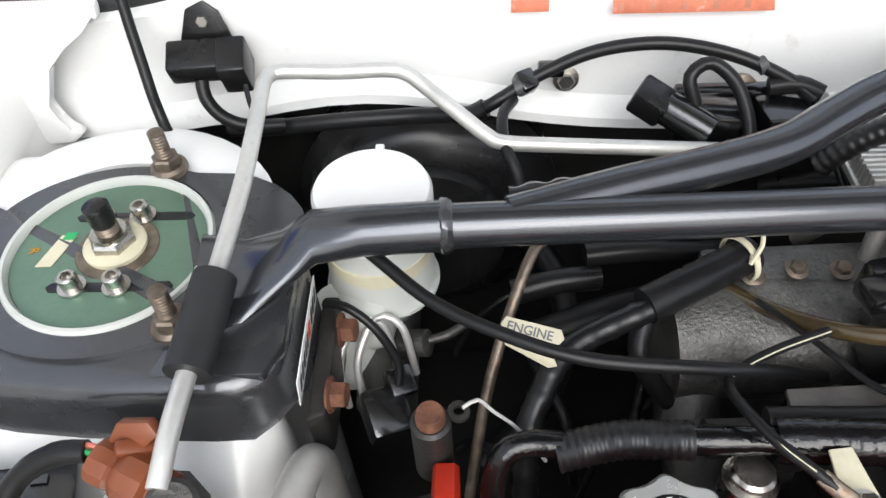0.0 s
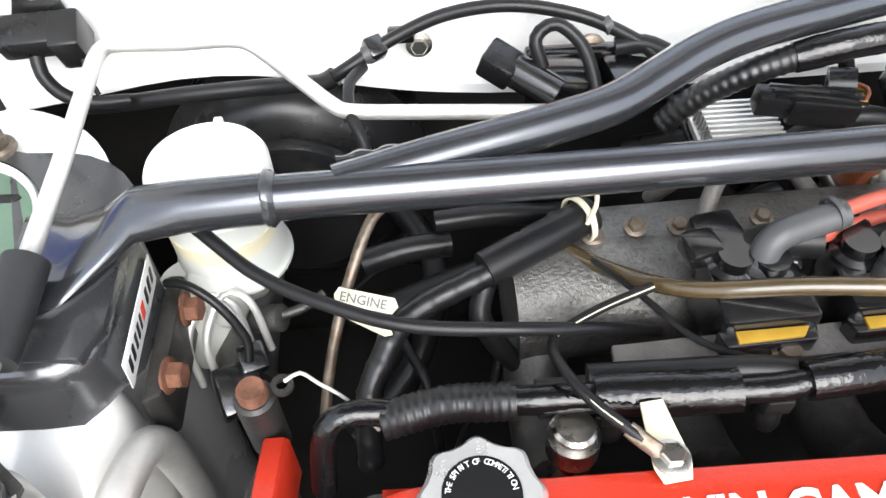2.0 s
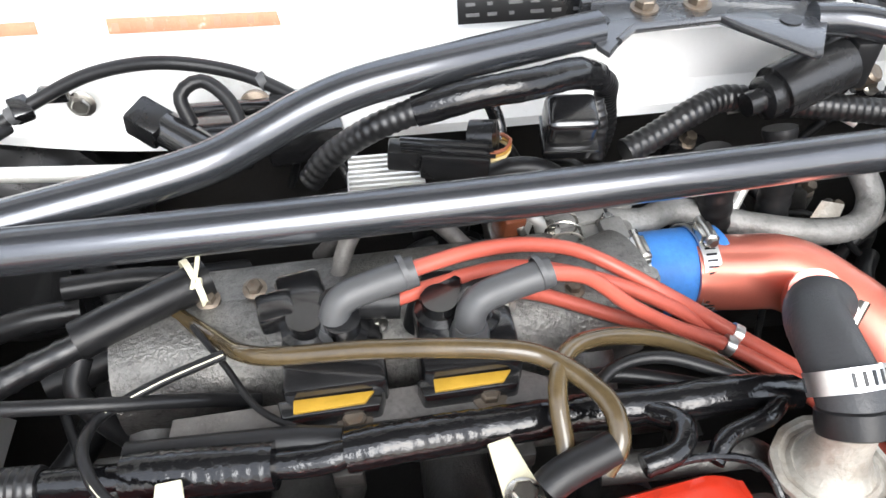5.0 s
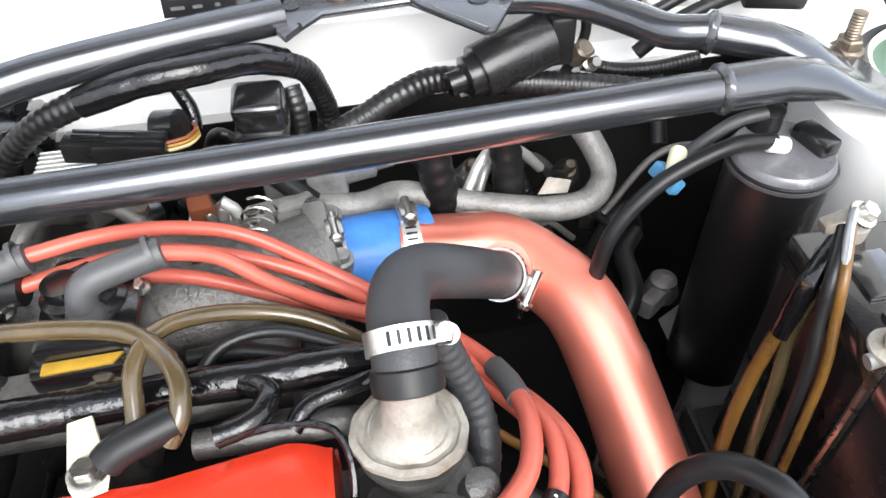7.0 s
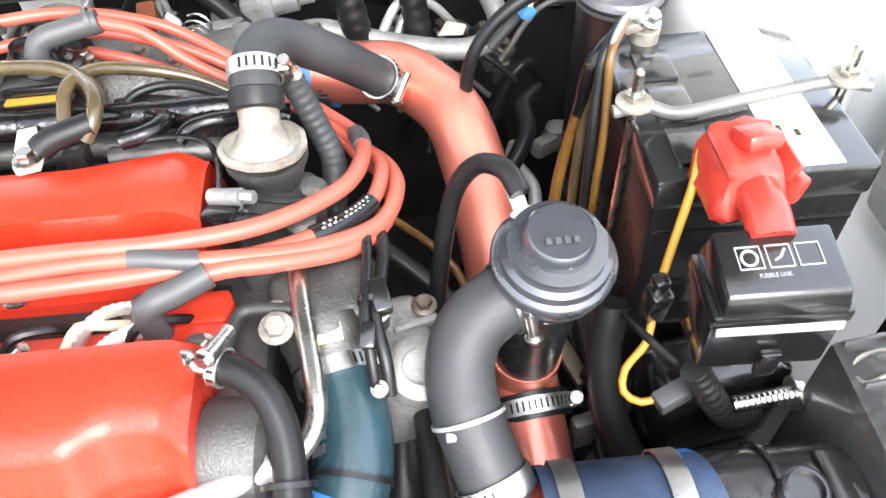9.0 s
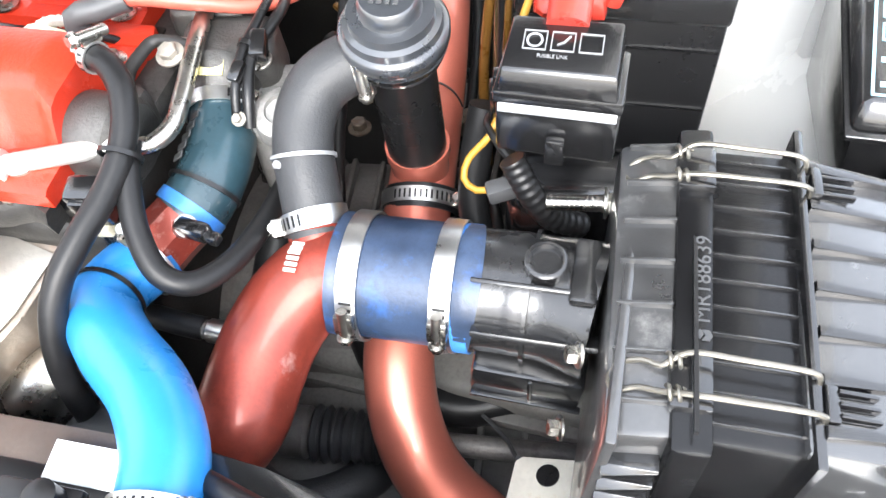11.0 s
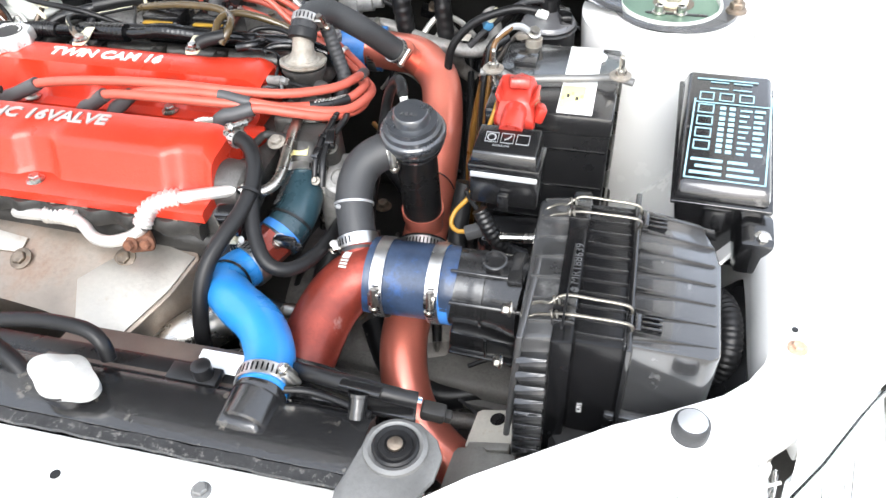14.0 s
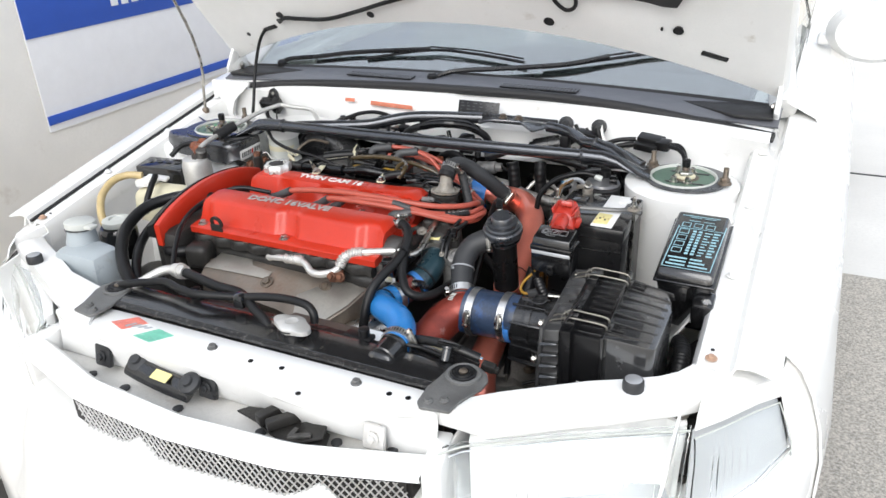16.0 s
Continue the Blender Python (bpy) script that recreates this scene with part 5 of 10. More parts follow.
part_t = solo("hose_stub", join(lathe([(0.012, 0), (0.012, 0.04), (0.010, 0.042)], (-0.195, 0.556, 0.772), (0, 0.1, 1), 20), lathe([(0.013, 0.02), (0.0145, 0.02), (0.0145, 0.034), (0.013, 0.034)], (-0.195, 0.556, 0.772), (0, 0.1, 1), 20)), STEEL,
              "zinc spring-clamped breather stub beside the oil cap", "pipe stub")

# clear browned vacuum hoses
vac = thing("vacuum_hose", "browned clear vacuum hose looping over the coils", "hose", (0.0, 0.6, 0.82))
part("run", tube([(-0.190, 0.697, 0.803), (-0.153, 0.660, 0.813), (-0.1215, 0.626, 0.8375), (-0.063, 0.6125, 0.8520), (0.000, 0.600, 0.8590), (0.027, 0.590, 0.8575), (0.0455, 0.5645, 0.8600), (0.0475, 0.546, 0.8540), (0.040, 0.538, 0.8430)], 0.0052, 12, 0.006), BROWN_HOSE, vac)
part("run", tube([(0.0245, 0.5485, 0.8430), (0.0245, 0.574, 0.8570), (0.0350, 0.597, 0.8550), (0.060, 0.611, 0.8445), (0.0924, 0.6145, 0.8320), (0.1185, 0.6075, 0.8220), (0.148, 0.5945, 0.8060)], 0.0048, 12, 0.006), BROWN_HOSE, vac)
part("tee", tube([(0.045, 0.545, 0.85), (0.02, 0.537, 0.846), (0.012, 0.533, 0.842)], 0.0085, 12, 0.005), RUBBER, vac, "black rubber tee")
solo("vacuum_hose", tube([(0.155, 0.588, 0.805), (0.12, 0.585, 0.822), (0.07, 0.598, 0.826), (0.04, 0.602, 0.822)], 0.0045, 10), RUBBER, "black vacuum hose tucked under the leads", "hose")
solo("vacuum_hose", tube([(0.13, 0.585, 0.83), (0.09, 0.600, 0.836), (0.06, 0.596, 0.835), (0.045, 0.578, 0.828)], 0.0035, 10), RUBBER, "thin black vacuum hose beside the leads", "hose")
solo("coolant_pipe", tube([(0.045, 0.552, 0.815), (0.08, 0.550, 0.818), (0.12, 0.552, 0.815), (0.135, 0.556, 0.80)], 0.008, 14), CAST, "stained metal water pipe behind the cam cover", "pipe")

# sleeve and hose across the plenum
slv = thing("throttle_hose", "black hose with a padded sleeve over the plenum", "hose", (-0.2, 0.69, 0.80))
part("sleeve", tube([(-0.232, 0.668, 0.812), (-0.20, 0.684, 0.815), (-0.160, 0.706, 0.815)], 0.0120, 18, 0.01), RUBBER, slv)
part("wrapped_hose", tube([(-0.225, 0.668, 0.812), (-0.279, 0.645, 0.802), (-0.299, 0.618, 0.79), (-0.307, 0.599, 0.775), (-0.308, 0.58, 0.74)], 0.0078, 12, 0.003,
     swell=lambda s: 1.0 + 0.10 * ((s / 0.016) % 1.0 > 0.85)), LOOM, slv)
part("side_hose", tube([(-0.232, 0.664, 0.802), (-0.236, 0.65, 0.79), (-0.225, 0.64, 0.77), (-0.21, 0.635, 0.75)], 0.007, 12), RUBBER, slv)
part("cable_tie", join(ring((-0.168, 0.701, 0.816), (0.87, 0.48, 0), 0.0148, 0.004), tube([(-0.166, 0.690, 0.824), (-0.161, 0.694, 0.836), (-0.160, 0.7, 0.84)], 0.0015, 6, 0.004), box(-0.163, 0.693, 0.825, 0.006, 0.005, 0.005, bev=0.001)), CREAM, slv, "yellowed cable tie")

# cable from under the brace
solo("accelerator_cable", tube([(-0.44, 0.70, 0.848), (-0.407, 0.686, 0.856), (-0.362, 0.648, 0.848), (-0.318, 0.624, 0.845), (-0.274, 0.610, 0.842), (-0.21, 0.608, 0.835), (-0.165, 0.618, 0.815), (-0.13, 0.63, 0.79)], 0.0041, 12), RUBBER,
     "black sheathed cable crossing to the engine", "cable")
dip = thing("transmission_dipstick", "thin metal dipstick tube with a white engine tag", "dipstick", (-0.335, 0.585, 0.70))
part("tube", tube([(-0.345, 0.580, 0.70), (-0.330, 0.630, 0.775), (-0.312, 0.670, 0.818), (-0.296, 0.700, 0.835), (-0.275, 0.712, 0.835), (-0.25, 0.716, 0.83)], 0.0036, 12, 0.008), RUSTY_STEEL, dip)
tag_m = frame_on((-0.3195, 0.646, 0.8265), (0.94, -0.20, -0.16), (0.2, 0.75, 0.6))
tg = part("tag", join(slab([(0, -0.0048), (0.033, -0.0048), (0.036, 0.0), (0.033, 0.0048), (0, 0.0048), (-0.002, 0)], 0, 0.0014, tag_m, bev=0.0004), slab([(0.001, -0.004), (0.030, -0.004), (0.034, 0.0), (0.030, 0.004), (0.001, 0.004)], -0.0012, 0, tag_m @ pose(0.003, -0.0085, -0.003, 35, 0, -14), bev=0.0004)), CREAM, dip, "white plastic engine tag")
part("lettering", letters("ENGINE", 0.0078, tag_m @ pose(0.0015, -0.0027, 0.0016), 0.0005, 0.0001), COWL_PLASTIC, tg)

# ---- strut brace ----
brace = thing("strut_brace", "gunmetal tubular strut tower brace across the bay", "strut brace", (0.0, 0.70, 0.845))
MAIN = [(-0.355, 0.6812, 0.8730), (0.0, 0.6925, 0.8725), (0.380, 0.7145, 0.8720)]
part("main_tube", tube(MAIN, 0.0132, 28, 0.05), GUN, brace)
part("upper_tube", tube([(-0.315, 0.686, 0.874), (-0.256, 0.704, 0.876), (-0.190, 0.722, 0.878), (-0.148, 0.736, 0.880), (-0.118, 0.753, 0.884), (-0.087, 0.769, 0.890), (-0.052, 0.781, 0.895),
                         (0.004, 0.796, 0.897), (0.062, 0.815, 0.895), (0.106, 0.8295, 0.893)], 0.0128, 28, 0.006), GUN, brace)
part("upper_tube", tube([(0.262, 0.832, 0.8875), (0.292, 0.829, 0.886), (0.3225, 0.8165, 0.883), (0.347, 0.7945, 0.8812), (0.3655, 0.7757, 0.880), (0.390, 0.7665, 0.8815)], 0.0120, 28, 0.006), GUN, brace)
for p, d, r in (((-0.352, 0.6815, 0.873), (1, 0.035, 0), 0.0150), ((0.378, 0.7145, 0.872), (1, 0.055, 0), 0.0150), ((0.391, 0.767, 0.881), (1, -0.35, -0.1), 0.0136)):
    part("weld_bead", lathe([(r - 0.001, -0.004), (r + 0.001, -0.002), (r + 0.0014, 0.001), (r - 0.001, 0.004)], p, d, 40, wobble=lambda a, h: 1 + 0.05 * math.sin(a * 9) * math.sin(a * 4 + h * 900)), GUN_DULL, brace)
part("weld_bead", tube([(-0.315, 0.7045, 0.877), (-0.285, 0.7065, 0.880), (-0.26, 0.7085, 0.8815), (-0.235, 0.7105, 0.8815)], 0.003, 8, 0.003, swell=lambda s: 1 + 0.35 * math.sin(s * 1700)), GUN_DULL, brace)


def neck(pts, name="neck"):
    rows = []
    for (x, y, z, w, h) in pts:
        d = Vector((pts[-1][0] - pts[0][0], pts[-1][1] - pts[0][1], 0)).normalized()
        s = Vector((-d.y, d.x, 0))
        rows.append([(Vector((x, y, z)) + s * (w * math.cos(a)) + Vector((0, 0, 1)) * (h * math.sin(a))) for a in (2 * math.pi * k / 20 for k in range(20))])
    return loft(rows, closed=True, cap=True)


part("neck", neck([(-0.352, 0.6815, 0.873, 0.0150, 0.0150), (-0.40, 0.680, 0.872, 0.0152, 0.0150), (-0.428, 0.679, 0.869, 0.018, 0.0135), (-0.447, 0.672, 0.859, 0.024, 0.009), (-0.47, 0.666, 0.849, 0.033, 0.005), (-0.50, 0.665, 0.846, 0.040, 0.003)]), GUN, brace)
part("neck", neck([(0.378, 0.7145, 0.872, 0.0150, 0.0150), (0.42, 0.7180, 0.871, 0.0152, 0.0148), (0.45, 0.721, 0.866, 0.019, 0.0125), (0.475, 0.724, 0.857, 0.026, 0.008), (0.497, 0.728, 0.849, 0.034, 0.004), (0.515, 0.732, 0.8465, 0.040, 0.0025)]), GUN, brace)
part("neck", neck([(0.391, 0.767, 0.881, 0.0136, 0.0136), (0.43, 0.757, 0.875, 0.0148, 0.0136), (0.46, 0.750, 0.866, 0.020, 0.011), (0.49, 0.745, 0.852, 0.03, 0.005)]), GUN, brace)


def ring_plate(cx, cy, side):
    """The flat plate round a strut top: an oval ring with an ear for the tubes."""
    outer, inner_r = [], []
    for k in range(48):
        a = 2 * math.pi * k / 48
        ro = 0.083 + 0.006 * math.cos(2 * a) + (0.006 * max(0, -math.sin(a)))
        if side < 0:
            ro = 0.0715 + 0.014 * max(0, math.cos(a)) + 0.006 * max(0, math.sin(a))
        elif math.cos(a) > 0.55:
            ro += 0.035 * (math.cos(a) - 0.55) / 0.45
        outer.append((cx + ro * math.cos(a), cy + ro * math.sin(a) * (0.96 if math.sin(a) > 0 else 1.0)))
        inner_r.append((cx + 0.0655 * math.cos(a), cy + 0.0655 * math.sin(a)))
    bm = bmesh.new()
    rows = []
    for z in (0.8395, 0.8445):
        rows.append(([bm.verts.new((x, y, z)) for x, y in outer], [bm.verts.new((x, y, z)) for x, y in inner_r]))
    for k in range(48):
        j = (k + 1) % 48
        (o0, i0), (o1, i1) = rows
        bm.faces.new((o1[k], o1[j], i1[j], i1[k])), bm.faces.new((o0[j], o0[k], i0[k], i0[j]))
        bm.faces.new((o0[k], o0[j], o1[j], o1[k])), bm.faces.new((i0[j], i0[k], i1[k], i1[j]))
    return bm


part("end_plate", ring_plate(-0.562, 0.697, 1), GUN_DULL, brace)
part("gusset", slab([(-0.515, 0.604), (-0.452, 0.604), (-0.443, 0.625), (-0.442, 0.690), (-0.48, 0.69), (-0.505, 0.64)], 0.830, 0.8415, bev=0.002), GUN_DULL, brace)
part("end_plate", ring_plate(0.577, 0.736, -1), GUN_DULL, brace)
EDGE = [(-0.690, 0.640), (-0.670, 0.618), (-0.640, 0.605), (-0.600, 0.598), (-0.560, 0.595), (-0.520, 0.594), (-0.485, 0.594), (-0.465, 0.596), (-0.452, 0.602), (-0.445, 0.613),
        (-0.443, 0.630), (-0.442, 0.650), (-0.441, 0.672), (-0.440, 0.692)]


def rolled(i):
    p = Vector((*EDGE[i], 0))
    t = Vector((*EDGE[min(i + 1, len(EDGE) - 1)], 0)) - Vector((*EDGE[max(i - 1, 0)], 0))
    o = Vector((t.y, -t.x, 0)).normalized()
    low = 0.806 - 0.016 * min(1.0, i / 8) - 0.012 * max(0.0, i - 9) / 4 + 0.012 * bell(i, 8.5, 0.8)
    return [p - o * q + Vector((0, 0, z)) for q, z in ((0.055, 0.8408), (0.016, 0.8408), (0.009, 0.8400), (0.003, 0.8365), (0.0005, 0.831), (0.0, 0.824), (-0.001, low + 0.004), (-0.004, low))]


part("rolled_skirt", thick(loft([rolled(i) for i in range(len(EDGE))]), 0.003), GUN_DULL, brace, "gunmetal rolled front skirt")
st_m = frame_on((-0.4405, 0.612, 0.795), (0.0, 1, 0.02), (0.10, 0, 1))
st = part("sticker", slab([(0, 0), (0.078, 0), (0.078, 0.026), (0, 0.026)], 0, 0.0008, st_m, bev=0.0002), LABEL_WHITE, brace, "silver maker's sticker with black bars")
for i, (x0, w, m_) in enumerate(((0.005, 0.006, LABEL_BLACK), (0.013, 0.006, LABEL_BLACK), (0.021, 0.005, LABEL_BLACK), (0.028, 0.005, LABEL_BLACK), (0.035, 0.004, LABEL_BLACK), (0.041, 0.009, LABEL_RED), (0.053, 0.006, LABEL_BLACK), (0.061, 0.006, LABEL_BLACK), (0.069, 0.005, LABEL_BLACK))):
    part("bar", slab([(x0, 0.008), (x0 + w * 0.65, 0.008), (x0 + w * 0.65 + 0.002, 0.019), (x0 + 0.002, 0.019)], 0.0008, 0.0013, st_m, bev=0), m_, st)
flap = part("bolt_flange", slab([(-0.438, 0.606), (-0.426, 0.610), (-0.426, 0.70), (-0.438, 0.70)], 0.742, 0.788, bev=0.003), DARK, brace)
for p in ((-0.426, 0.626, 0.784), (-0.426, 0.680, 0.776)):
    part("flange_bolt", hexbolt(p, (1, -0.1, 0.1), 0.0085, 0.011, 1.35), RUST, brace, "rusty flange bolt")
cb = part("centre_bracket", join(slab([(0.112, 0.868), (0.103, 0.834), (0.102, 0.812), (0.108, 0.801), (0.117, 0.816), (0.132, 0.831), (0.196, 0.836), (0.203, 0.826), (0.240, 0.783), (0.246, 0.783), (0.276, 0.836), (0.274, 0.848), (0.190, 0.868)], 0.8870, 0.8915, bev=0.0012),
     tube([(0.118, 0.8165, 0.8905), (0.133, 0.8315, 0.8905), (0.196, 0.8365, 0.8905), (0.204, 0.826, 0.8905), (0.241, 0.784, 0.8905)], 0.0028, 8, smooth=False),
     box(0.190, 0.8715, 0.882, 0.17, 0.006, 0.022, (12, 0, 0), bev=0.002)), GUN_DULL, brace, "flat gunmetal firewall bracket")
part("bracket_hole", lathe([(0.0075, 0), (0.0075, 0.0008)], (0.243, 0.826, 0.8916), (0, 0, 1), 20), LABEL_BLACK, cb)
part("bracket_hole", lathe([(0.0055, 0), (0.0055, 0.0008)], (0.113, 0.842, 0.8916), (0, 0, 1), 20), LABEL_BLACK, cb)
for x in (0.147, 0.186):
    part("bracket_bolt", hexbolt((x, 0.854, 0.8915), (0, 0, 1), 0.0075, 0.008, 1.35), RUSTY_STEEL, cb)

# ---- strut tops ----
for cx, cy, side in ((-0.562, 0.695, 1), (0.578, 0.738, -1)):
    st = thing("strut_mount", "green camber plate strut mount in a pale ring", "strut mount", (cx, cy, 0.838), "strut mounts")
    part("ring", lathe([(0.0605, 0.001), (0.0655, 0.001), (0.0660, 0.006), (0.0645, 0.0090), (0.0620, 0.0090), (0.0605, 0.006)], (cx, cy, 0.838), n=72, loop=True), MILK, st, "pale rubber ring")
    pl = part("camber_plate", lathe([(0.0608, 0.0), (0.0608, 0.003), (0.060, 0.004), (0.0, 0.0041)], (cx, cy, 0.838), n=60), GREEN, st, "green anodised camber plate")
    part("well", lathe([(0.026, 0), (0.0255, 0.0006), (0.012, 0.0008)], (cx + 0.004, cy + 0.003, 0.8422), n=40), RUSTY_STEEL, pl, "brown grimy bearing well")
    for dy in (-0.0285, 0.030):
        part("slot", slab([(-0.036, -0.0036), (0.036, -0.0036), (0.039, 0), (0.036, 0.0036), (-0.036, 0.0036), (-0.039, 0)], 0, 0.0012, pose(cx + 0.008, cy + dy, 0.8415), bev=0.0004), LABEL_BLACK, pl)
        for dx in (-0.014, 0.013):
            part("cap_screw", join(lathe([(0.0085, 0), (0.0085, 0.0015)], (cx + dx, cy + dy, 0.8426), n=24), lathe([(0.0058, 0.001), (0.0058, 0.010), (0.0048, 0.0108), (0.0033, 0.0108), (0.0031, 0.006)], (cx + dx, cy + dy, 0.8426), n=24)), STEEL, pl, "steel socket cap screw")
    part("bearing", lathe([(0.0195, 0), (0.0195, 0.003), (0.0165, 0.005), (0.013, 0.0055)], (cx + 0.003, cy + 0.004, 0.8425), n=40), CREAM, st, "brassy bearing collar")
    part("nut", join(lathe([(0.0145, 0), (0.0145, 0.008), (0.0125, 0.010)], (cx + 0.003, cy + 0.004, 0.844), n=6), lathe([(0.011, 0), (0.011, 0.004)], (cx + 0.003, cy + 0.004, 0.853), n=20)), STEEL, st, "bright lock nut")
    part("shaft", stud((cx + 0.003, cy + 0.004, 0.852), (0, 0, 1), 0.0075, 0.014), RUSTY_STEEL, st)
    part("adjuster", lathe([(0.0075, 0), (0.0080, 0.004), (0.0080, 0.014), (0.006, 0.0155)], (cx + 0.003, cy + 0.004, 0.864), n=24), LABEL_BLACK, st, "black rubber shaft cap")
    if side > 0:
        lb = part("label", slab([(-0.008, -0.012), (0.002, -0.012), (0.010, 0.014), (0.0, 0.014)], 0, 0.0006, pose(cx - 0.035, cy + 0.0, 0.8424), bev=0), CREAM, pl, "small yellowed maker's label")
        part("mark", slab([(-0.004, 0.0), (0.003, 0.0), (0.004, 0.006), (-0.003, 0.006)], 0.0006, 0.0012, pose(cx - 0.029, cy + 0.010, 0.8424), bev=0), LABEL_GREEN, pl)
        part("letter", letters("R", 0.009, pose(cx - 0.052, cy + 0.004, 0.8424, 0, 0, -80), 0.0006), WIRE_YELLOW, pl)
    for dx, dy in (((0.020, 0.073), (0.056, -0.060)) if side > 0 else ((-0.068, 0.040), (0.080, -0.014))):
        sd = thing("strut_stud", "rusty threaded stud with its flange nut", "stud", (cx + dx, cy + dy, 0.844), "strut studs")
        part("nut", join(lathe([(0.013, 0), (0.0125, 0.003), (0.010, 0.005)], (cx + dx, cy + dy, 0.8445), n=28), lathe([(0.0095, 0.003), (0.0095, 0.011), (0.008, 0.0125)], (cx + dx, cy + dy, 0.8445), n=6)), RUSTY_STEEL, sd)
        part("thread", stud((cx + dx, cy + dy, 0.853), (0, 0, 1), 0.0055, 0.024), RUSTY_STEEL, sd)


# ---- charge pipes ----
pipe = thing("charge_pipe", "red painted steel charge air pipe", "intake pipe", (0.31, 0.5, 0.52))
part("pipe", tube([(0.165, 0.7250, 0.7515), (0.2047, 0.7235, 0.7490), (0.2390, 0.7195, 0.7475), (0.2640, 0.7000, 0.7420), (0.2860, 0.6670, 0.7350), (0.2983, 0.6215, 0.7130), (0.3050, 0.5718, 0.6900),
                   (0.3090, 0.5230, 0.6680), (0.3130, 0.4660, 0.6490), (0.3150, 0.4180, 0.6330), (0.3185, 0.3580, 0.6140), (0.3235, 0.3050, 0.5980), (0.3390, 0.2620, 0.5740), (0.3650, 0.2345, 0.5450), (0.4060, 0.2150, 0.5200), (0.45, 0.19, 0.515)],
                  0.0278, 40, 0.008), RED_PIPE, pipe)
bung = part("bung", lathe([(0.017, -0.025), (0.0165, 0.012), (0.0180, 0.013), (0.0180, 0.018)], (0.2365, 0.684, 0.764), (-0.30, -0.55, 0.75), 28), RED_PIPE, pipe, "welded red hose bung")
part("valve_stub", lathe([(0.024, -0.04), (0.0235, 0.0), (0.026, 0.002), (0.026, 0.012)], (0.314, 0.452, 0.680), (0.02, -0.12, 1), 28), RED_PIPE, pipe)
part("marker_line", tube([Vector((0.311, 0.508, 0.670)) + 0.0291 * (math.cos(a) * Vector((1, 0, 0)) + math.sin(a) * Vector((0, 0.35, 0.93))) for a in (0.3 + 0.12 * i for i in range(20))], 0.0009, 6, smooth=False), LABEL_BLACK, pipe)
solo("joint_ring", join(ring((0.3165, 0.434, 0.6375), (0.09, -0.9, -0.42), 0.0292, 0.020, 0.0018), ring((0.3165, 0.434, 0.6375), (0.09, -0.9, -0.42), 0.031, 0.013, 0.0012)), LABEL_BLACK, "black rubber joint on the red charge pipe", "joint")
jc = thing("pipe_clamp", "stainless clamp round the red charge pipe", "clamp", (0.318, 0.432, 0.64))
hose_clamp(jc, (0.3165, 0.434, 0.6375), (0.09, -0.9, -0.42), 0.0318, (1, -0.1, 0.25), 0.012)

cp = thing("silicone_coupler", "blue silicone coupler at the throttle body", "hose coupler", (0.145, 0.73, 0.72), "silicone couplers")
part("sleeve", tube([(0.108, 0.7235, 0.753), (0.115, 0.7245, 0.752), (0.145, 0.729, 0.7495), (0.178, 0.732, 0.747), (0.186, 0.733, 0.746)], 0.0318, 36, 0.004, swell=lambda s: 1.0 + (0.03 if (s < 0.004 or s > 0.074) else 0)), SILICONE, cp)
hose_clamp(cp, (0.119, 0.725, 0.752), (0.98, 0.1, -0.06), 0.0325, (0, -0.1, 1), 0.013)
hose_clamp(cp, (0.172, 0.7315, 0.748), (0.98, 0.06, -0.06), 0.0325, (0, 0.05, 1), 0.013)

by = thing("bypass_hose", "black bypass hose elbow from water neck to red pipe", "hose", (0.157, 0.54, 0.84))
part("hose", tube([(0.1524, 0.5345, 0.8610), (0.1522, 0.541, 0.8665), (0.1520, 0.551, 0.8722), (0.1525, 0.570, 0.8735), (0.1575, 0.591, 0.869), (0.1700, 0.608, 0.8575), (0.1940, 0.626, 0.833), (0.2140, 0.645, 0.806), (0.2275, 0.664, 0.782)], 0.0153, 26, 0.005), RUBBER_GREY, by)
hose_clamp(by, (0.1520, 0.5535, 0.8728), (-0.03, 0.85, 0.52), 0.0157, (1, 0.0, 0.15), 0.011)
hose_clamp(by, (0.2255, 0.661, 0.786), (0.40, 0.6, -0.68), 0.0157, (0.6, -0.7, 0.1), 0.007)

wn_ = thing("water_neck", "corroded white cast water outlet neck", "water neck", (0.155, 0.52, 0.77))
part("hose_collar", lathe([(0.0150, -0.001), (0.0168, 0.0), (0.0172, 0.005), (0.0168, 0.011), (0.0155, 0.012)], (0.1523, 0.5340, 0.8600), (0.0, 0.72, 0.69), 40, wobble=lambda a, h: 1 + 0.012 * math.sin(a * 20)), RUBBER, by, "ribbed black hose cuff")
part("base", join(lathe([(0.021, 0), (0.024, 0.010), (0.027, 0.016), (0.027, 0.020)], (0.151, 0.527, 0.808), (0, 0.1, 1), 32), box(0.158, 0.512, 0.790, 0.052, 0.045, 0.036, (0, 0, 10), bev=0.010, segs=3), lathe([(0.009, 0), (0.009, 0.018), (0.006, 0.020)], (0.176, 0.508, 0.800), (0.3, -0.2, 1), 16)), CAST, wn_)
part("flange", lathe([(0.0265, 0), (0.0285, 0.002), (0.0285, 0.005), (0.025, 0.006), (0.0235, 0.0045), (0.0215, 0.0045), (0.0195, 0.007)], (0.1505, 0.531, 0.829), (0, 0.12, 1), 40, wobble=lambda a, h: 1 + 0.025 * math.sin(a * 3 + 1) + 0.012 * math.sin(a * 11)), NECK, wn_, "chalky white flange")
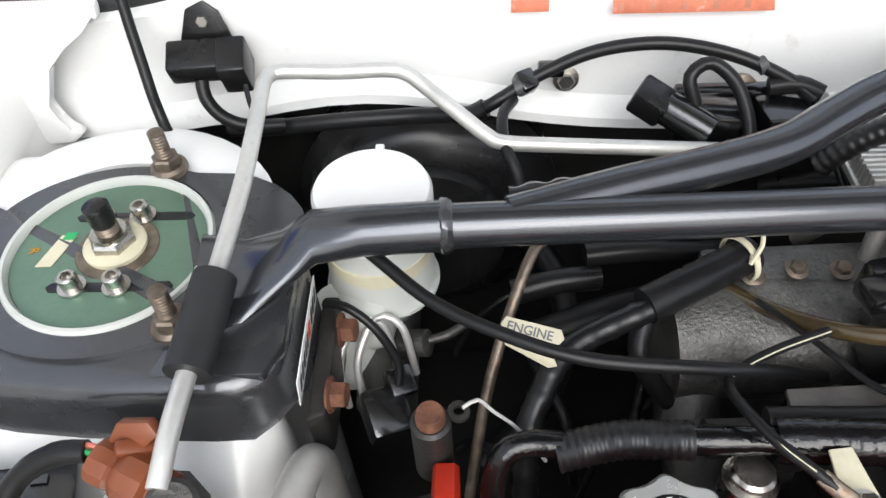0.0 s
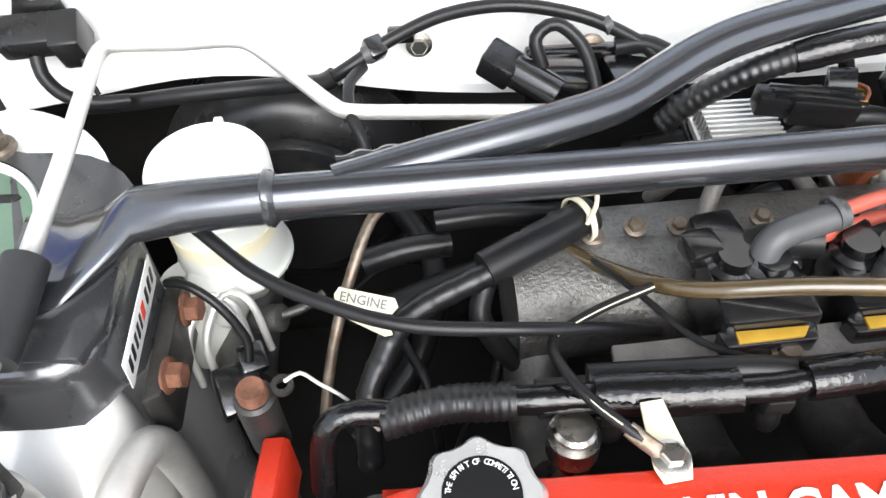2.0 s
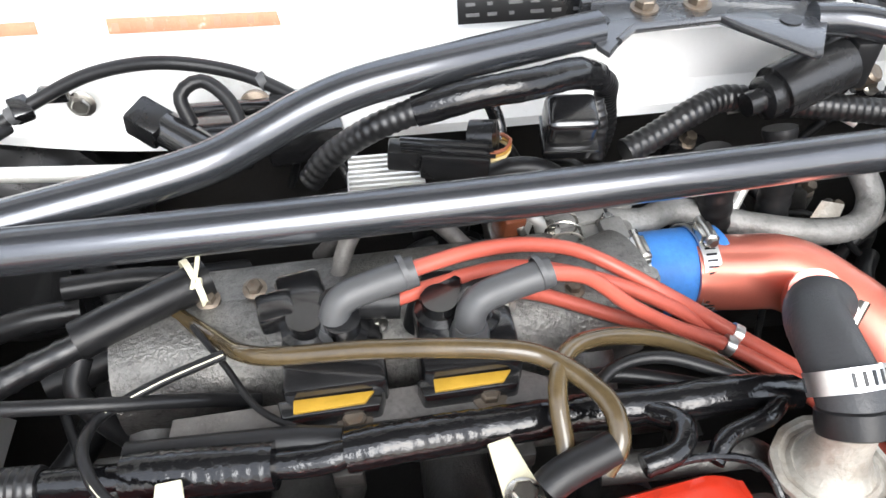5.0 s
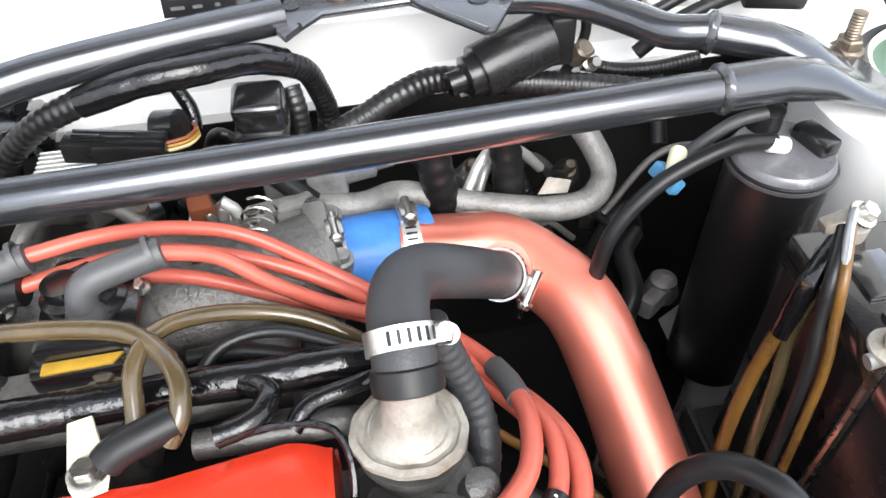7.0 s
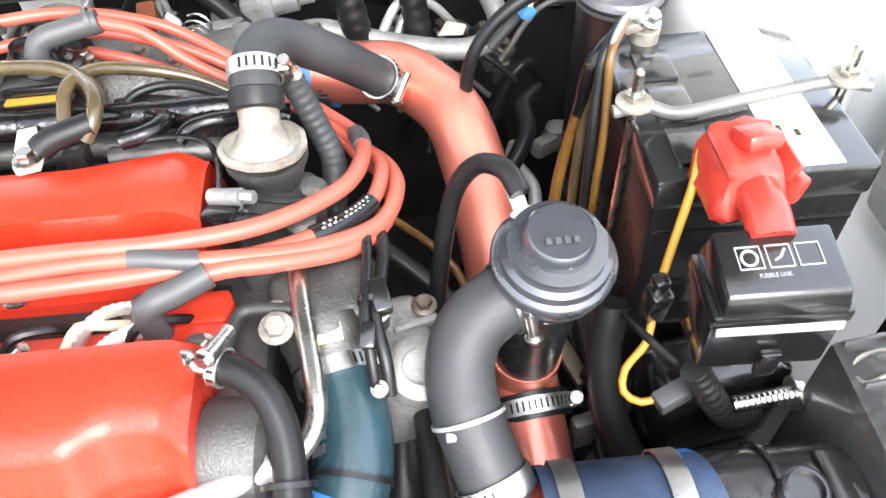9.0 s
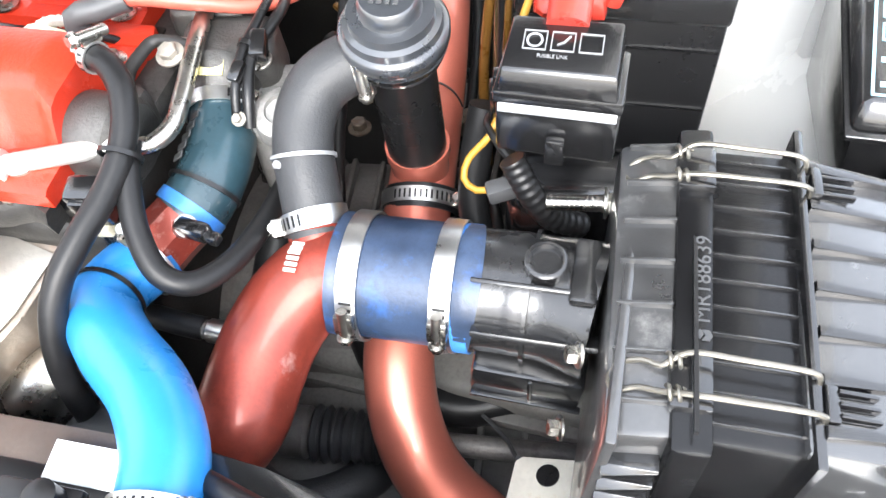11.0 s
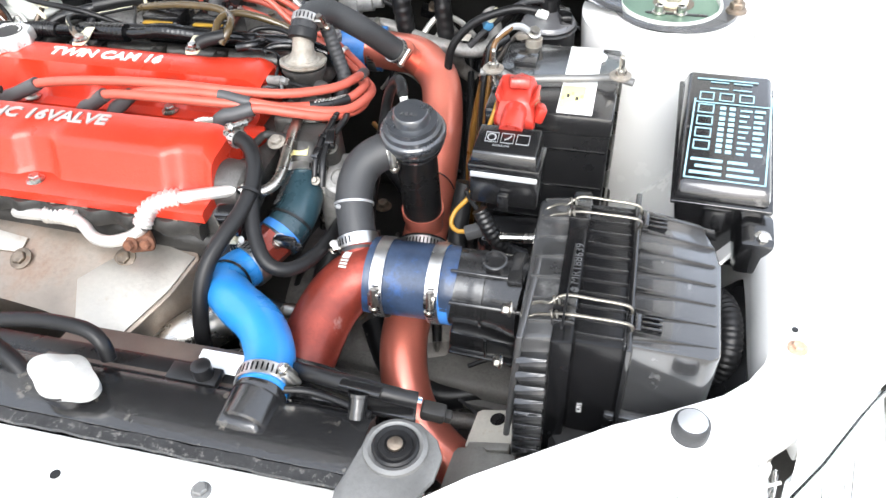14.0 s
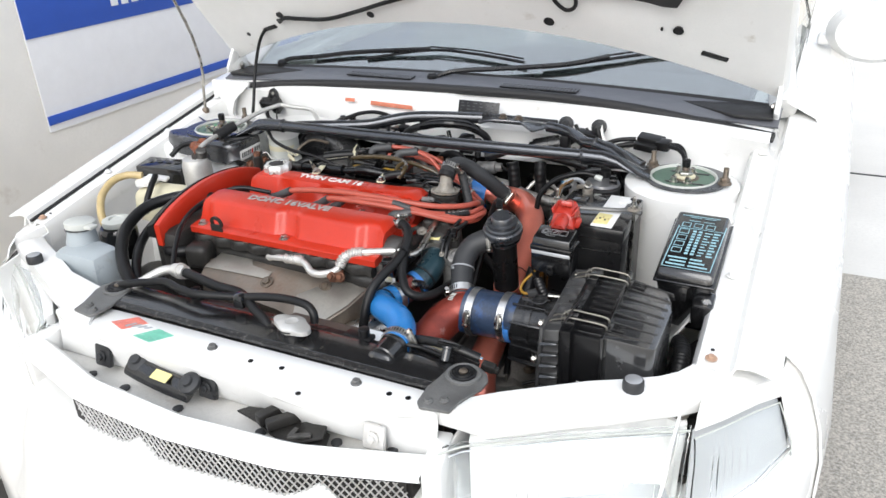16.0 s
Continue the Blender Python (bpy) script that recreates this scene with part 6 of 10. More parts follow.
part("spout", lathe([(0.0205, 0), (0.0170, 0.004), (0.0145, 0.009), (0.0130, 0.015), (0.0128, 0.034), (0.0133, 0.038)], (0.1505, 0.532, 0.8335), (0.05, 0.22, 1), 28), NECK, wn_, "rust-stained spout")
part("housing", join(box(0.160, 0.480, 0.782, 0.060, 0.040, 0.030, (0, 0, 8), bev=0.008, segs=3), box(0.148, 0.500, 0.806, 0.050, 0.022, 0.014, (0, -8, -20), bev=0.004), lathe([(0.010, 0), (0.010, 0.014), (0.007, 0.016)], (0.172, 0.486, 0.796), (0, -0.2, 1), 16)), CAST, wn_)
part("temperature_sender", join(tube([(0.118, 0.4985, 0.822), (0.129, 0.494, 0.825), (0.139, 0.490, 0.828)], 0.0055, 16, smooth=False), tube([(0.139, 0.490, 0.828), (0.147, 0.487, 0.829)], 0.0042, 6, smooth=False)), CAST_LIGHT, wn_, "bright cylindrical sender")
part("sender_lead", tube([(0.150, 0.486, 0.829), (0.165, 0.483, 0.828), (0.180, 0.487, 0.822), (0.186, 0.497, 0.812), (0.180, 0.503, 0.806)], 0.0024, 8), RUBBER, wn_)
for p in ((0.18, 0.50, 0.812), (0.132, 0.492, 0.812), (0.185, 0.468, 0.798)):
    part("neck_bolt", hexbolt(p, (0, 0, 1), 0.0055, 0.006), STEEL, wn_)
part("sensor_plug", join(box(0.122, 0.486, 0.8165, 0.026, 0.012, 0.010, (0, -8, -20), bev=0.002), box(0.142, 0.478, 0.817, 0.02, 0.010, 0.010, (0, -8, -20), bev=0.002)), BLACK, wn_)
solo("water_hose", loom([(0.168, 0.573, 0.858), (0.1735, 0.5715, 0.842), (0.1815, 0.567, 0.818), (0.1895, 0.558, 0.797), (0.190, 0.540, 0.785), (0.185, 0.525, 0.76)], 0.0088, 0.0065, 16), RUBBER_GREY, "ribbed black hose beside the water neck", "hose")
solo("earth_wire", tube([(0.06, 0.537, 0.838), (0.09, 0.541, 0.838), (0.115, 0.535, 0.836), (0.122, 0.515, 0.826), (0.116, 0.492, 0.806)], 0.0022, 8), TAPE, "thin black wire round the cam cover corner", "wire")

# blow-off valve
bov = thing("blow_off_valve", "black plastic blow-off valve with stepped dome", "valve", (0.318, 0.44, 0.69))
BV = Vector((0.03, -0.20, 1)).normalized()
B0 = Vector((0.3185, 0.421, 0.826))
part("dome", lathe([(0.030, -0.016), (0.034, -0.012), (0.036, -0.006), (0.0362, 0.0), (0.035, 0.002), (0.0325, 0.003), (0.0315, 0.008), (0.028, 0.0095), (0.0275, 0.0155), (0.0205, 0.0165), (0.0190, 0.0260), (0.0175, 0.0275), (0.002, 0.0275)], B0, BV, 56), DOME, bov)
part("body", lathe([(0.026, -0.03), (0.030, -0.025), (0.0305, -0.016), (0.034, -0.014)], B0, BV, 48), DOME, bov)
part("lower_tube", tube([B0 - BV * 0.02, (0.317, 0.432, 0.775), (0.3155, 0.442, 0.73), (0.3145, 0.449, 0.692)], 0.0235, 30, 0.01), LABEL_BLACK, bov, "black hose down to the red pipe")
part("side_port", lathe([(0.017, 0), (0.017, 0.03), (0.018, 0.031), (0.018, 0.036)], (0.309, 0.424, 0.800), (-0.8, -0.35, -0.1), 26), RUBBER, bov)
part("clamp_ring", ring(B0 - BV * 0.017, BV, 0.0308, 0.006), BLACK, bov)
part("nipple", lathe([(0.007, -0.01), (0.007, 0.004), (0.0045, 0.005), (0.0045, 0.020)], B0 + Vector((-0.014, 0.022, 0.012)), (-0.3, 0.7, 0.7), 18), MILK, bov)
for i in range(4):
    part("bar", box(*(B0 + BV * 0.0278 + Vector((-0.009 + 0.005 * i, 0.006, 0.0))), 0.003, 0.005, 0.0008, (11, 0, 0), bev=0), BOOT, bov)
    part("bar", box(*(B0 + BV * 0.0278 + Vector((-0.008 + 0.005 * i, -0.007, 0.0))), 0.003, 0.004, 0.0008, (11, 0, 0), bev=0), BOOT, bov)
bh = thing("recirculation_hose", "grey-black recirculation hose with a cable tie", "hose", (0.272, 0.34, 0.72))
part("hose", tube([(0.300, 0.419, 0.799), (0.284, 0.413, 0.797), (0.268, 0.402, 0.789), (0.261, 0.386, 0.777), (0.262, 0.367, 0.763), (0.268, 0.350, 0.749), (0.2745, 0.334, 0.735), (0.279, 0.324, 0.727)], 0.0205, 26, 0.004), RUBBER_GREY, bh)
hose_clamp(bh, (0.2755, 0.3315, 0.7335), (0.35, -0.75, -0.55), 0.0209, (-1, -0.1, 0.2), 0.013)
hose_clamp(bh, (0.294, 0.4175, 0.7985), (0.85, 0.3, 0.1), 0.0209, (0.3, -1, 0.2), 0.009)
part("cable_tie", join(ring((0.2632, 0.363, 0.760), (0.2, -0.75, -0.6), 0.0209, 0.0025), box(0.252, 0.347, 0.768, 0.006, 0.005, 0.004, bev=0.001)), LABEL_GREY, bh, "pale cable tie")
solo("vacuum_hose", tube([(0.302, 0.446, 0.853), (0.296, 0.461, 0.858), (0.283, 0.480, 0.847), (0.270, 0.489, 0.820), (0.261, 0.485, 0.780), (0.254, 0.470, 0.735), (0.25, 0.45, 0.70), (0.25, 0.43, 0.67)], 0.0062, 14), RUBBER,
     "black vacuum hose arching off the blow-off valve", "hose")

# intake tract
mar = thing("turbo_inlet_pipe", "worn maroon turbo inlet pipe", "intake pipe", (0.22, 0.26, 0.58))
part("pipe", tube([(0.33, 0.307, 0.713), (0.302, 0.307, 0.7135), (0.281, 0.300, 0.709), (0.2665, 0.283, 0.701), (0.2575, 0.262, 0.692), (0.2525, 0.238, 0.682), (0.2495, 0.214, 0.673), (0.240, 0.198, 0.665), (0.222, 0.190, 0.657), (0.200, 0.188, 0.650), (0.185, 0.188, 0.646)], 0.0318, 40, 0.006), MAROON, mar)
part("stub", lathe([(0.021, -0.03), (0.0205, 0.012), (0.0215, 0.013), (0.0215, 0.02)], (0.281, 0.318, 0.722), (-0.25, 0.7, 0.55), 28), MAROON, mar)
part("breather_stub", lathe([(0.0085, 0), (0.0085, 0.022), (0.0068, 0.024), (0.0068, 0.034)], (0.230, 0.266, 0.680), (-0.95, 0.03, 0.0), 18), STEEL, mar, "brass hose barb")
part("breather_hose", tube([(0.204, 0.267, 0.680), (0.186, 0.268, 0.681), (0.165, 0.270, 0.682), (0.13, 0.275, 0.675)], 0.0085, 14), RUBBER, mar)
part("inlet_hose", tube([(0.206, 0.188, 0.652), (0.180, 0.188, 0.645), (0.150, 0.190, 0.630), (0.130, 0.20, 0.60)], 0.0355, 28), RUBBER_GREY, mar, "grey-black rubber hose on the pipe end")
hose_clamp(mar, (0.196, 0.188, 0.6495), (1, 0, 0.2), 0.0360, (0.1, 0.6, 0.8), 0.011)
for i in range(6):
    part("bar", box(0.2735, 0.286 + 0.004 * i, 0.7425 - 0.0009 * abs(i - 3), 0.008, 0.0026, 0.0008, bev=0), MILK, mar)
sc = thing("silicone_coupler", "sooty blue silicone coupler before the airbox", "hose coupler", (0.345, 0.306, 0.68), "silicone couplers")
part("sleeve", tube([(0.298, 0.307, 0.713), (0.303, 0.307, 0.713), (0.34, 0.307, 0.714), (0.382, 0.306, 0.716), (0.388, 0.306, 0.716)], 0.0405, 44, 0.003, swell=lambda s: 1.0 + (0.018 if (s < 0.006 or s > 0.084) else 0) - 0.05 * max(0, 1 - abs(s - 0.045) / 0.05) * 0.0), SILICONE_DARK, sc)
for x, w in ((0.384, 0.010),):
    part("blue_rim", ring((x, 0.3065, 0.7145), (1, 0, 0.02), 0.0407, w, 0.0012), SILICONE, sc, "clean blue rim")
hose_clamp(sc, (0.314, 0.307, 0.713), (1, 0, 0.02), 0.0415, (0, -1, 0.25), 0.013)
hose_clamp(sc, (0.373, 0.3063, 0.7155), (1, 0, 0.02), 0.0415, (0, -1, 0.35), 0.013)

# airbox
ab = thing("airbox", "black plastic air filter box with wire clips", "airbox", (0.555, 0.285, 0.58))
part("inlet_tube", tube([(0.385, 0.306, 0.716), (0.41, 0.306, 0.717), (0.44, 0.304, 0.718), (0.466, 0.300, 0.718)], 0.0395, 40, 0.004, swell=lambda s: 1.0 + (0.035 if s < 0.006 else 0) + (0.012 if (0.03 < s < 0.034) else 0) + 0.10 * max(0, (s - 0.05) / 0.03)), INLET, ab)
part("inlet_plug", lathe([(0.0125, 0), (0.0125, 0.009), (0.011, 0.010), (0.0095, 0.010), (0.009, 0.006), (0.001, 0.006)], (0.432, 0.300, 0.758), (0, -0.15, 1), 28), INLET, ab)
part("inlet_rib", join(box(0.425, 0.285, 0.757, 0.07, 0.003, 0.006, (25, 0, 0), bev=0.001), box(0.43, 0.268, 0.732, 0.075, 0.016, 0.004, (-30, 0, 0), bev=0.001), ring((0.424, 0.305, 0.7175), (1, -0.03, 0), 0.0408, 0.0025, 0.0018), box(0.455, 0.300, 0.757, 0.016, 0.046, 0.008, (0, 3, 0), bev=0.003)), INLET, ab)
part("resonator", box(0.427, 0.287, 0.677, 0.072, 0.055, 0.030, (0, 4, 0), bev=0.004), BLACK, ab)
part("resonator_rib", join(box(0.430, 0.2588, 0.677, 0.003, 0.004, 0.030, bev=0.001), box(0.427, 0.2585, 0.6635, 0.072, 0.005, 0.003, (0, 4, 0), bev=0.001)), BLACK, ab)
part("flange", slab([(0, 0), (0.185, 0), (0.185, 0.15), (0, 0.15)], 0, 0.006, frame_on((0.462, 0.185, 0.64), (0.03, 1, 0), (0.06, 0, 1)), bev=0.002), CLEAN_SIDE, ab)
for p in ((0.457, 0.246, 0.757), (0.452, 0.228, 0.70)):
    part("flange_bolt", hexbolt(p, (-1, -0.2, 0.2), 0.0055, 0.008, 1.4), STEEL, ab)


def prism(quads, bev=0.004):
    """A six-sided solid over its four lower and four upper corners."""
    bm = bmesh.new()
    v = [bm.verts.new(p) for p in quads]
    for f in ((3, 2, 1, 0), (4, 5, 6, 7), (0, 1, 5, 4), (1, 2, 6, 5), (2, 3, 7, 6), (3, 0, 4, 7)):
        bm.faces.new([v[i] for i in f])
    if bev:
        bmesh.ops.bevel(bm, geom=bm.edges[:], offset=bev, segments=2, profile=0.5, affect="EDGES")
    return bm


lower = part("clean_side", prism([(0.470, 0.188, 0.60), (0.512, 0.190, 0.60), (0.508, 0.374, 0.60), (0.466, 0.372, 0.60), (0.470, 0.192, 0.781), (0.512, 0.194, 0.788), (0.508, 0.372, 0.800), (0.466, 0.370, 0.793)]), CLEAN_SIDE, ab)
seam = part("seam_band", prism([(0.500, 0.184, 0.60), (0.519, 0.184, 0.60), (0.517, 0.378, 0.60), (0.498, 0.378, 0.60), (0.500, 0.186, 0.789), (0.519, 0.186, 0.791), (0.517, 0.378, 0.805), (0.498, 0.378, 0.803)], 0.003), FILTER, ab)
part("seam_groove", box(0.5085, 0.282, 0.7985, 0.002, 0.186, 0.003, (-4, 0, 0), bev=0), LABEL_BLACK, seam)
mid = part("filter_side", prism([(0.514, 0.192, 0.60), (0.566, 0.192, 0.60), (0.563, 0.372, 0.60), (0.514, 0.372, 0.60), (0.516, 0.196, 0.782), (0.566, 0.196, 0.782), (0.563, 0.370, 0.796), (0.514, 0.370, 0.796)]), FILTER, ab)
snout = part("intake_side", boxy([(0.560, 0.196), (0.632, 0.196), (0.6405, 0.204), (0.643, 0.312), (0.636, 0.335), (0.625, 0.366), (0.560, 0.372)], 0.60, [0.788, 0.7855, 0.7835, 0.7860, 0.7865, 0.789, 0.797]), SNOUT, ab)
part("edge_flange", prism([(0.5625, 0.186, 0.60), (0.5675, 0.186, 0.60), (0.5645, 0.380, 0.60), (0.5595, 0.380, 0.60), (0.5625, 0.188, 0.790), (0.5675, 0.188, 0.790), (0.5645, 0.382, 0.806), (0.5595, 0.382, 0.806)], 0.0015), BLACK, ab)
for i in range(11):
    y = 0.205 + 0.0155 * i
    part("rib", box(0.540, y, 0.7835 + (y - 0.2) * 0.078, 0.046, 0.0011, 0.003, (0, 0, -1), bev=0.0002), BLACK_DUSTY, mid)
for i in range(7):
    y = 0.207 + 0.0255 * i
    z0, z1 = 0.7885 + (y - 0.2) * 0.052, 0.7850 + (y - 0.2) * 0.03
    e = 0.0012 * (i - 3)
    part("fin", prism([(0.567, y - 0.0048, z0 - 0.012), (0.640, y - 0.0010 - e, z1 - 0.012), (0.640, y + 0.0006 - e, z1 - 0.012), (0.567, y + 0.0030, z0 - 0.012),
                       (0.567, y - 0.0042, z0 + 0.0045), (0.636, y - 0.0006 - e, z1 + 0.0005), (0.636, y + 0.0006 - e, z1 + 0.0005), (0.567, y + 0.0020, z0 + 0.0045)], 0.0005), BLACK, snout)
part("side_step", join(box(0.596, 0.1945, 0.690, 0.085, 0.010, 0.009, (0, 2, 0), bev=0.003), box(0.596, 0.1945, 0.665, 0.085, 0.012, 0.010, (0, 2, 0), bev=0.003)), SNOUT, snout)
for yc in (0.220, 0.347):
    for k in range(3):
        part("hook_bar", box(0.582, yc - 0.006 + 0.006 * k, 0.7905 + (yc - 0.2) * 0.05, 0.018, 0.0024, 0.005, (0, 4, 0), bev=0.0008), BLACK, snout)
for i in range(8):
    z = 0.62 + 0.020 * i
    part("web", prism([(0.472, 0.180, z), (0.499, 0.184, z + 0.004), (0.499, 0.195, z + 0.004), (0.472, 0.195, z), (0.472, 0.186, z + 0.003), (0.499, 0.184, z + 0.007), (0.499, 0.195, z + 0.007), (0.472, 0.195, z + 0.003)], 0.0005), BLACK_DUSTY, lower)
for i in range(7):
    y = 0.21 + 0.026 * i
    part("web", box(0.486, y, 0.782 + (y - 0.2) * 0.07, 0.028, 0.002, 0.012, (0, -9, 0), bev=0.0006), CLEAN_SIDE, lower)
part("part_number", letters("MR188639", 0.0112, frame_on((0.5162, 0.252, 0.7952), (0.0, 1, 0.075), (-1, 0, -0.02)), 0.0008, 0.0, 1.05), BOOT, seam, "moulded grey part number")
part("maker_mark", join(*[slab([(0, 0.003), (0.0018, 0), (0, -0.003), (-0.0018, 0)], 0, 0.0008, frame_on((0.5125 + dx, 0.2455 + dy, 0.7950), (1, 0, 0), (0, 1, 0)) @ pose(0, 0, 0, 0, 0, r), bev=0) for dx, dy, r in ((0.0025, 0.001, 60), (0.0025, -0.002, 120), (-0.001, 0, 0))]), BOOT, seam)
part("code", letters("K7FS", 0.0065, frame_on((0.5335, 0.1920, 0.690), (0, 0.03, 1), (-1, 0, 0)), 0.0006), LABEL_WHITE, mid)


def wire_clip(y):
    z = 0.7985 + (y - 0.28) * 0.075
    clip = part("wire_clip", tube([(0.566, y + 0.009, z - 0.004), (0.561, y + 0.010, z + 0.006), (0.53, y + 0.0105, z + 0.008), (0.508, y + 0.011, z + 0.008), (0.500, y + 0.009, z + 0.004), (0.494, y + 0.006, z + 0.000),
                                  (0.486, y + 0.010, z - 0.004), (0.476, y + 0.010, z - 0.010), (0.471, y + 0.003, z - 0.013), (0.474, y - 0.005, z - 0.011), (0.484, y - 0.004, z - 0.006), (0.494, y - 0.007, z - 0.001),
                                  (0.506, y - 0.010, z + 0.006), (0.53, y - 0.0105, z + 0.007), (0.562, y - 0.010, z + 0.005), (0.567, y - 0.009, z - 0.004)], 0.0015, 8, 0.003), WIRE_STEEL, ab, "bent steel wire clip")
    part("hook", box(0.570, y, z - 0.004, 0.006, 0.020, 0.008, (0, 8, 0), bev=0.001), BLACK, clip)
    for s in (-1, 1):
        part("coil", tube([(0.4965 + 0.0006 * i, y + s * 0.0085 + 0.0034 * math.cos(i * 0.9), z + 0.002 + 0.0034 * math.sin(i * 0.9)) for i in range(15)], 0.0012, 6, 0.002), WIRE_STEEL, clip)
    part("plate", box(0.508, y, z - 0.002, 0.020, 0.030, 0.008, (0, 0, 0), bev=0.0015), BLACK, clip)


wire_clip(0.347)
wire_clip(0.220)
solo("intake_duct", loom([(0.652, 0.345, 0.712), (0.660, 0.330, 0.715), (0.665, 0.305, 0.712), (0.665, 0.280, 0.690), (0.660, 0.262, 0.62)], 0.0125, 0.0055, 20), RUBBER, "ribbed black intake duct beside the airbox", "duct")
bk = thing("airbox_bracket", "pale stained steel bracket before the airbox", "bracket", (0.44, 0.22, 0.57))
BKM = frame_on((0.4195, 0.203, 0.5775), (1, 0.0, 0.25), (0, 1, -0.10))
part("plate", join(slab([(0.0, 0.0), (0.05, 0.0), (0.05, 0.052), (0.008, 0.052), (0.003, 0.048)], 0, 0.003, BKM, bev=0.001)), CREAM_STEEL, bk)
part("hole", lathe([(0.0085, 0), (0.0085, 0.0012)], BKM @ Vector((0.029, 0.038, 0.003)), (-0.25, 0.1, 1), 24), LABEL_BLACK, bk)
part("step", join(slab([(-0.008, -0.012), (-0.004, -0.006), (0.024, -0.004), (0.028, -0.012), (0.060, -0.012), (0.060, -0.09), (-0.012, -0.09)], 0.004, 0.008, BKM, bev=0.001), slab([(0.004, -0.006), (0.05, -0.006), (0.05, 0.004), (0.004, 0.004)], 0.0, 0.006, BKM, bev=0.001)), MOUNT_PALE, bk, "worn stepped base plate")
solo("thin_cable", tube([(0.318, 0.366, 0.490), (0.335, 0.353, 0.493), (0.375, 0.322, 0.504), (0.408, 0.292, 0.520), (0.420, 0.268, 0.545), (0.424, 0.258, 0.565)], 0.0019, 8), BOOT, "thin grey cable running to the pale bracket", "cable")

tray = thing("battery_tray", "black battery tray under the battery and links", "tray", (0.47, 0.50, 0.59))
part("pan", box(0.450, 0.50, 0.606, 0.17, 0.28, 0.016, bev=0.004), DARK, tray)
part("upstand", box(0.450, 0.362, 0.625, 0.16, 0.006, 0.05, bev=0.002), DARK, tray)
part("upstand", box(0.372, 0.50, 0.620, 0.006, 0.26, 0.04, bev=0.002), DARK, tray)
part("support", box(0.44, 0.42, 0.665, 0.10, 0.05, 0.09, (0, 0, 8), bev=0.012, segs=3), BLACK, tray)

# battery corner
bt = thing("battery", "black car battery with white and yellow label", "battery", (0.46, 0.54, 0.63))
part("case", box(0.4575, 0.541, 0.715, 0.135, 0.152, 0.20, bev=0.004), LABEL_BLACK, bt)
lid = part("lid", box(0.4575, 0.541, 0.822, 0.139, 0.156, 0.026, bev=0.004), BLACK_DUSTY, bt)
part("label", box(0.4850, 0.541, 0.8355, 0.038, 0.148, 0.0012, bev=0.0003), LABEL_WHITE, lid, "white battery label")
part("label_patch", box(0.4800, 0.500, 0.8365, 0.026, 0.044, 0.0010, bev=0.0002), LABEL_YELLOW, lid, "yellow lower label field")
for i in range(5):
    part("bar", box(0.470 + 0.005 * i, 0.495 + 0.005 * (i % 3), 0.8374, 0.003, 0.006, 0.0006, bev=0), LABEL_BLACK if i % 2 else AMBER_HOSE, lid)
part("indicator", lathe([(0.012, 0), (0.012, 0.002), (0.004, 0.003)], (0.498, 0.592, 0.8355), n=28), LABEL_WHITE, lid)
for i in range(3):
    part("vent_plug", box(0.417, 0.492 + 0.043 * i, 0.8365, 0.026, 0.034, 0.004, bev=0.0015), BLACK_DUSTY, lid)
for z in (0.69, 0.74, 0.79):
    part("rib", box(0.4575, 0.4645, z, 0.13, 0.002, 0.002, bev=0), BLACK, bt)
hd = thing("battery_hold_down", "steel battery hold-down bar with two wing studs", "hold-down", (0.457, 0.527, 0.837))
part("bar", tube([(0.373, 0.519, 0.846), (0.395, 0.521, 0.847), (0.415, 0.517, 0.8425), (0.457, 0.525, 0.8425), (0.495, 0.532, 0.8425), (0.520, 0.530, 0.847), (0.543, 0.524, 0.846)], 0.0043, 12, 0.005, flat=0.7), MOUNT, hd)
for x, y in ((0.387, 0.522), (0.528, 0.530)):
    part("washer", lathe([(0.012, 0), (0.012, 0.002), (0.008, 0.003)], (x, y, 0.849), n=28), NECK, hd)
    part("stud", join(stud((x, y, 0.848), (0, 0, 1), 0.0033, 0.026), lathe([(0.0065, 0.002), (0.0065, 0.008)], (x, y, 0.849), n=6)), STEEL, hd)
    part("rod", tube([(x, y, 0.847), (x, y, 0.64)], 0.003, 8, smooth=False), STEEL, hd)
fl = thing("fusible_link_box", "black fusible link box with white lid print", "fuse box", (0.425, 0.385, 0.76))
part("body", box(0.428, 0.3875, 0.802, 0.072, 0.044, 0.044, (0, 0, -2), bev=0.004), BLACK, fl)
part("skirt", box(0.428, 0.3865, 0.826, 0.074, 0.046, 0.010, (0, 0, -2), bev=0.002), BLACK, fl)
part("strip", box(0.4275, 0.3640, 0.8195, 0.068, 0.0022, 0.0065, (-14, 0, -2), bev=0.0006), LABEL_GREY, fl, "pale strip along the box front")
fll = part("lid", prism([(0.393, 0.364, 0.830), (0.461, 0.362, 0.830), (0.463, 0.408, 0.830), (0.395, 0.410, 0.830), (0.395, 0.367, 0.8455), (0.459, 0.366, 0.8455), (0.460, 0.404, 0.8535), (0.397, 0.405, 0.8535)], 0.0022), BLACK, fl)
fm = frame_on((0.404, 0.3755, 0.8474), (1, -0.01, 0), (0, 1, 0.21)) @ Matrix.Diagonal((0.80, 0.95, 1, 1))
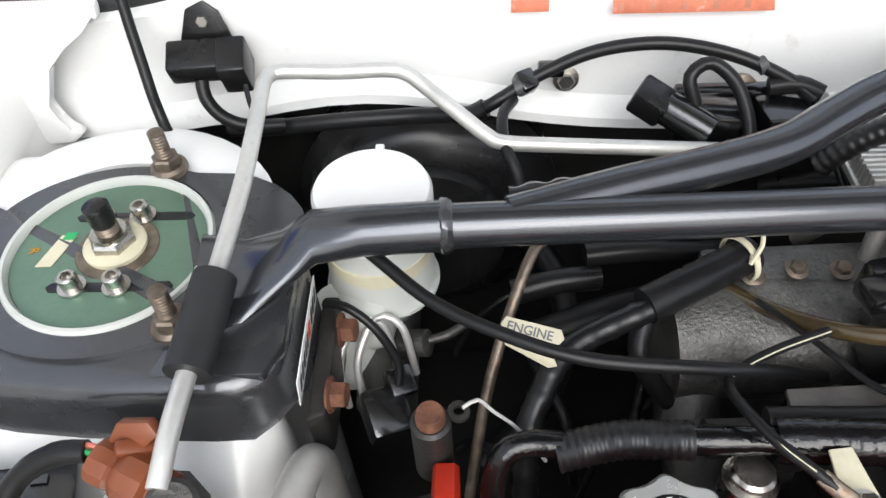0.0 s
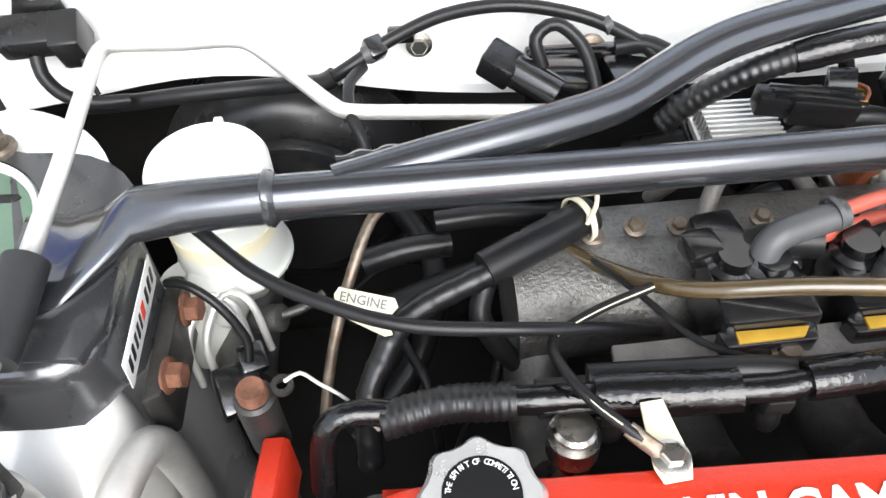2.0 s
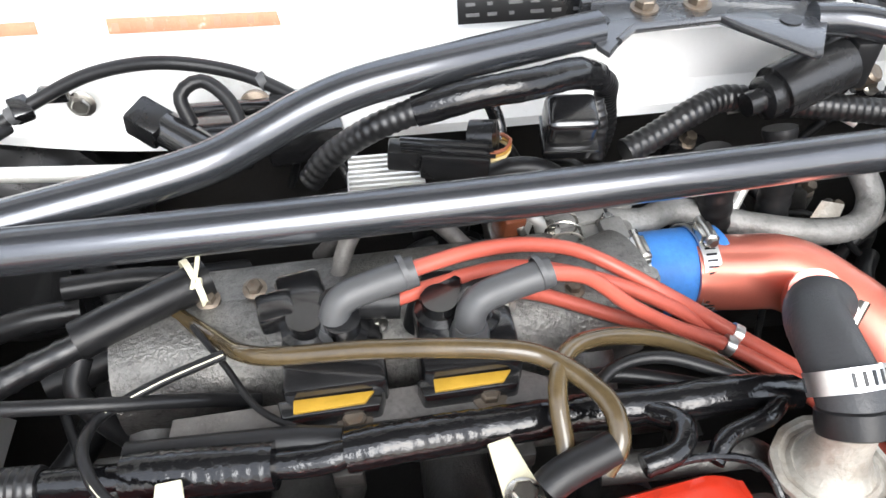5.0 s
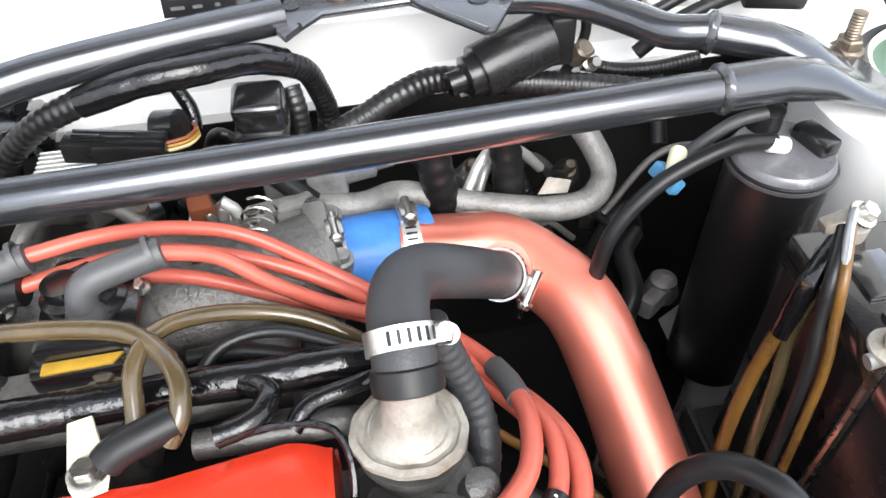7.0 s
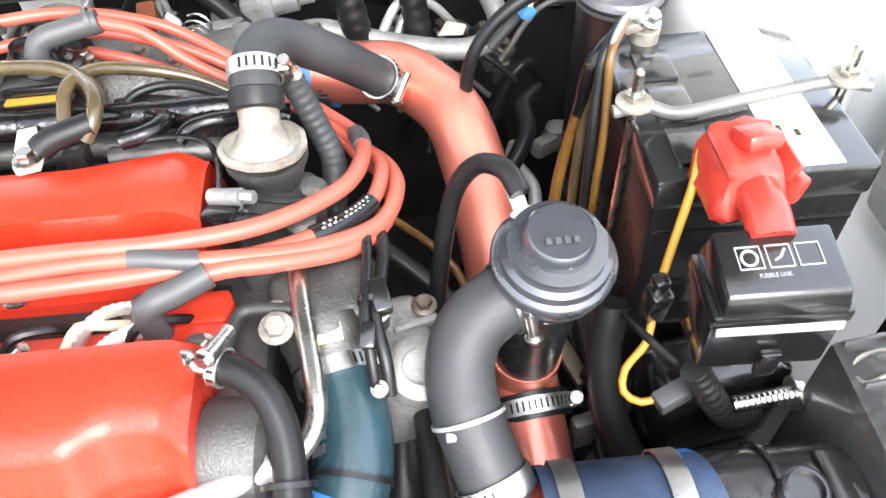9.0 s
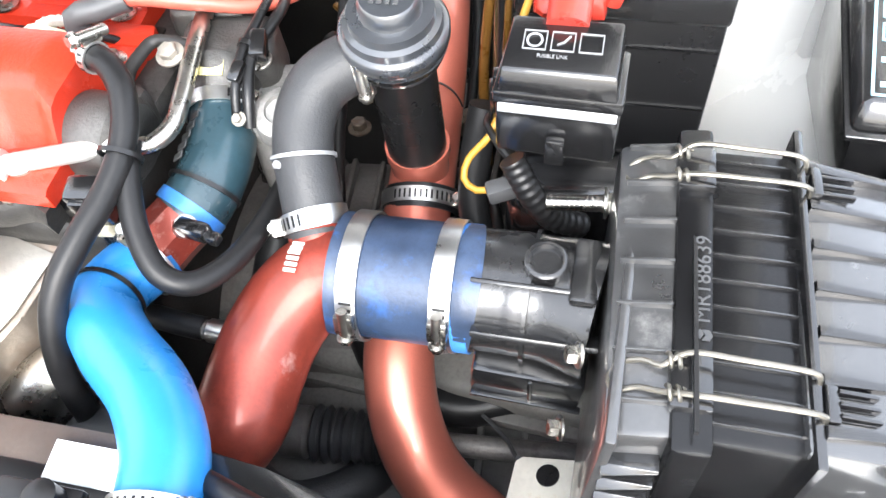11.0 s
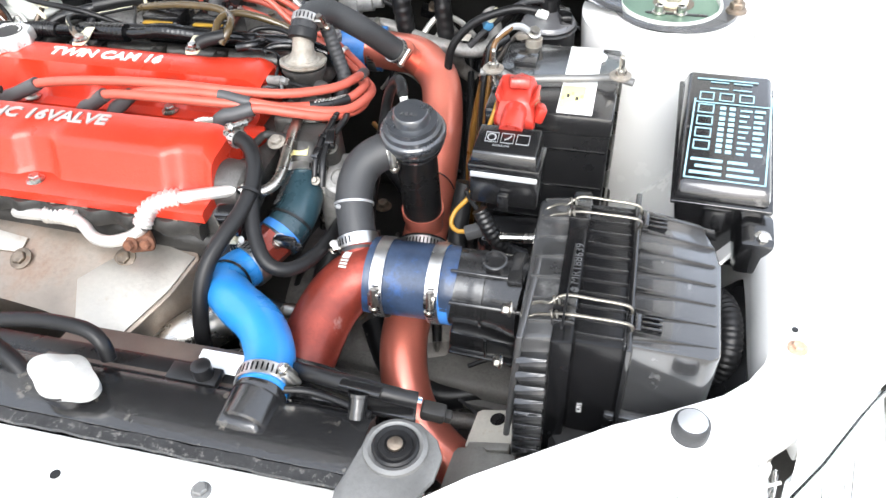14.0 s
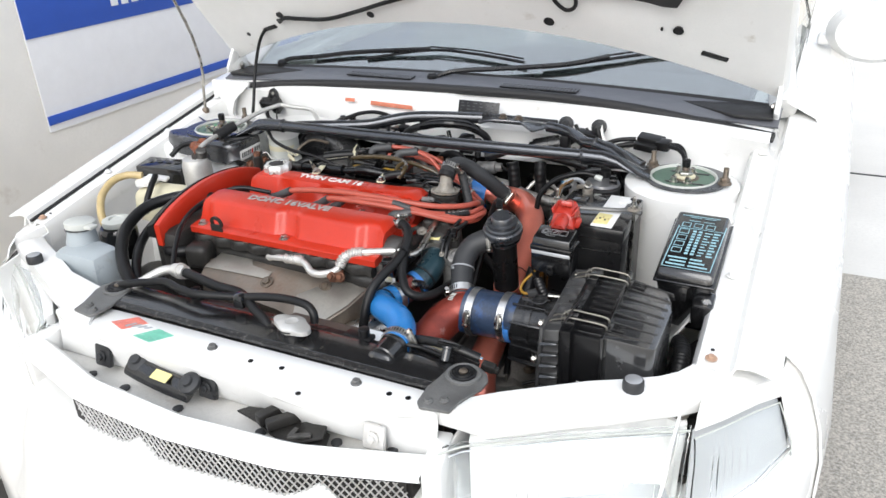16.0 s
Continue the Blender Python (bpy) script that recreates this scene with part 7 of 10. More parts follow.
for x0 in (0.001, 0.0205, 0.040):
    part("print", join(*[slab([(x0 + a, b), (x0 + c, b), (x0 + c, d), (x0 + a, d)], 0, 0.0005, fm, bev=0) for a, b, c, d in ((0, 0.006, 0.0165, 0.0068), (0, 0.0195, 0.0165, 0.0203), (0, 0.006, 0.0008, 0.0203), (0.0157, 0.006, 0.0165, 0.0203))]), LABEL_GREY, fll)
part("symbol", join(lathe([(0.0035, 0), (0.0048, 0), (0.0048, 0.0005), (0.0035, 0.0005)], fm @ Vector((0.009, 0.013, 0)), (0, -0.31, 0.95), 20, loop=True), slab([(0.025, 0.010), (0.030, 0.012), (0.034, 0.017), (0.033, 0.018), (0.029, 0.0132), (0.025, 0.0112)], 0, 0.0005, fm, bev=0)), LABEL_GREY, fll)
part("lettering", letters("FUSIBLE LINK", 0.0036, fm @ pose(0.012, 0.0008, 0.0001), 0.0004), LABEL_GREY, fll)
part("latch", box(0.428, 0.362, 0.79, 0.012, 0.006, 0.02, bev=0.002), BLACK, fl)
def crumpled(bm, amp):
    """Dents a moulded shell unevenly, as old soft plastic."""
    bmesh.ops.subdivide_edges(bm, edges=[e for e in bm.edges if e.calc_length() > 0.012], cuts=2, use_grid_fill=True)
    bm.normal_update()
    for v in bm.verts:
        x, y, z = v.co
        v.co += v.normal * amp * (math.sin(310 * x + 140 * z) * math.sin(270 * y - 90 * x) + 0.6 * math.sin(520 * z + 200 * y))
    return bm


rt = thing("terminal_cover", "red plastic battery terminal cover", "terminal cover", (0.428, 0.445, 0.838))
part("shell", crumpled(prism([(0.404, 0.418, 0.838), (0.450, 0.420, 0.838), (0.452, 0.470, 0.838), (0.402, 0.470, 0.838), (0.411, 0.428, 0.868), (0.443, 0.428, 0.868), (0.442, 0.466, 0.884), (0.407, 0.464, 0.880)], 0.007), 0.0016), RED_PLASTIC, rt)
part("raised_pad", box(0.429, 0.446, 0.880, 0.022, 0.020, 0.010, (-18, 4, 10), bev=0.003), RED_PLASTIC, rt)
part("snout", tube([(0.428, 0.428, 0.856), (0.428, 0.414, 0.856), (0.428, 0.400, 0.850)], 0.0125, 16, 0.005), RED_PLASTIC, rt)
part("crease", box(0.410, 0.442, 0.872, 0.004, 0.034, 0.010, (0, -25, 0), bev=0.002), RED_PLASTIC, rt)
part("crease", box(0.446, 0.442, 0.868, 0.004, 0.03, 0.012, (0, 30, 0), bev=0.002), RED_PLASTIC, rt)
part("tab", box(0.452, 0.436, 0.852, 0.010, 0.016, 0.018, (0, 20, 20), bev=0.003), RED_PLASTIC, rt)
solo("yellow_lead", tube([(0.408, 0.462, 0.860), (0.403, 0.450, 0.842), (0.394, 0.436, 0.812), (0.387, 0.425, 0.785), (0.385, 0.421, 0.768)], 0.0027, 10), WIRE_YELLOW, "yellow lead from the battery terminal", "wire")
solo("lead_connector", join(box(0.386, 0.422, 0.772, 0.014, 0.014, 0.03, (8, 0, 10), bev=0.002), box(0.386, 0.423, 0.79, 0.010, 0.010, 0.012, (8, 0, 10), bev=0.002)), BLACK, "black connector on the yellow lead", "connector")
solo("yellow_lead", tube([(0.385, 0.418, 0.76), (0.380, 0.408, 0.75), (0.367, 0.400, 0.735), (0.365, 0.390, 0.725), (0.375, 0.383, 0.722), (0.388, 0.384, 0.725)], 0.0026, 10), WIRE_YELLOW, "yellow lead curling below its connector", "wire")
solo("grey_connector", box(0.397, 0.384, 0.727, 0.03, 0.013, 0.013, (0, -12, 20), bev=0.002), BOOT, "grey connector below the fusible links", "connector")
solo("black_lead", tube([(0.375, 0.44, 0.74), (0.38, 0.41, 0.755), (0.40, 0.39, 0.745), (0.42, 0.385, 0.73)], 0.0028, 8), RUBBER, "thin black wire under the fusible link box", "wire")
sp = thing("tensioner_bolt", "long spring bolt beside the airbox", "bolt", (0.44, 0.37, 0.72))
part("spring", loom([(0.425, 0.368, 0.735), (0.462, 0.370, 0.738)], 0.0055, 0.0035), STEEL, sp)
part("head", hexbolt((0.462, 0.370, 0.738), (1, 0.05, 0.05), 0.0075, 0.008), STEEL, sp)
solo("loom_branch", loom([(0.40, 0.38, 0.76), (0.415, 0.372, 0.735), (0.43, 0.372, 0.715), (0.45, 0.38, 0.70)], 0.009, 0.006), LOOM, "black corrugated loom below the fusible links", "wiring loom")

# canister
cn = thing("charcoal_canister", "black cylindrical charcoal canister", "canister", (0.424, 0.697, 0.60))
part("shell", lathe([(0.0352, 0.0), (0.0352, 0.217), (0.0364, 0.218), (0.0364, 0.2225), (0.035, 0.2235)], (0.427, 0.698, 0.60), n=48), LABEL_BLACK, cn)
part("seam", ring((0.427, 0.698, 0.8195), (0, 0, 1), 0.0361, 0.0028, 0.0012), BOOT, cn)
part("lid", lathe([(0.0352, 0), (0.034, 0.004), (0.032, 0.006), (0.0, 0.0065)], (0.427, 0.698, 0.8232), n=48), DUSTED_LID, cn, "dusty black canister lid")
part("outlet", box(0.448, 0.699, 0.832, 0.016, 0.030, 0.016, (0, 0, 15), bev=0.003), BLACK, cn)
part("outlet", lathe([(0.012, 0), (0.012, 0.018), (0.009, 0.020)], (0.424, 0.725, 0.826), n=24), RUBBER, cn)
part("barb", lathe([(0.006, 0), (0.006, 0.014), (0.004, 0.016)], (0.425, 0.697, 0.833), (-0.8, -0.1, 0.3), 16), MILK, cn)
ch = thing("canister_hose", "black vapour hose with blue and cream clip", "hose", (0.33, 0.69, 0.76))
part("hose", tube([(0.416, 0.697, 0.838), (0.390, 0.694, 0.842), (0.366, 0.690, 0.838), (0.335, 0.684, 0.826), (0.312, 0.678, 0.806), (0.300, 0.673, 0.785), (0.296, 0.671, 0.76)], 0.0056, 14), RUBBER, ch)
part("hose", tube([(0.418, 0.717, 0.846), (0.395, 0.716, 0.842), (0.366, 0.712, 0.824), (0.34, 0.705, 0.80), (0.32, 0.70, 0.78)], 0.0045, 12), RUBBER_GREY, ch)
part("clip", box(0.346, 0.697, 0.818, 0.011, 0.024, 0.011, (10, 30, 25), bev=0.002), CLIP_BLUE, ch, "pale blue hose clip")
part("valve", lathe([(0.0, -0.013), (0.0050, -0.0125), (0.0058, -0.011), (0.0058, 0.011), (0.0050, 0.0125), (0.0, 0.013)], (0.352, 0.701, 0.825), (0.45, 0.75, 0.3), 18), CREAM, ch)
for pts, r, m_ in (([(0.372, 0.573, 0.846), (0.366, 0.571, 0.807), (0.358, 0.567, 0.766), (0.352, 0.560, 0.72), (0.350, 0.550, 0.66), (0.355, 0.540, 0.58)], 0.0046, DARK_AMBER),
                   ([(0.374, 0.571, 0.840), (0.370, 0.566, 0.807), (0.366, 0.556, 0.775), (0.364, 0.550, 0.73), (0.365, 0.540, 0.66), (0.37, 0.530, 0.58)], 0.0042, BROWN_HOSE),
                   ([(0.396, 0.588, 0.868), (0.381, 0.563, 0.860), (0.379, 0.552, 0.835), (0.377, 0.541, 0.806), (0.374, 0.532, 0.75), (0.372, 0.522, 0.66)], 0.0030, DARK_AMBER),
                   ([(0.394, 0.590, 0.865), (0.377, 0.566, 0.858), (0.373, 0.556, 0.835), (0.370, 0.545, 0.806), (0.369, 0.538, 0.75), (0.368, 0.530, 0.66)], 0.0036, RUBBER)):
    solo("battery_cable", tube(pts, r, 12), m_, "stained battery cable hanging beside the battery", "cable", "battery cables")
solo("cable_sleeve", taped([(0.392, 0.586, 0.858), (0.380, 0.577, 0.852), (0.372, 0.573, 0.838), (0.368, 0.570, 0.806)], 0.0068), TAPE, "black taped cable ends at the battery post", "cable sleeve")
solo("earth_strap", tube([(0.418, 0.610, 0.850), (0.406, 0.600, 0.864), (0.394, 0.586, 0.868), (0.383, 0.568, 0.862), (0.379, 0.557, 0.845)], 0.0042, 10, flat=0.6), LABEL_GREY, "dull lead strap from the battery post", "strap")
tm = thing("battery_terminal", "corroded lead battery terminal clamp", "terminal", (0.416, 0.612, 0.835))
part("clamp", join(lathe([(0.010, 0), (0.0105, 0.010), (0.0075, 0.011)], (0.420, 0.612, 0.8345), n=24), box(0.408, 0.610, 0.848, 0.020, 0.010, 0.009, (0, -15, 0), bev=0.003)), NECK, tm)
part("bolt", hexbolt((0.420, 0.608, 0.853), (0.3, -0.4, 1), 0.006, 0.008), STEEL, tm)

# fuse box
fb = thing("fuse_box", "black fuse box with a printed pale blue lid", "fuse box", (0.647, 0.48, 0.70))
part("body", prism([(0.612, 0.410, 0.70), (0.684, 0.405, 0.70), (0.688, 0.545, 0.70), (0.608, 0.556, 0.70), (0.597, 0.402, 0.792), (0.688, 0.396, 0.795), (0.692, 0.562, 0.829), (0.599, 0.568, 0.828)], 0.006), BLACK, fb)
fbl = part("lid", prism([(0.595, 0.400, 0.790), (0.690, 0.394, 0.793), (0.694, 0.566, 0.830), (0.597, 0.571, 0.828), (0.600, 0.408, 0.808), (0.685, 0.402, 0.811), (0.688, 0.558, 0.848), (0.603, 0.563, 0.846)], 0.005), BLACK_DUSTY, fb)
fbm = frame_on((0.6025, 0.4120, 0.8092), (1, -0.07, 0.03), (0.025, 1, 0.247)) @ Matrix.Diagonal((1.20, 1.09, 1, 1))
frames = []
W, Ht = 0.066, 0.132
for x0, y0, x1, y1 in [(0, 0, W, 0.0015), (0, Ht - 0.0015, W * 0.8, Ht), (0, 0, 0.0015, Ht * 0.78), (W - 0.0015, 0, W, Ht * 0.85), (0.0, 0.098, W, 0.0992)] + \
        [(0.004 + 0.017 * i, 0.102, 0.0165 + 0.017 * i, 0.1032) for i in range(3)] + [(0.004 + 0.017 * i, 0.112, 0.0165 + 0.017 * i, 0.1132) for i in range(3)] + \
        [(0.004 + 0.017 * i, 0.102, 0.0052 + 0.017 * i, 0.1132) for i in range(3)] + [(0.0155 + 0.017 * i, 0.102, 0.0167 + 0.017 * i, 0.1132) for i in range(3)] + \
        [(0.012 + 0.02 * i, 0.118, 0.028 + 0.02 * i, 0.1192) for i in range(2)] + [(0.012 + 0.02 * i, 0.127, 0.028 + 0.02 * i, 0.1282) for i in range(2)]:
    frames.append((x0, y0, x1, y1))
for j in range(4):
    frames += [(0.004, 0.036 + 0.016 * j, 0.018, 0.0375 + 0.016 * j), (0.004, 0.047 + 0.016 * j, 0.018, 0.0485 + 0.016 * j), (0.004, 0.036 + 0.016 * j, 0.0052, 0.0485 + 0.016 * j), (0.0168, 0.036 + 0.016 * j, 0.018, 0.0485 + 0.016 * j)]
for j in range(9):
    frames += [(0.023, 0.034 + 0.007 * j, 0.028, 0.0385 + 0.007 * j), (0.031, 0.034 + 0.007 * j, 0.036, 0.0385 + 0.007 * j), (0.040, 0.034 + 0.007 * j, 0.046 + 0.002 * (j % 3), 0.0365 + 0.007 * j), (0.052, 0.034 + 0.007 * j, 0.061 - 0.002 * (j % 2), 0.0375 + 0.007 * j)]
for j in range(3):
    frames += [(0.004 + 0.004 * (j % 2), 0.006 + 0.008 * j, 0.030, 0.0095 + 0.008 * j), (0.034, 0.006 + 0.008 * j, 0.060 - 0.005 * j, 0.0095 + 0.008 * j)]
part("print", join(*[slab([(a, b), (c, b), (c, d), (a, d)], 0, 0.0004, fbm, bev=0) for a, b, c, d in frames]), LABEL_BLUE, fbl, "pale blue fuse diagram print")
part("latch", join(box(0.640, 0.399, 0.772, 0.022, 0.008, 0.03, (-8, 0, 0), bev=0.002), box(0.640, 0.396, 0.785, 0.028, 0.004, 0.004, bev=0.001)), BLACK, fb)
part("rim", prism([(0.594, 0.398, 0.785), (0.692, 0.392, 0.788), (0.696, 0.568, 0.824), (0.595, 0.573, 0.822), (0.594, 0.398, 0.789), (0.692, 0.392, 0.792), (0.696, 0.568, 0.828), (0.595, 0.573, 0.826)], 0.001), BLACK, fb)
part("foot", box(0.680, 0.385, 0.755, 0.035, 0.045, 0.05, (10, 0, 0), bev=0.008), BLACK, fb)
part("foot_bolt", hexbolt((0.684, 0.370, 0.775), (0, -0.5, 0.8), 0.006, 0.007), STEEL, fb)


# ---- front of the engine ----
tc_ = thing("radiator_hose", "bright blue silicone radiator hose", "hose", (0.2, 0.22, 0.68))
part("hose", tube([(0.170, 0.300, 0.720), (0.161, 0.283, 0.720), (0.1555, 0.266, 0.722), (0.1600, 0.243, 0.727), (0.187, 0.217, 0.737), (0.224, 0.190, 0.744), (0.2475, 0.160, 0.7455), (0.2565, 0.135, 0.7465), (0.2595, 0.113, 0.7465)], 0.0232, 32, 0.005), BLUE_HOSE, tc_)
part("cable_tie", ring((0.1560, 0.256, 0.7245), (0.0, -0.95, 0.25), 0.0240, 0.003), LABEL_BLACK, tc_)
hose_clamp(tc_, (0.2578, 0.124, 0.7465), (0.15, -0.97, -0.02), 0.0236, (0.9, 0.1, 0.45), 0.014)
hose_clamp(tc_, (0.1645, 0.290, 0.7200), (-0.4, -0.9, 0.0), 0.0243, (-0.5, 0.1, 0.8), 0.012)
mj = thing("hose_joiner", "red anodised metal hose joiner with a sender plug", "pipe joiner", (0.18, 0.312, 0.71))
part("body", tube([(0.166, 0.292, 0.720), (0.176, 0.309, 0.727), (0.187, 0.326, 0.733)], 0.0225, 8, 0.02, smooth=False), MAROON, mj)
part("tap", lathe([(0.006, 0), (0.006, 0.010), (0.008, 0.011), (0.008, 0.015)], (0.190, 0.306, 0.738), (0.6, -0.2, 0.7), 14), STEEL, mj)
part("sender_plug", join(box(0.206, 0.300, 0.750, 0.026, 0.011, 0.012, (0, -8, -14), bev=0.003), box(0.221, 0.296, 0.749, 0.010, 0.008, 0.008, (0, -8, -14), bev=0.002)), BLACK, mj, "black sender plug")
th = thing("thermostat_hose", "dark teal silicone hose from the thermostat", "hose", (0.192, 0.37, 0.72))
part("hose", tube([(0.184, 0.322, 0.731), (0.190, 0.333, 0.735), (0.1945, 0.352, 0.741), (0.1945, 0.375, 0.747), (0.190, 0.396, 0.753), (0.185, 0.412, 0.758)], 0.0242, 32, 0.004, swell=lambda s: 1.0 + (0.02 if (s < 0.005 or s > 0.088) else 0)), TEAL_HOSE, th)
hose_clamp(th, (0.188, 0.402, 0.755), (-0.25, 0.9, 0.25), 0.0246, (1, 0.2, 0.2), 0.011)
part("cable_tie", ring((0.1925, 0.343, 0.7385), (0.2, 0.9, 0.3), 0.0246, 0.003), LABEL_BLACK, th)
part("blue_cuff", ring((0.187, 0.3270, 0.7330), (0.4, 0.85, 0.3), 0.0243, 0.009, 0.0008), SILICONE, th)
for i in range(6):
    part("bar", box(0.178 + 0.0006 * i, 0.350 + 0.0075 * i, 0.762 + 0.0022 * i, 0.010, 0.005, 0.0010, (16, -40, 0), bev=0), BOOT, th)
hg = thing("thermostat_housing", "oily cast thermostat housing with a yellow label", "thermostat housing", (0.185, 0.44, 0.72))
part("body", join(lathe([(0.026, 0), (0.028, 0.012), (0.030, 0.016), (0.030, 0.026)], (0.186, 0.408, 0.757), (-0.15, 0.9, 0.35), 28), box(0.185, 0.445, 0.765, 0.07, 0.05, 0.055, (10, 0, 10), bev=0.012, segs=3)), CAST, hg)
part("label", box(0.186, 0.4125, 0.7885, 0.017, 0.015, 0.0012, (20, 0, 8), bev=0.0003), LABEL_YELLOW, hg, "pale yellow label")
for p in ((0.157, 0.432, 0.785), (0.215, 0.428, 0.783), (0.222, 0.402, 0.76)):
    part("bolt", hexbolt(p, (0, -0.3, 1), 0.006, 0.007), STEEL, hg)
wp = thing("water_pump_casting", "pale oxidised cast housing beside the thermostat", "housing", (0.225, 0.425, 0.68))
part("body", box(0.225, 0.425, 0.72, 0.05, 0.07, 0.08, (0, 0, 15), bev=0.012, segs=3), CAST_LIGHT, wp)
part("boss", lathe([(0.02, 0), (0.02, 0.018), (0.018, 0.020), (0.012, 0.022), (0.011, 0.019), (0.001, 0.019)], (0.235, 0.40, 0.75), (0.2, -0.3, 1), 24), CAST_LIGHT, wp)
part("rib", join(box(0.212, 0.412, 0.757, 0.006, 0.050, 0.012, (0, 0, 15), bev=0.002), box(0.238, 0.432, 0.758, 0.030, 0.006, 0.010, (0, 0, 15), bev=0.002)), CAST_LIGHT, wp)
for p in ((0.208, 0.450, 0.760), (0.244, 0.446, 0.760)):
    part("bolt", hexbolt(p, (0, -0.1, 1), 0.0055, 0.007, 1.5), RUSTY_STEEL, wp)
solo("brown_cable", tube([(0.205, 0.600, 0.705), (0.219, 0.588, 0.703), (0.236, 0.573, 0.701), (0.254, 0.556, 0.697), (0.272, 0.538, 0.685), (0.285, 0.515, 0.66)], 0.0034, 10), DARK_AMBER, "brown cable running behind the red pipe", "cable")
sw = thing("sender_wires", "black sender wires with plugs beside the thermostat", "wiring", (0.215, 0.43, 0.76))
part("wire", tube([(0.210, 0.486, 0.800), (0.212, 0.470, 0.804), (0.2115, 0.445, 0.803), (0.209, 0.415, 0.797), (0.211, 0.392, 0.787), (0.212, 0.380, 0.77)], 0.0034, 10), LABEL_BLACK, sw)
part("wire", tube([(0.218, 0.486, 0.797), (0.222, 0.465, 0.799), (0.219, 0.440, 0.798), (0.215, 0.415, 0.793), (0.219, 0.392, 0.782), (0.220, 0.380, 0.765)], 0.0042, 10), LABEL_BLACK, sw)
part("plug", join(box(0.2185, 0.426, 0.798, 0.011, 0.022, 0.011, (15, 0, 12), bev=0.002), box(0.2105, 0.402, 0.7935, 0.009, 0.016, 0.009, (20, 0, -8), bev=0.002)), BLACK, sw)
part("clip", ring((0.2105, 0.423, 0.7995), (0, 0.95, 0.2), 0.0044, 0.004), BLACK, sw)
part("terminal", hexbolt((0.214, 0.380, 0.772), (0, -0.6, 0.8), 0.0035, 0.006, 1.5), NECK, sw)
solo("strap_bracket", tube([(0.168, 0.4275, 0.790), (0.150, 0.429, 0.792), (0.136, 0.428, 0.792), (0.131, 0.415, 0.790), (0.129, 0.402, 0.788), (0.133, 0.388, 0.786), (0.140, 0.378, 0.782)], 0.0046, 8, 0.004, flat=0.45), DARK, "dark strap bracket at the engine end", "bracket")
solo("boss_bolt", hexbolt((0.158, 0.412, 0.795), (0, -0.3, 1), 0.0068, 0.008, 1.5), NECK, "stained bolt on the thermostat housing", "bolt")
lh = thing("lower_hose", "black rubber hose with a slotted clamp", "hose", (0.224, 0.40, 0.66))
part("hose", tube([(0.222, 0.430, 0.685), (0.221, 0.405, 0.678), (0.220, 0.375, 0.665), (0.218, 0.34, 0.64), (0.21, 0.31, 0.60)], 0.0165, 20), RUBBER, lh)
hose_clamp(lh, (0.2212, 0.410, 0.679), (0, 0.95, 0.25), 0.0168, (-1, 0, 0.3), 0.010)
br = thing("breather_hose", "black breather hose from the cam cover", "hose", (0.16, 0.28, 0.76))
part("hose", tube([(0.135, 0.367, 0.829), (0.150, 0.361, 0.829), (0.163, 0.349, 0.823), (0.170, 0.331, 0.812), (0.171, 0.310, 0.800), (0.167, 0.288, 0.790), (0.159, 0.262, 0.780), (0.151, 0.238, 0.766), (0.147, 0.220, 0.745), (0.145, 0.205, 0.71), (0.14, 0.20, 0.66)], 0.0085, 16), RUBBER, br)
hose_clamp(br, (0.139, 0.366, 0.829), (0.9, -0.35, 0), 0.0087, (0, 0.3, 1), 0.006)
part("hose", tube([(0.170, 0.325, 0.800), (0.175, 0.303, 0.788), (0.186, 0.278, 0.772), (0.203, 0.260, 0.757), (0.222, 0.262, 0.748), (0.236, 0.288, 0.740), (0.241, 0.325, 0.733), (0.240, 0.36, 0.725), (0.238, 0.395, 0.715), (0.235, 0.43, 0.70)], 0.0078, 16), RUBBER, br)
part("cable_tie", ring((0.1705, 0.313, 0.800), (0.0, 0.9, 0.4), 0.0125, 0.003), LABEL_BLACK, br)
solo("water_pipe", tube([(0.168, 0.455, 0.800), (0.173, 0.42, 0.797), (0.180, 0.375, 0.790), (0.180, 0.355, 0.785), (0.172, 0.340, 0.783), (0.160, 0.333, 0.785)], 0.0062, 14), STEEL, "bright steel water pipe down the engine end", "pipe")
eg = thing("egr_pipe", "steel recirculation pipe with flexible bellows", "pipe", (0.0, 0.28, 0.74))
part("tube", tube([(0.160, 0.327, 0.794), (0.130, 0.316, 0.793), (0.105, 0.308, 0.791), (0.088, 0.302, 0.790)], 0.0068, 14), ALU, eg)
part("bellows", tube([(0.092, 0.303, 0.790), (0.075, 0.297, 0.788), (0.060, 0.288, 0.780), (0.054, 0.279, 0.766)], 0.0098, 14, 0.0014, swell=lambda s: 1.0 + 0.14 * math.sin(2 * math.pi * s / 0.0055)), ALU, eg)
part("tube", tube([(0.054, 0.277, 0.764), (0.045, 0.270, 0.757), (0.02, 0.264, 0.750), (-0.002, 0.266, 0.750), (-0.018, 0.275, 0.757), (-0.035, 0.282, 0.760)], 0.0068, 14), ALU, eg)
part("bellows", tube([(-0.03, 0.281, 0.760), (-0.05, 0.283, 0.759), (-0.072, 0.283, 0.757)], 0.0085, 14, 0.0014, swell=lambda s: 1.0 + 0.20 * math.sin(2 * math.pi * s / 0.0055)), ALU, eg)
part("tube", tube([(-0.07, 0.283, 0.757), (-0.095, 0.283, 0.755), (-0.115, 0.288, 0.75), (-0.12, 0.30, 0.74)], 0.0066, 14), ALU, eg)
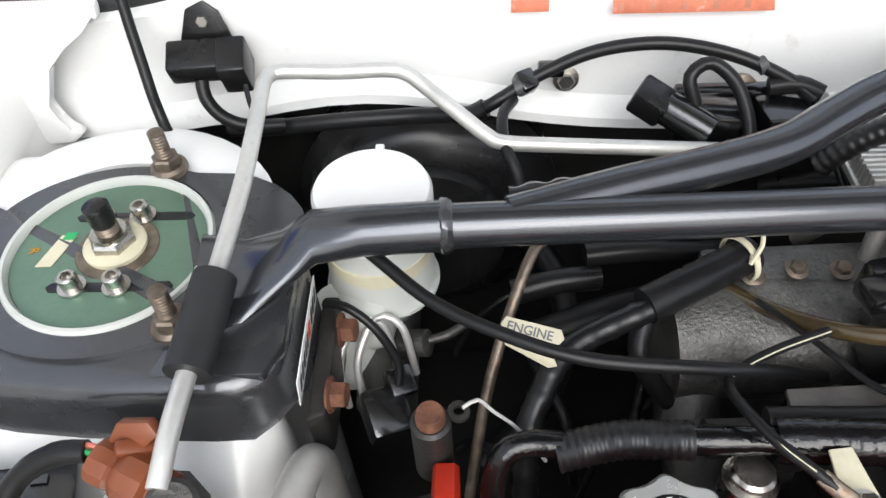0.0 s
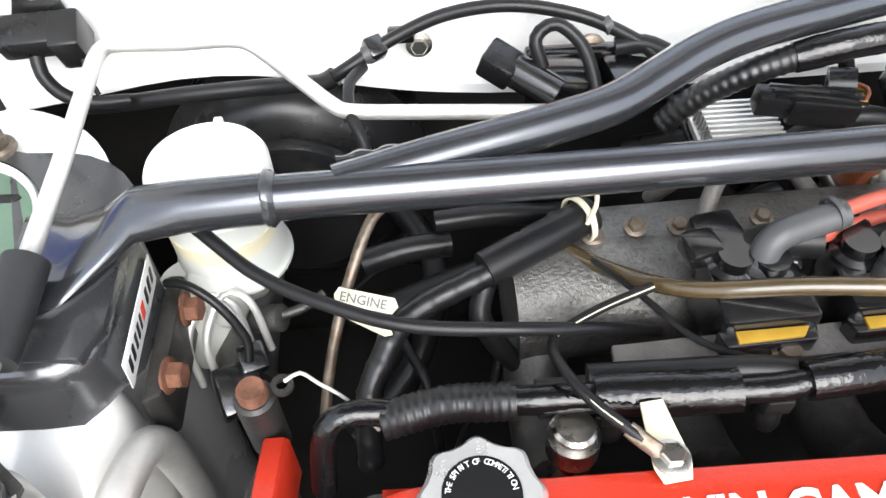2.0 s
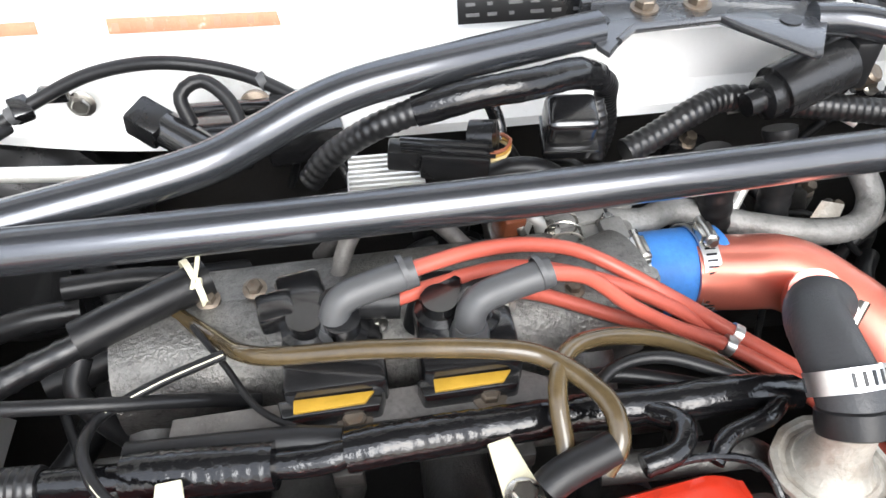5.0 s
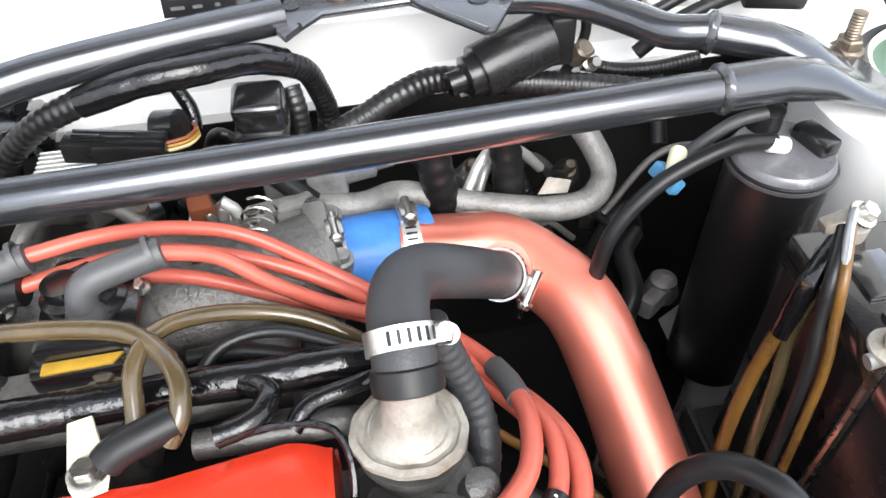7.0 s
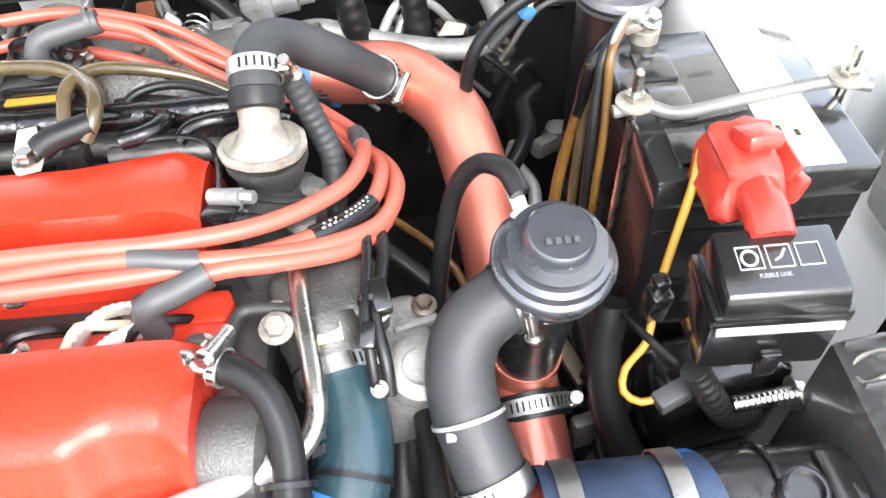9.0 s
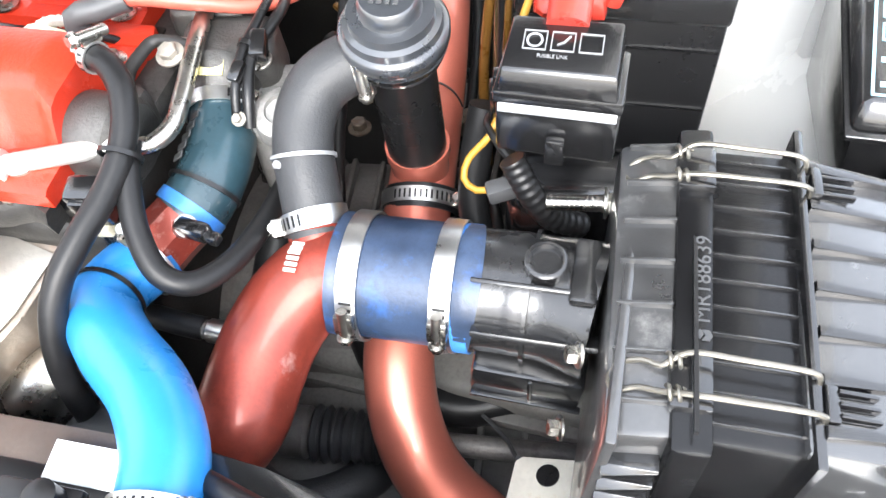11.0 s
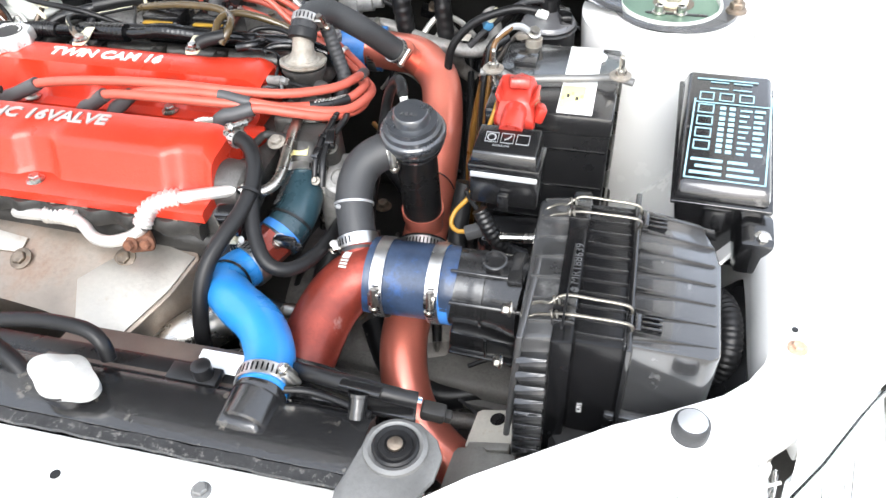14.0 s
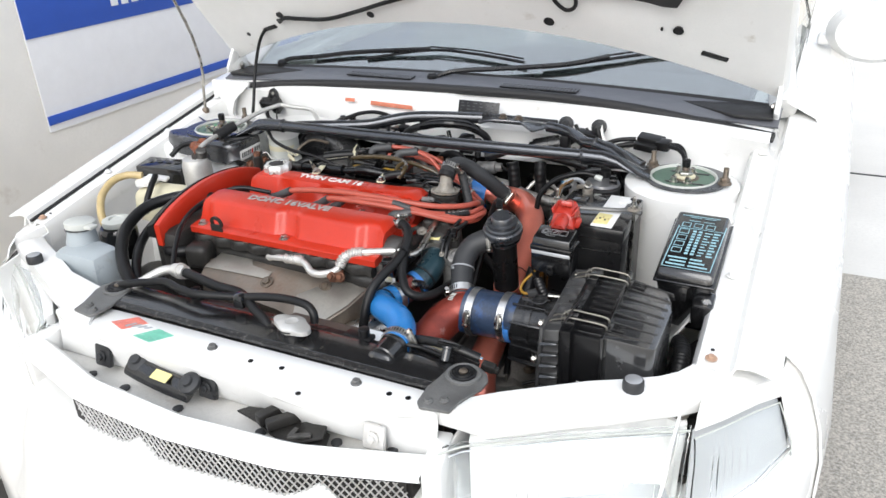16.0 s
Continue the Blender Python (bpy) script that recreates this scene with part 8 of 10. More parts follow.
part("flange", join(box(0.050, 0.272, 0.748, 0.028, 0.014, 0.022, (0, 0, 20), bev=0.004), hexbolt((0.045, 0.263, 0.752), (0, -1, 0.3), 0.006, 0.008), hexbolt((0.062, 0.268, 0.752), (0, -1, 0.3), 0.006, 0.008)), RUST, eg, "rusty pipe flange")
hs = thing("heat_shield", "bare metal exhaust manifold heat shield", "heat shield", (-0.06, 0.23, 0.6))
HSO = [(-0.257, 0.268), (-0.243, 0.227), (-0.187, 0.211), (-0.123, 0.203), (-0.036, 0.196), (0.0, 0.187), (0.040, 0.181), (0.064, 0.184), (0.092, 0.240), (0.106, 0.284), (0.090, 0.307), (-0.06, 0.306), (-0.20, 0.300)]


def shield_z(x, y):
    return 0.640 - 0.03 * x + 0.30 * y


part("sheet", boxy(HSO, 0.60, [shield_z(x, y) for x, y in HSO], 0.003), SHIELD, hs, angle=25)
part("overlap_sheet", slab([(0.004, 0.188), (0.060, 0.186), (0.089, 0.241), (0.102, 0.283), (0.040, 0.297), (-0.018, 0.235)], 0, 0.0015, Matrix(((1, 0, 0, 0), (0, 1, 0, 0), (-0.03, 0.30, 1, 0.6414), (0, 0, 0, 1))), bev=0.0004), SHIELD_PALE, hs, "paler overlapping sheet")
part("upper_plate", slab([(-0.246, 0.246), (-0.10, 0.254), (-0.10, 0.272), (-0.150, 0.276), (-0.160, 0.290), (-0.236, 0.288)], 0, 0.0018, Matrix(((1, 0, 0, 0), (0, 1, 0, 0), (-0.03, 0.30, 1, 0.6414), (0, 0, 0, 1))), bev=0.0004), SHIELD_PALE, hs)
for x, y in ((0.024, 0.268), (-0.095, 0.247)):
    part("shield_bolt", hexbolt((x, y, shield_z(x, y) + 0.002), (0, -0.5, 1), 0.008, 0.007, 1.6), RUSTY_STEEL, hs)
lk = thing("lifting_hook", "dark steel engine lifting hook", "lifting hook", (-0.235, 0.296, 0.75))
part("plate", join(slab([(-0.018, 0), (0.02, 0), (0.016, 0.03), (0.012, 0.048), (-0.012, 0.048), (-0.014, 0.03)], -0.002, 0.002, frame_on((-0.238, 0.294, 0.752), (1, 0, 0), (0.1, -0.15, 1)), bev=0.0008)), DARK, lk)
part("eye", lathe([(0.008, -0.002), (0.0145, -0.002), (0.0145, 0.002), (0.008, 0.002)], (-0.234, 0.287, 0.803), (0, -1, -0.15), 24, loop=True), DARK, lk)
for x in (-0.17, -0.13, -0.06, -0.02, 0.03, 0.09):
    solo("exhaust_nut", hexbolt((x, 0.296, 0.765), (0, -0.6, 1), 0.006, 0.01), RUSTY_STEEL, "rusty nut under the front cam cover", "nut", "exhaust nuts")
solo("head_gasket_rail", strip_x(-0.30, 0.12, [(0.285, 0.752), (0.283, 0.764), (0.287, 0.771), (0.30, 0.771), (0.30, 0.752)], lambda x, y, z: (y + 0.004 * math.sin(x * 140), z)), DARK, "grimy casting edge under the front cam cover", "casting")
sb = thing("cam_sensor", "black plug on a cast bracket at the engine end", "sensor", (0.14, 0.325, 0.74))
part("casting", join(lathe([(0.030, 0), (0.030, 0.03), (0.026, 0.034)], (0.125, 0.345, 0.78), (1, -0.1, 0.0), 32), box(0.14, 0.36, 0.77, 0.03, 0.05, 0.05, bev=0.01)), CAST, sb, "bright machined end casting")
part("plug", box(0.150, 0.294, 0.776, 0.020, 0.018, 0.036, (10, 0, 8), bev=0.003), BLACK, sb)
part("plug_latch", box(0.150, 0.2835, 0.778, 0.010, 0.004, 0.022, (10, 0, 8), bev=0.001), BLACK, sb)
part("plug_end", box(0.150, 0.290, 0.754, 0.012, 0.010, 0.010, (10, 0, 8), bev=0.002), CREAM, sb, "pale plug end")
for k in range(3):
    part("wire", tube([(0.146 + 0.004 * k, 0.289, 0.750), (0.147 + 0.004 * k, 0.290, 0.735), (0.150 + 0.003 * k, 0.300, 0.71)], 0.0013, 6), LABEL_BLACK, sb)
part("bolt", hexbolt((0.156, 0.345, 0.795), (1, -0.3, 0.4), 0.006, 0.007), RUSTY_STEEL, sb)
solo("exhaust_pipe", tube([(0.145, 0.265, 0.665), (0.12, 0.235, 0.664), (0.095, 0.212, 0.652), (0.07, 0.20, 0.62), (0.06, 0.19, 0.55), (0.06, 0.19, 0.48)], 0.027, 20), STEEL, "bare metal exhaust downpipe behind the radiator", "pipe")

# ---- radiator ----
rd = thing("radiator", "black radiator with a worn top tank", "radiator", (0.045, 0.08, 0.35))
part("top_tank", strip_x(-0.285, 0.363, [(0.050, 0.70), (0.048, 0.738), (0.054, 0.7455), (0.064, 0.747), (0.100, 0.748), (0.110, 0.745), (0.114, 0.736), (0.114, 0.70)], n=30), RADIATOR, rd)
part("tank_seam", strip_x(-0.283, 0.364, [(0.042, 0.740), (0.042, 0.7445), (0.0525, 0.7455), (0.053, 0.740)], lambda x, y, z: (y + 0.0006 * math.sin(x * 190) + 0.0005 * math.sin(x * 77), z)), CHIPPED, rd, "chipped crimped tank seam")
part("tank_seam", box(0.040, 0.116, 0.735, 0.645, 0.006, 0.004, bev=0.001), RADIATOR, rd)
part("shroud_top", box(0.145, 0.146, 0.722, 0.24, 0.05, 0.010, (-9, 0, 0), bev=0.003), SHROUD, rd, "brown grimed shroud lip")
part("core", box(0.045, 0.08, 0.52, 0.64, 0.03, 0.37, bev=0.003), DEEP, rd)
part("filler_neck", lathe([(0.020, 0), (0.020, 0.016), (0.024, 0.018), (0.024, 0.021)], (0.090, 0.082, 0.742), n=28), RADIATOR, rd)
part("outlet", join(lathe([(0.0215, -0.016), (0.0215, 0.026), (0.0195, 0.028), (0.0, 0.028)], (0.2592, 0.108, 0.7460), (-0.06, -0.95, -0.12), 28), lathe([(0.023, -0.003), (0.0238, 0.0), (0.023, 0.003)], (0.2595, 0.112, 0.7465), (-0.06, -0.95, -0.12), 28)), RADIATOR, rd)
part("outlet_block", prism([(0.232, 0.070, 0.742), (0.276, 0.070, 0.742), (0.279, 0.116, 0.742), (0.232, 0.116, 0.742), (0.237, 0.076, 0.7535), (0.271, 0.076, 0.7535), (0.274, 0.114, 0.757), (0.237, 0.114, 0.757)], 0.003), RADIATOR, rd)
part("shroud_edge", slab([(0.262, 0.124), (0.262, 0.168), (0.300, 0.163), (0.392, 0.143), (0.396, 0.122)], 0.728, 0.735, bev=0.002), BLACK_DUSTY, rd, "scuffed black shroud edge")
part("fan_shroud", box(0.06, 0.132, 0.66, 0.50, 0.03, 0.14, bev=0.006), LABEL_BLACK, rd)
for x in (-0.16, 0.19):
    part("shroud_tab", join(box(x, 0.122, 0.742, 0.05, 0.02, 0.008, bev=0.002), lathe([(0.009, 0), (0.009, 0.014), (0.007, 0.015)], (x + 0.01, 0.122, 0.745), n=18)), LABEL_BLACK, rd)
rc = part("pressure_cap", lathe([(0.024, 0), (0.0275, 0.003), (0.0275, 0.010), (0.022, 0.013), (0.012, 0.0145), (0.010, 0.0135), (0.001, 0.0135)], (0.090, 0.082, 0.756), n=64, wobble=lambda a, h: (0.84 + 0.62 * (0.5 + 0.5 * math.cos(a * 2 + 0.5)) ** 4 if h < 0.0115 else 0.9)), ALU, rd, "bright scalloped radiator cap")
solo("silver_tag", box(0.200, 0.148, 0.7310, 0.046, 0.022, 0.002, (8, 0, 0), bev=0.0005), LABEL_WHITE, "white sticker behind the radiator tank", "sticker")
fa = thing("fan_loom", "glossy black fan wiring arm with a grey plug", "wiring loom", (0.34, 0.13, 0.74))
part("arm", tube([(0.268, 0.150, 0.738), (0.290, 0.142, 0.748), (0.318, 0.133, 0.757), (0.345, 0.129, 0.760), (0.372, 0.132, 0.752), (0.394, 0.136, 0.744)], 0.0075, 14), LABEL_BLACK, fa)
part("bracket", box(0.350, 0.124, 0.7655, 0.038, 0.010, 0.004, (0, 0, -6), bev=0.0012), BLACK, fa)
part("post", lathe([(0.0085, 0), (0.0080, 0.018), (0.0095, 0.019), (0.0095, 0.022)], (0.350, 0.107, 0.746), (-0.02, 0.60, 0.80), 20), BLACK, fa)
part("plug", join(box(0.409, 0.135, 0.733, 0.022, 0.015, 0.013, (0, 12, 5), bev=0.003), box(0.421, 0.135, 0.730, 0.009, 0.010, 0.009, (0, 12, 5), bev=0.002)), DARK, fa, "grey fan plug")
for k, m_ in enumerate((MILK, SILICONE, MILK)):
    part("wire", tube([(0.390, 0.1345 + 0.002 * k, 0.746), (0.399, 0.1345 + 0.002 * k, 0.744)], 0.0011, 6, smooth=False), m_, fa)
solo("tank_drip_tube", tube([(0.276, 0.116, 0.752), (0.300, 0.122, 0.749), (0.330, 0.119, 0.747), (0.360, 0.112, 0.745)], 0.0035, 10), RUBBER, "thin black tube along the radiator tank", "hose")

for sx, x0 in ((1, 0.391), (-1, -0.301)):
    mb = thing("radiator_mount", "weathered steel radiator mount with a rubber bush", "radiator mount", (x0, 0.05, 0.735), "radiator mounts")
    part("plate", slab([(x0 + sx * a, b) for a, b in ((-0.035, 0.004), (-0.026, -0.007), (0.017, -0.001), (0.020, 0.024), (0.026, 0.046), (0.037, 0.062), (0.039, 0.084), (0.031, 0.100), (0.014, 0.112), (-0.008, 0.113), (-0.026, 0.100), (-0.030, 0.070), (-0.037, 0.040))][::sx], 0.7425, 0.7475, bev=0.0018), MOUNT, mb)
    part("raised_ring", lathe([(0.0275, 0), (0.0265, 0.0045), (0.023, 0.006), (0.020, 0.004)], (x0, 0.084, 0.746), n=40), MOUNT, mb)
    part("bush", lathe([(0.0195, 0), (0.0195, 0.004), (0.0175, 0.0055), (0.0145, 0.0045), (0.0135, 0.0065), (0.009, 0.0065), (0.008, 0.005)], (x0, 0.084, 0.748), n=36), RUBBER, mb, "black rubber bush")
    part("pin", lathe([(0.0065, 0), (0.0065, 0.003), (0.004, 0.0045)], (x0, 0.084, 0.7525), n=20), RUSTY_STEEL, mb)
    for dx, yb in ((-0.020, 0.009), (0.0, 0.019)):
        part("mount_bolt", hexbolt((x0 + sx * dx, yb, 0.7475), (0, 0, 1), 0.0055, 0.005, 1.35), MOUNT, mb)
for x, y in ((0.622, 0.153), (-0.555, 0.108)):
    bs = thing("bump_stop", "black rubber bonnet stop on the white panel", "rubber stop", (x, y, 0.742), "bonnet stops")
    part("rubber", lathe([(0.0150, 0), (0.0154, 0.006), (0.0148, 0.014), (0.0130, 0.0165), (0.0, 0.0172)], (x, y, 0.742), n=36), RUBBER_GREY, bs)
    part("cap", lathe([(0.0122, 0), (0.011, 0.0008), (0.0, 0.0012)], (x, y, 0.7585), n=28), LABEL_GREY, bs, "greyed worn top")
st_ = thing("flag_sticker", "red, white and green flag sticker", "sticker", (-0.16, 0.015, 0.735))
part("red_field", slab([(-0.238, 0.006), (-0.200, -0.006), (-0.172, 0.026), (-0.204, 0.036)], 0.7352, 0.7362, bev=0), FLAG_RED, st_)
part("white_field", slab([(-0.200, -0.006), (-0.168, -0.012), (-0.142, 0.020), (-0.172, 0.026)], 0.7352, 0.7362, bev=0), LABEL_WHITE, st_)
part("green_field", slab([(-0.168, -0.012), (-0.128, -0.017), (-0.104, 0.014), (-0.142, 0.020)], 0.7352, 0.7362, bev=0), FLAG_GREEN, st_)
for i in range(4):
    part("bar", slab([(-0.206 + 0.012 * i, 0.006 + 0.002 * i), (-0.200 + 0.012 * i, 0.004 + 0.002 * i), (-0.190 + 0.012 * i, 0.018), (-0.194 + 0.012 * i, 0.020)], 0.7362, 0.7366, bev=0), LABEL_GREY, st_)

# coolant and air-conditioning pipes across the front
ac = thing("air_con_hose", "black air-conditioning hose with aluminium joints", "hose", (-0.1, 0.12, 0.74))
part("hose", tube([(-0.36, 0.115, 0.70), (-0.33, 0.10, 0.735), (-0.29, 0.088, 0.756), (-0.250, 0.098, 0.763), (-0.203, 0.105, 0.770), (-0.160, 0.095, 0.771), (-0.119, 0.090, 0.772), (-0.075, 0.103, 0.770), (-0.036, 0.115, 0.770), (0.01, 0.124, 0.775), (0.05, 0.128, 0.777), (0.088, 0.127, 0.775), (0.104, 0.122, 0.765), (0.107, 0.118, 0.75)], 0.0072, 16), RUBBER, ac)
part("hose", tube([(-0.19, 0.142, 0.774), (-0.15, 0.134, 0.774), (-0.102, 0.127, 0.771), (-0.057, 0.128, 0.768), (-0.03, 0.118, 0.763), (-0.005, 0.106, 0.757), (0.018, 0.098, 0.750), (0.034, 0.091, 0.740)], 0.0088, 16), RUBBER, ac)
part("tube", tube([(-0.29, 0.095, 0.74), (-0.262, 0.112, 0.758), (-0.240, 0.137, 0.769), (-0.215, 0.144, 0.773), (-0.19, 0.143, 0.774)], 0.0085, 14), ALU, ac)
part("ferrule", join(tube([(-0.215, 0.144, 0.773), (-0.186, 0.1415, 0.774)], 0.0125, 16, smooth=False), tube([(-0.203, 0.1435, 0.7735), (-0.198, 0.143, 0.774)], 0.015, 16, smooth=False)), ALU, ac)
part("clip", join(box(-0.038, 0.112, 0.765, 0.02, 0.02, 0.024, bev=0.003)), BLACK, ac)
solo("coolant_hose", tube([(-0.33, 0.40, 0.795), (-0.375, 0.39, 0.802), (-0.42, 0.362, 0.800), (-0.452, 0.315, 0.792), (-0.450, 0.258, 0.775), (-0.420, 0.207, 0.757), (-0.375, 0.165, 0.738), (-0.335, 0.142, 0.720), (-0.30, 0.13, 0.69)], 0.0122, 20), RUBBER, "large black coolant hose round the belt end", "hose")
solo("coolant_hose", tube([(-0.34, 0.42, 0.77), (-0.39, 0.38, 0.775), (-0.425, 0.315, 0.765), (-0.41, 0.25, 0.75), (-0.37, 0.19, 0.732), (-0.34, 0.16, 0.70)], 0.0095, 18), RUBBER, "second black hose behind the coolant hose", "hose")
solo("washer_hose", tube([(-0.20, 0.42, 0.822), (-0.265, 0.395, 0.832), (-0.312, 0.35, 0.815), (-0.315, 0.30, 0.805), (-0.29, 0.245, 0.80), (-0.268, 0.2, 0.775), (-0.245, 0.165, 0.755)], 0.0048, 12), RUBBER, "thin black hose across the red covers", "hose")
solo("belt_hose", tube([(-0.29, 0.27, 0.74), (-0.33, 0.25, 0.74), (-0.36, 0.27, 0.735), (-0.38, 0.31, 0.73)], 0.011, 14), RUBBER, "short black hose by the belt cover", "hose")
solo("exhaust_bracket", box(-0.275, 0.272, 0.735, 0.05, 0.05, 0.05, (0, 0, 10), bev=0.012, segs=3), DARK, "dark cast bracket beside the heat shield", "bracket")
solo("accessory_drive", join(lathe([(0.055, 0), (0.055, 0.03), (0.03, 0.032)], (-0.38, 0.30, 0.64), (1, 0, 0), 32), box(-0.42, 0.25, 0.60, 0.12, 0.16, 0.14, bev=0.03, segs=3)), DARK, "grimy alternator and belt drive", "alternator")

# ---- left wing side ----
wt = thing("washer_tank", "white plastic washer tank with filler cap", "washer tank", (-0.47, 0.17, 0.58))
part("tank", prism([(-0.555, 0.125, 0.58), (-0.405, 0.120, 0.58), (-0.395, 0.215, 0.58), (-0.545, 0.235, 0.58), (-0.548, 0.137, 0.758), (-0.420, 0.132, 0.762), (-0.412, 0.200, 0.765), (-0.535, 0.222, 0.762)], 0.022), TANK, wt)
part("filler_neck", lathe([(0.032, 0), (0.028, 0.02), (0.026, 0.035)], (-0.510, 0.190, 0.757), (0, 0.1, 1), 28), TANK, wt)
part("cap", join(lathe([(0.030, 0), (0.031, 0.004), (0.030, 0.012), (0.026, 0.015)], (-0.510, 0.194, 0.790), (0, 0.1, 1), 32), box(-0.480, 0.190, 0.797, 0.03, 0.02, 0.008, bev=0.003)), MILK, wt)
part("shoulder_seam", ring((-0.510, 0.191, 0.789), (0, 0.1, 1), 0.0265, 0.003, 0.002), BOOT, wt)
part("pump", join(lathe([(0.012, 0), (0.012, 0.05)], (-0.47, 0.112, 0.66), n=16), tube([(-0.47, 0.112, 0.712), (-0.45, 0.10, 0.73), (-0.43, 0.098, 0.735)], 0.005, 8)), ALU, wt)
ps = thing("power_steering_tank", "yellowed power steering reservoir", "fluid reservoir", (-0.54, 0.43, 0.70))
part("tank", prism([(-0.60, 0.40, 0.70), (-0.47, 0.40, 0.70), (-0.46, 0.475, 0.70), (-0.60, 0.475, 0.70), (-0.595, 0.405, 0.775), (-0.465, 0.415, 0.787), (-0.460, 0.468, 0.790), (-0.595, 0.468, 0.785)], 0.018), CREAM, ps)
part("cap", lathe([(0.026, 0), (0.027, 0.004), (0.026, 0.012), (0.010, 0.016)], (-0.575, 0.440, 0.783), (-0.1, 0, 1), 28), CAPWHITE, ps)
part("cap_wing", box(-0.545, 0.445, 0.800, 0.05, 0.022, 0.008, (0, 8, 20), bev=0.003), CAPWHITE, ps)
solo("amber_hose", tube([(-0.585, 0.438, 0.803), (-0.615, 0.420, 0.806), (-0.630, 0.39, 0.800), (-0.618, 0.345, 0.785), (-0.590, 0.31, 0.765), (-0.57, 0.295, 0.74)], 0.0085, 14), AMBER_HOSE, "amber fluid hose from the reservoir", "hose")
solo("overflow_hose", tube([(-0.528, 0.425, 0.815), (-0.52, 0.40, 0.80), (-0.515, 0.375, 0.775), (-0.51, 0.36, 0.75)], 0.0068, 12), RUBBER, "short black hose before the reservoir", "hose")
pp = thing("oil_reservoir", "black reservoir with a pale screw cap", "fluid reservoir", (-0.52, 0.29, 0.68))
part("body", lathe([(0.035, 0), (0.040, 0.01), (0.040, 0.06), (0.034, 0.07)], (-0.522, 0.288, 0.68), n=32), BLACK, pp)
part("cap", lathe([(0.030, 0), (0.031, 0.003), (0.030, 0.012), (0.016, 0.014), (0.014, 0.011), (0.001, 0.011)], (-0.522, 0.290, 0.752), n=32), MILK, pp)
rb = thing("relay_box", "black relay box with faded lid print", "relay box", (-0.62, 0.54, 0.74))
part("body", prism([(-0.675, 0.50, 0.74), (-0.545, 0.515, 0.74), (-0.560, 0.585, 0.74), (-0.685, 0.57, 0.74), (-0.680, 0.505, 0.792), (-0.548, 0.520, 0.792), (-0.562, 0.580, 0.796), (-0.688, 0.565, 0.796)], 0.004), BLACK, rb)
for i in range(4):
    part("bar", box(-0.66 + 0.025 * i, 0.540 + 0.003 * i, 0.7962, 0.014, 0.008, 0.0008, (2, 0, 7), bev=0), BOOT, rb)
    part("bar", box(-0.655 + 0.025 * i, 0.558 + 0.003 * i, 0.7968, 0.010, 0.005, 0.0008, (2, 0, 7), bev=0), BOOT, rb)
dr = thing("receiver_drier", "aluminium air-conditioning drier with pipe unions", "receiver drier", (-0.50, 0.53, 0.68))
part("bottle", lathe([(0.032, 0), (0.034, 0.01), (0.034, 0.11), (0.030, 0.125), (0.012, 0.128)], (-0.500, 0.528, 0.70), n=32), ALU, dr)
part("union", join(lathe([(0.013, 0), (0.013, 0.025), (0.010, 0.028)], (-0.488, 0.535, 0.822), (0.3, -0.2, 1), 18), lathe([(0.022, 0), (0.022, 0.008)], (-0.492, 0.535, 0.822), (0.3, -0.1, 1), 8)), CAST, dr)
pcn = part("pressure_plug", join(lathe([(0.0085, 0.004), (0.0105, 0), (0.0118, 0.003), (0.0118, 0.011), (0.0100, 0.013), (0.0125, 0.015), (0.0145, 0.019), (0.0150, 0.030), (0.0115, 0.033), (0.0115, 0.042)], (-0.525, 0.5545, 0.846), (1, -0.38, -0.30), 10),
     slab([(0, 0), (0.020, 0.002), (0.026, 0.010), (0.020, 0.016), (0.004, 0.012)], -0.004, 0.004, frame_on((-0.518, 0.562, 0.850), (1, -0.2, -0.1), (0, 0.6, 0.8)), bev=0.0015),
     box(-0.506, 0.558, 0.846, 0.020, 0.008, 0.018, (15, 25, 20), bev=0.002), box(-0.503, 0.541, 0.838, 0.016, 0.004, 0.022, (-20, 20, -15), bev=0.001)), COPPER, dr, "copper-brown pressure switch plug", 25)
part("core_wire", tube([(-0.532, 0.557, 0.849), (-0.525, 0.5555, 0.848), (-0.516, 0.551, 0.844)], 0.0017, 8), LABEL_GREEN, pcn)
part("core_wire", tube([(-0.532, 0.560, 0.850), (-0.525, 0.5585, 0.850), (-0.516, 0.554, 0.847)], 0.0017, 8), RED_PIPE, pcn)
part("plug_lead", taped([(-0.529, 0.557, 0.848), (-0.545, 0.556, 0.847), (-0.565, 0.548, 0.838), (-0.58, 0.53, 0.82)], 0.006), RUBBER, dr)
bpipe = thing("air_con_pipe", "bent aluminium pipe with a foam sleeve", "pipe", (-0.4, 0.8, 0.83))
part("pipe", tube([(-0.488, 0.536, 0.850), (-0.486, 0.565, 0.858), (-0.482, 0.612, 0.864), (-0.479, 0.655, 0.869), (-0.475, 0.716, 0.876), (-0.477, 0.775, 0.876), (-0.481, 0.822, 0.872), (-0.479, 0.834, 0.8715), (-0.470, 0.8395, 0.871), (-0.430, 0.840, 0.869),
                              (-0.395, 0.8435, 0.867), (-0.381, 0.842, 0.864), (-0.368, 0.834, 0.858), (-0.345, 0.815, 0.849), (-0.325, 0.799, 0.841), (-0.312, 0.794, 0.838), (-0.27, 0.793, 0.835), (-0.203, 0.792, 0.831), (-0.15, 0.795, 0.825)], 0.0055, 14, 0.004), ALU, bpipe)
part("foam_sleeve", tube([(-0.4835, 0.592, 0.8615), (-0.4815, 0.62, 0.865), (-0.4795, 0.65, 0.8685)], 0.0125, 18, 0.008), SEAL, bpipe)

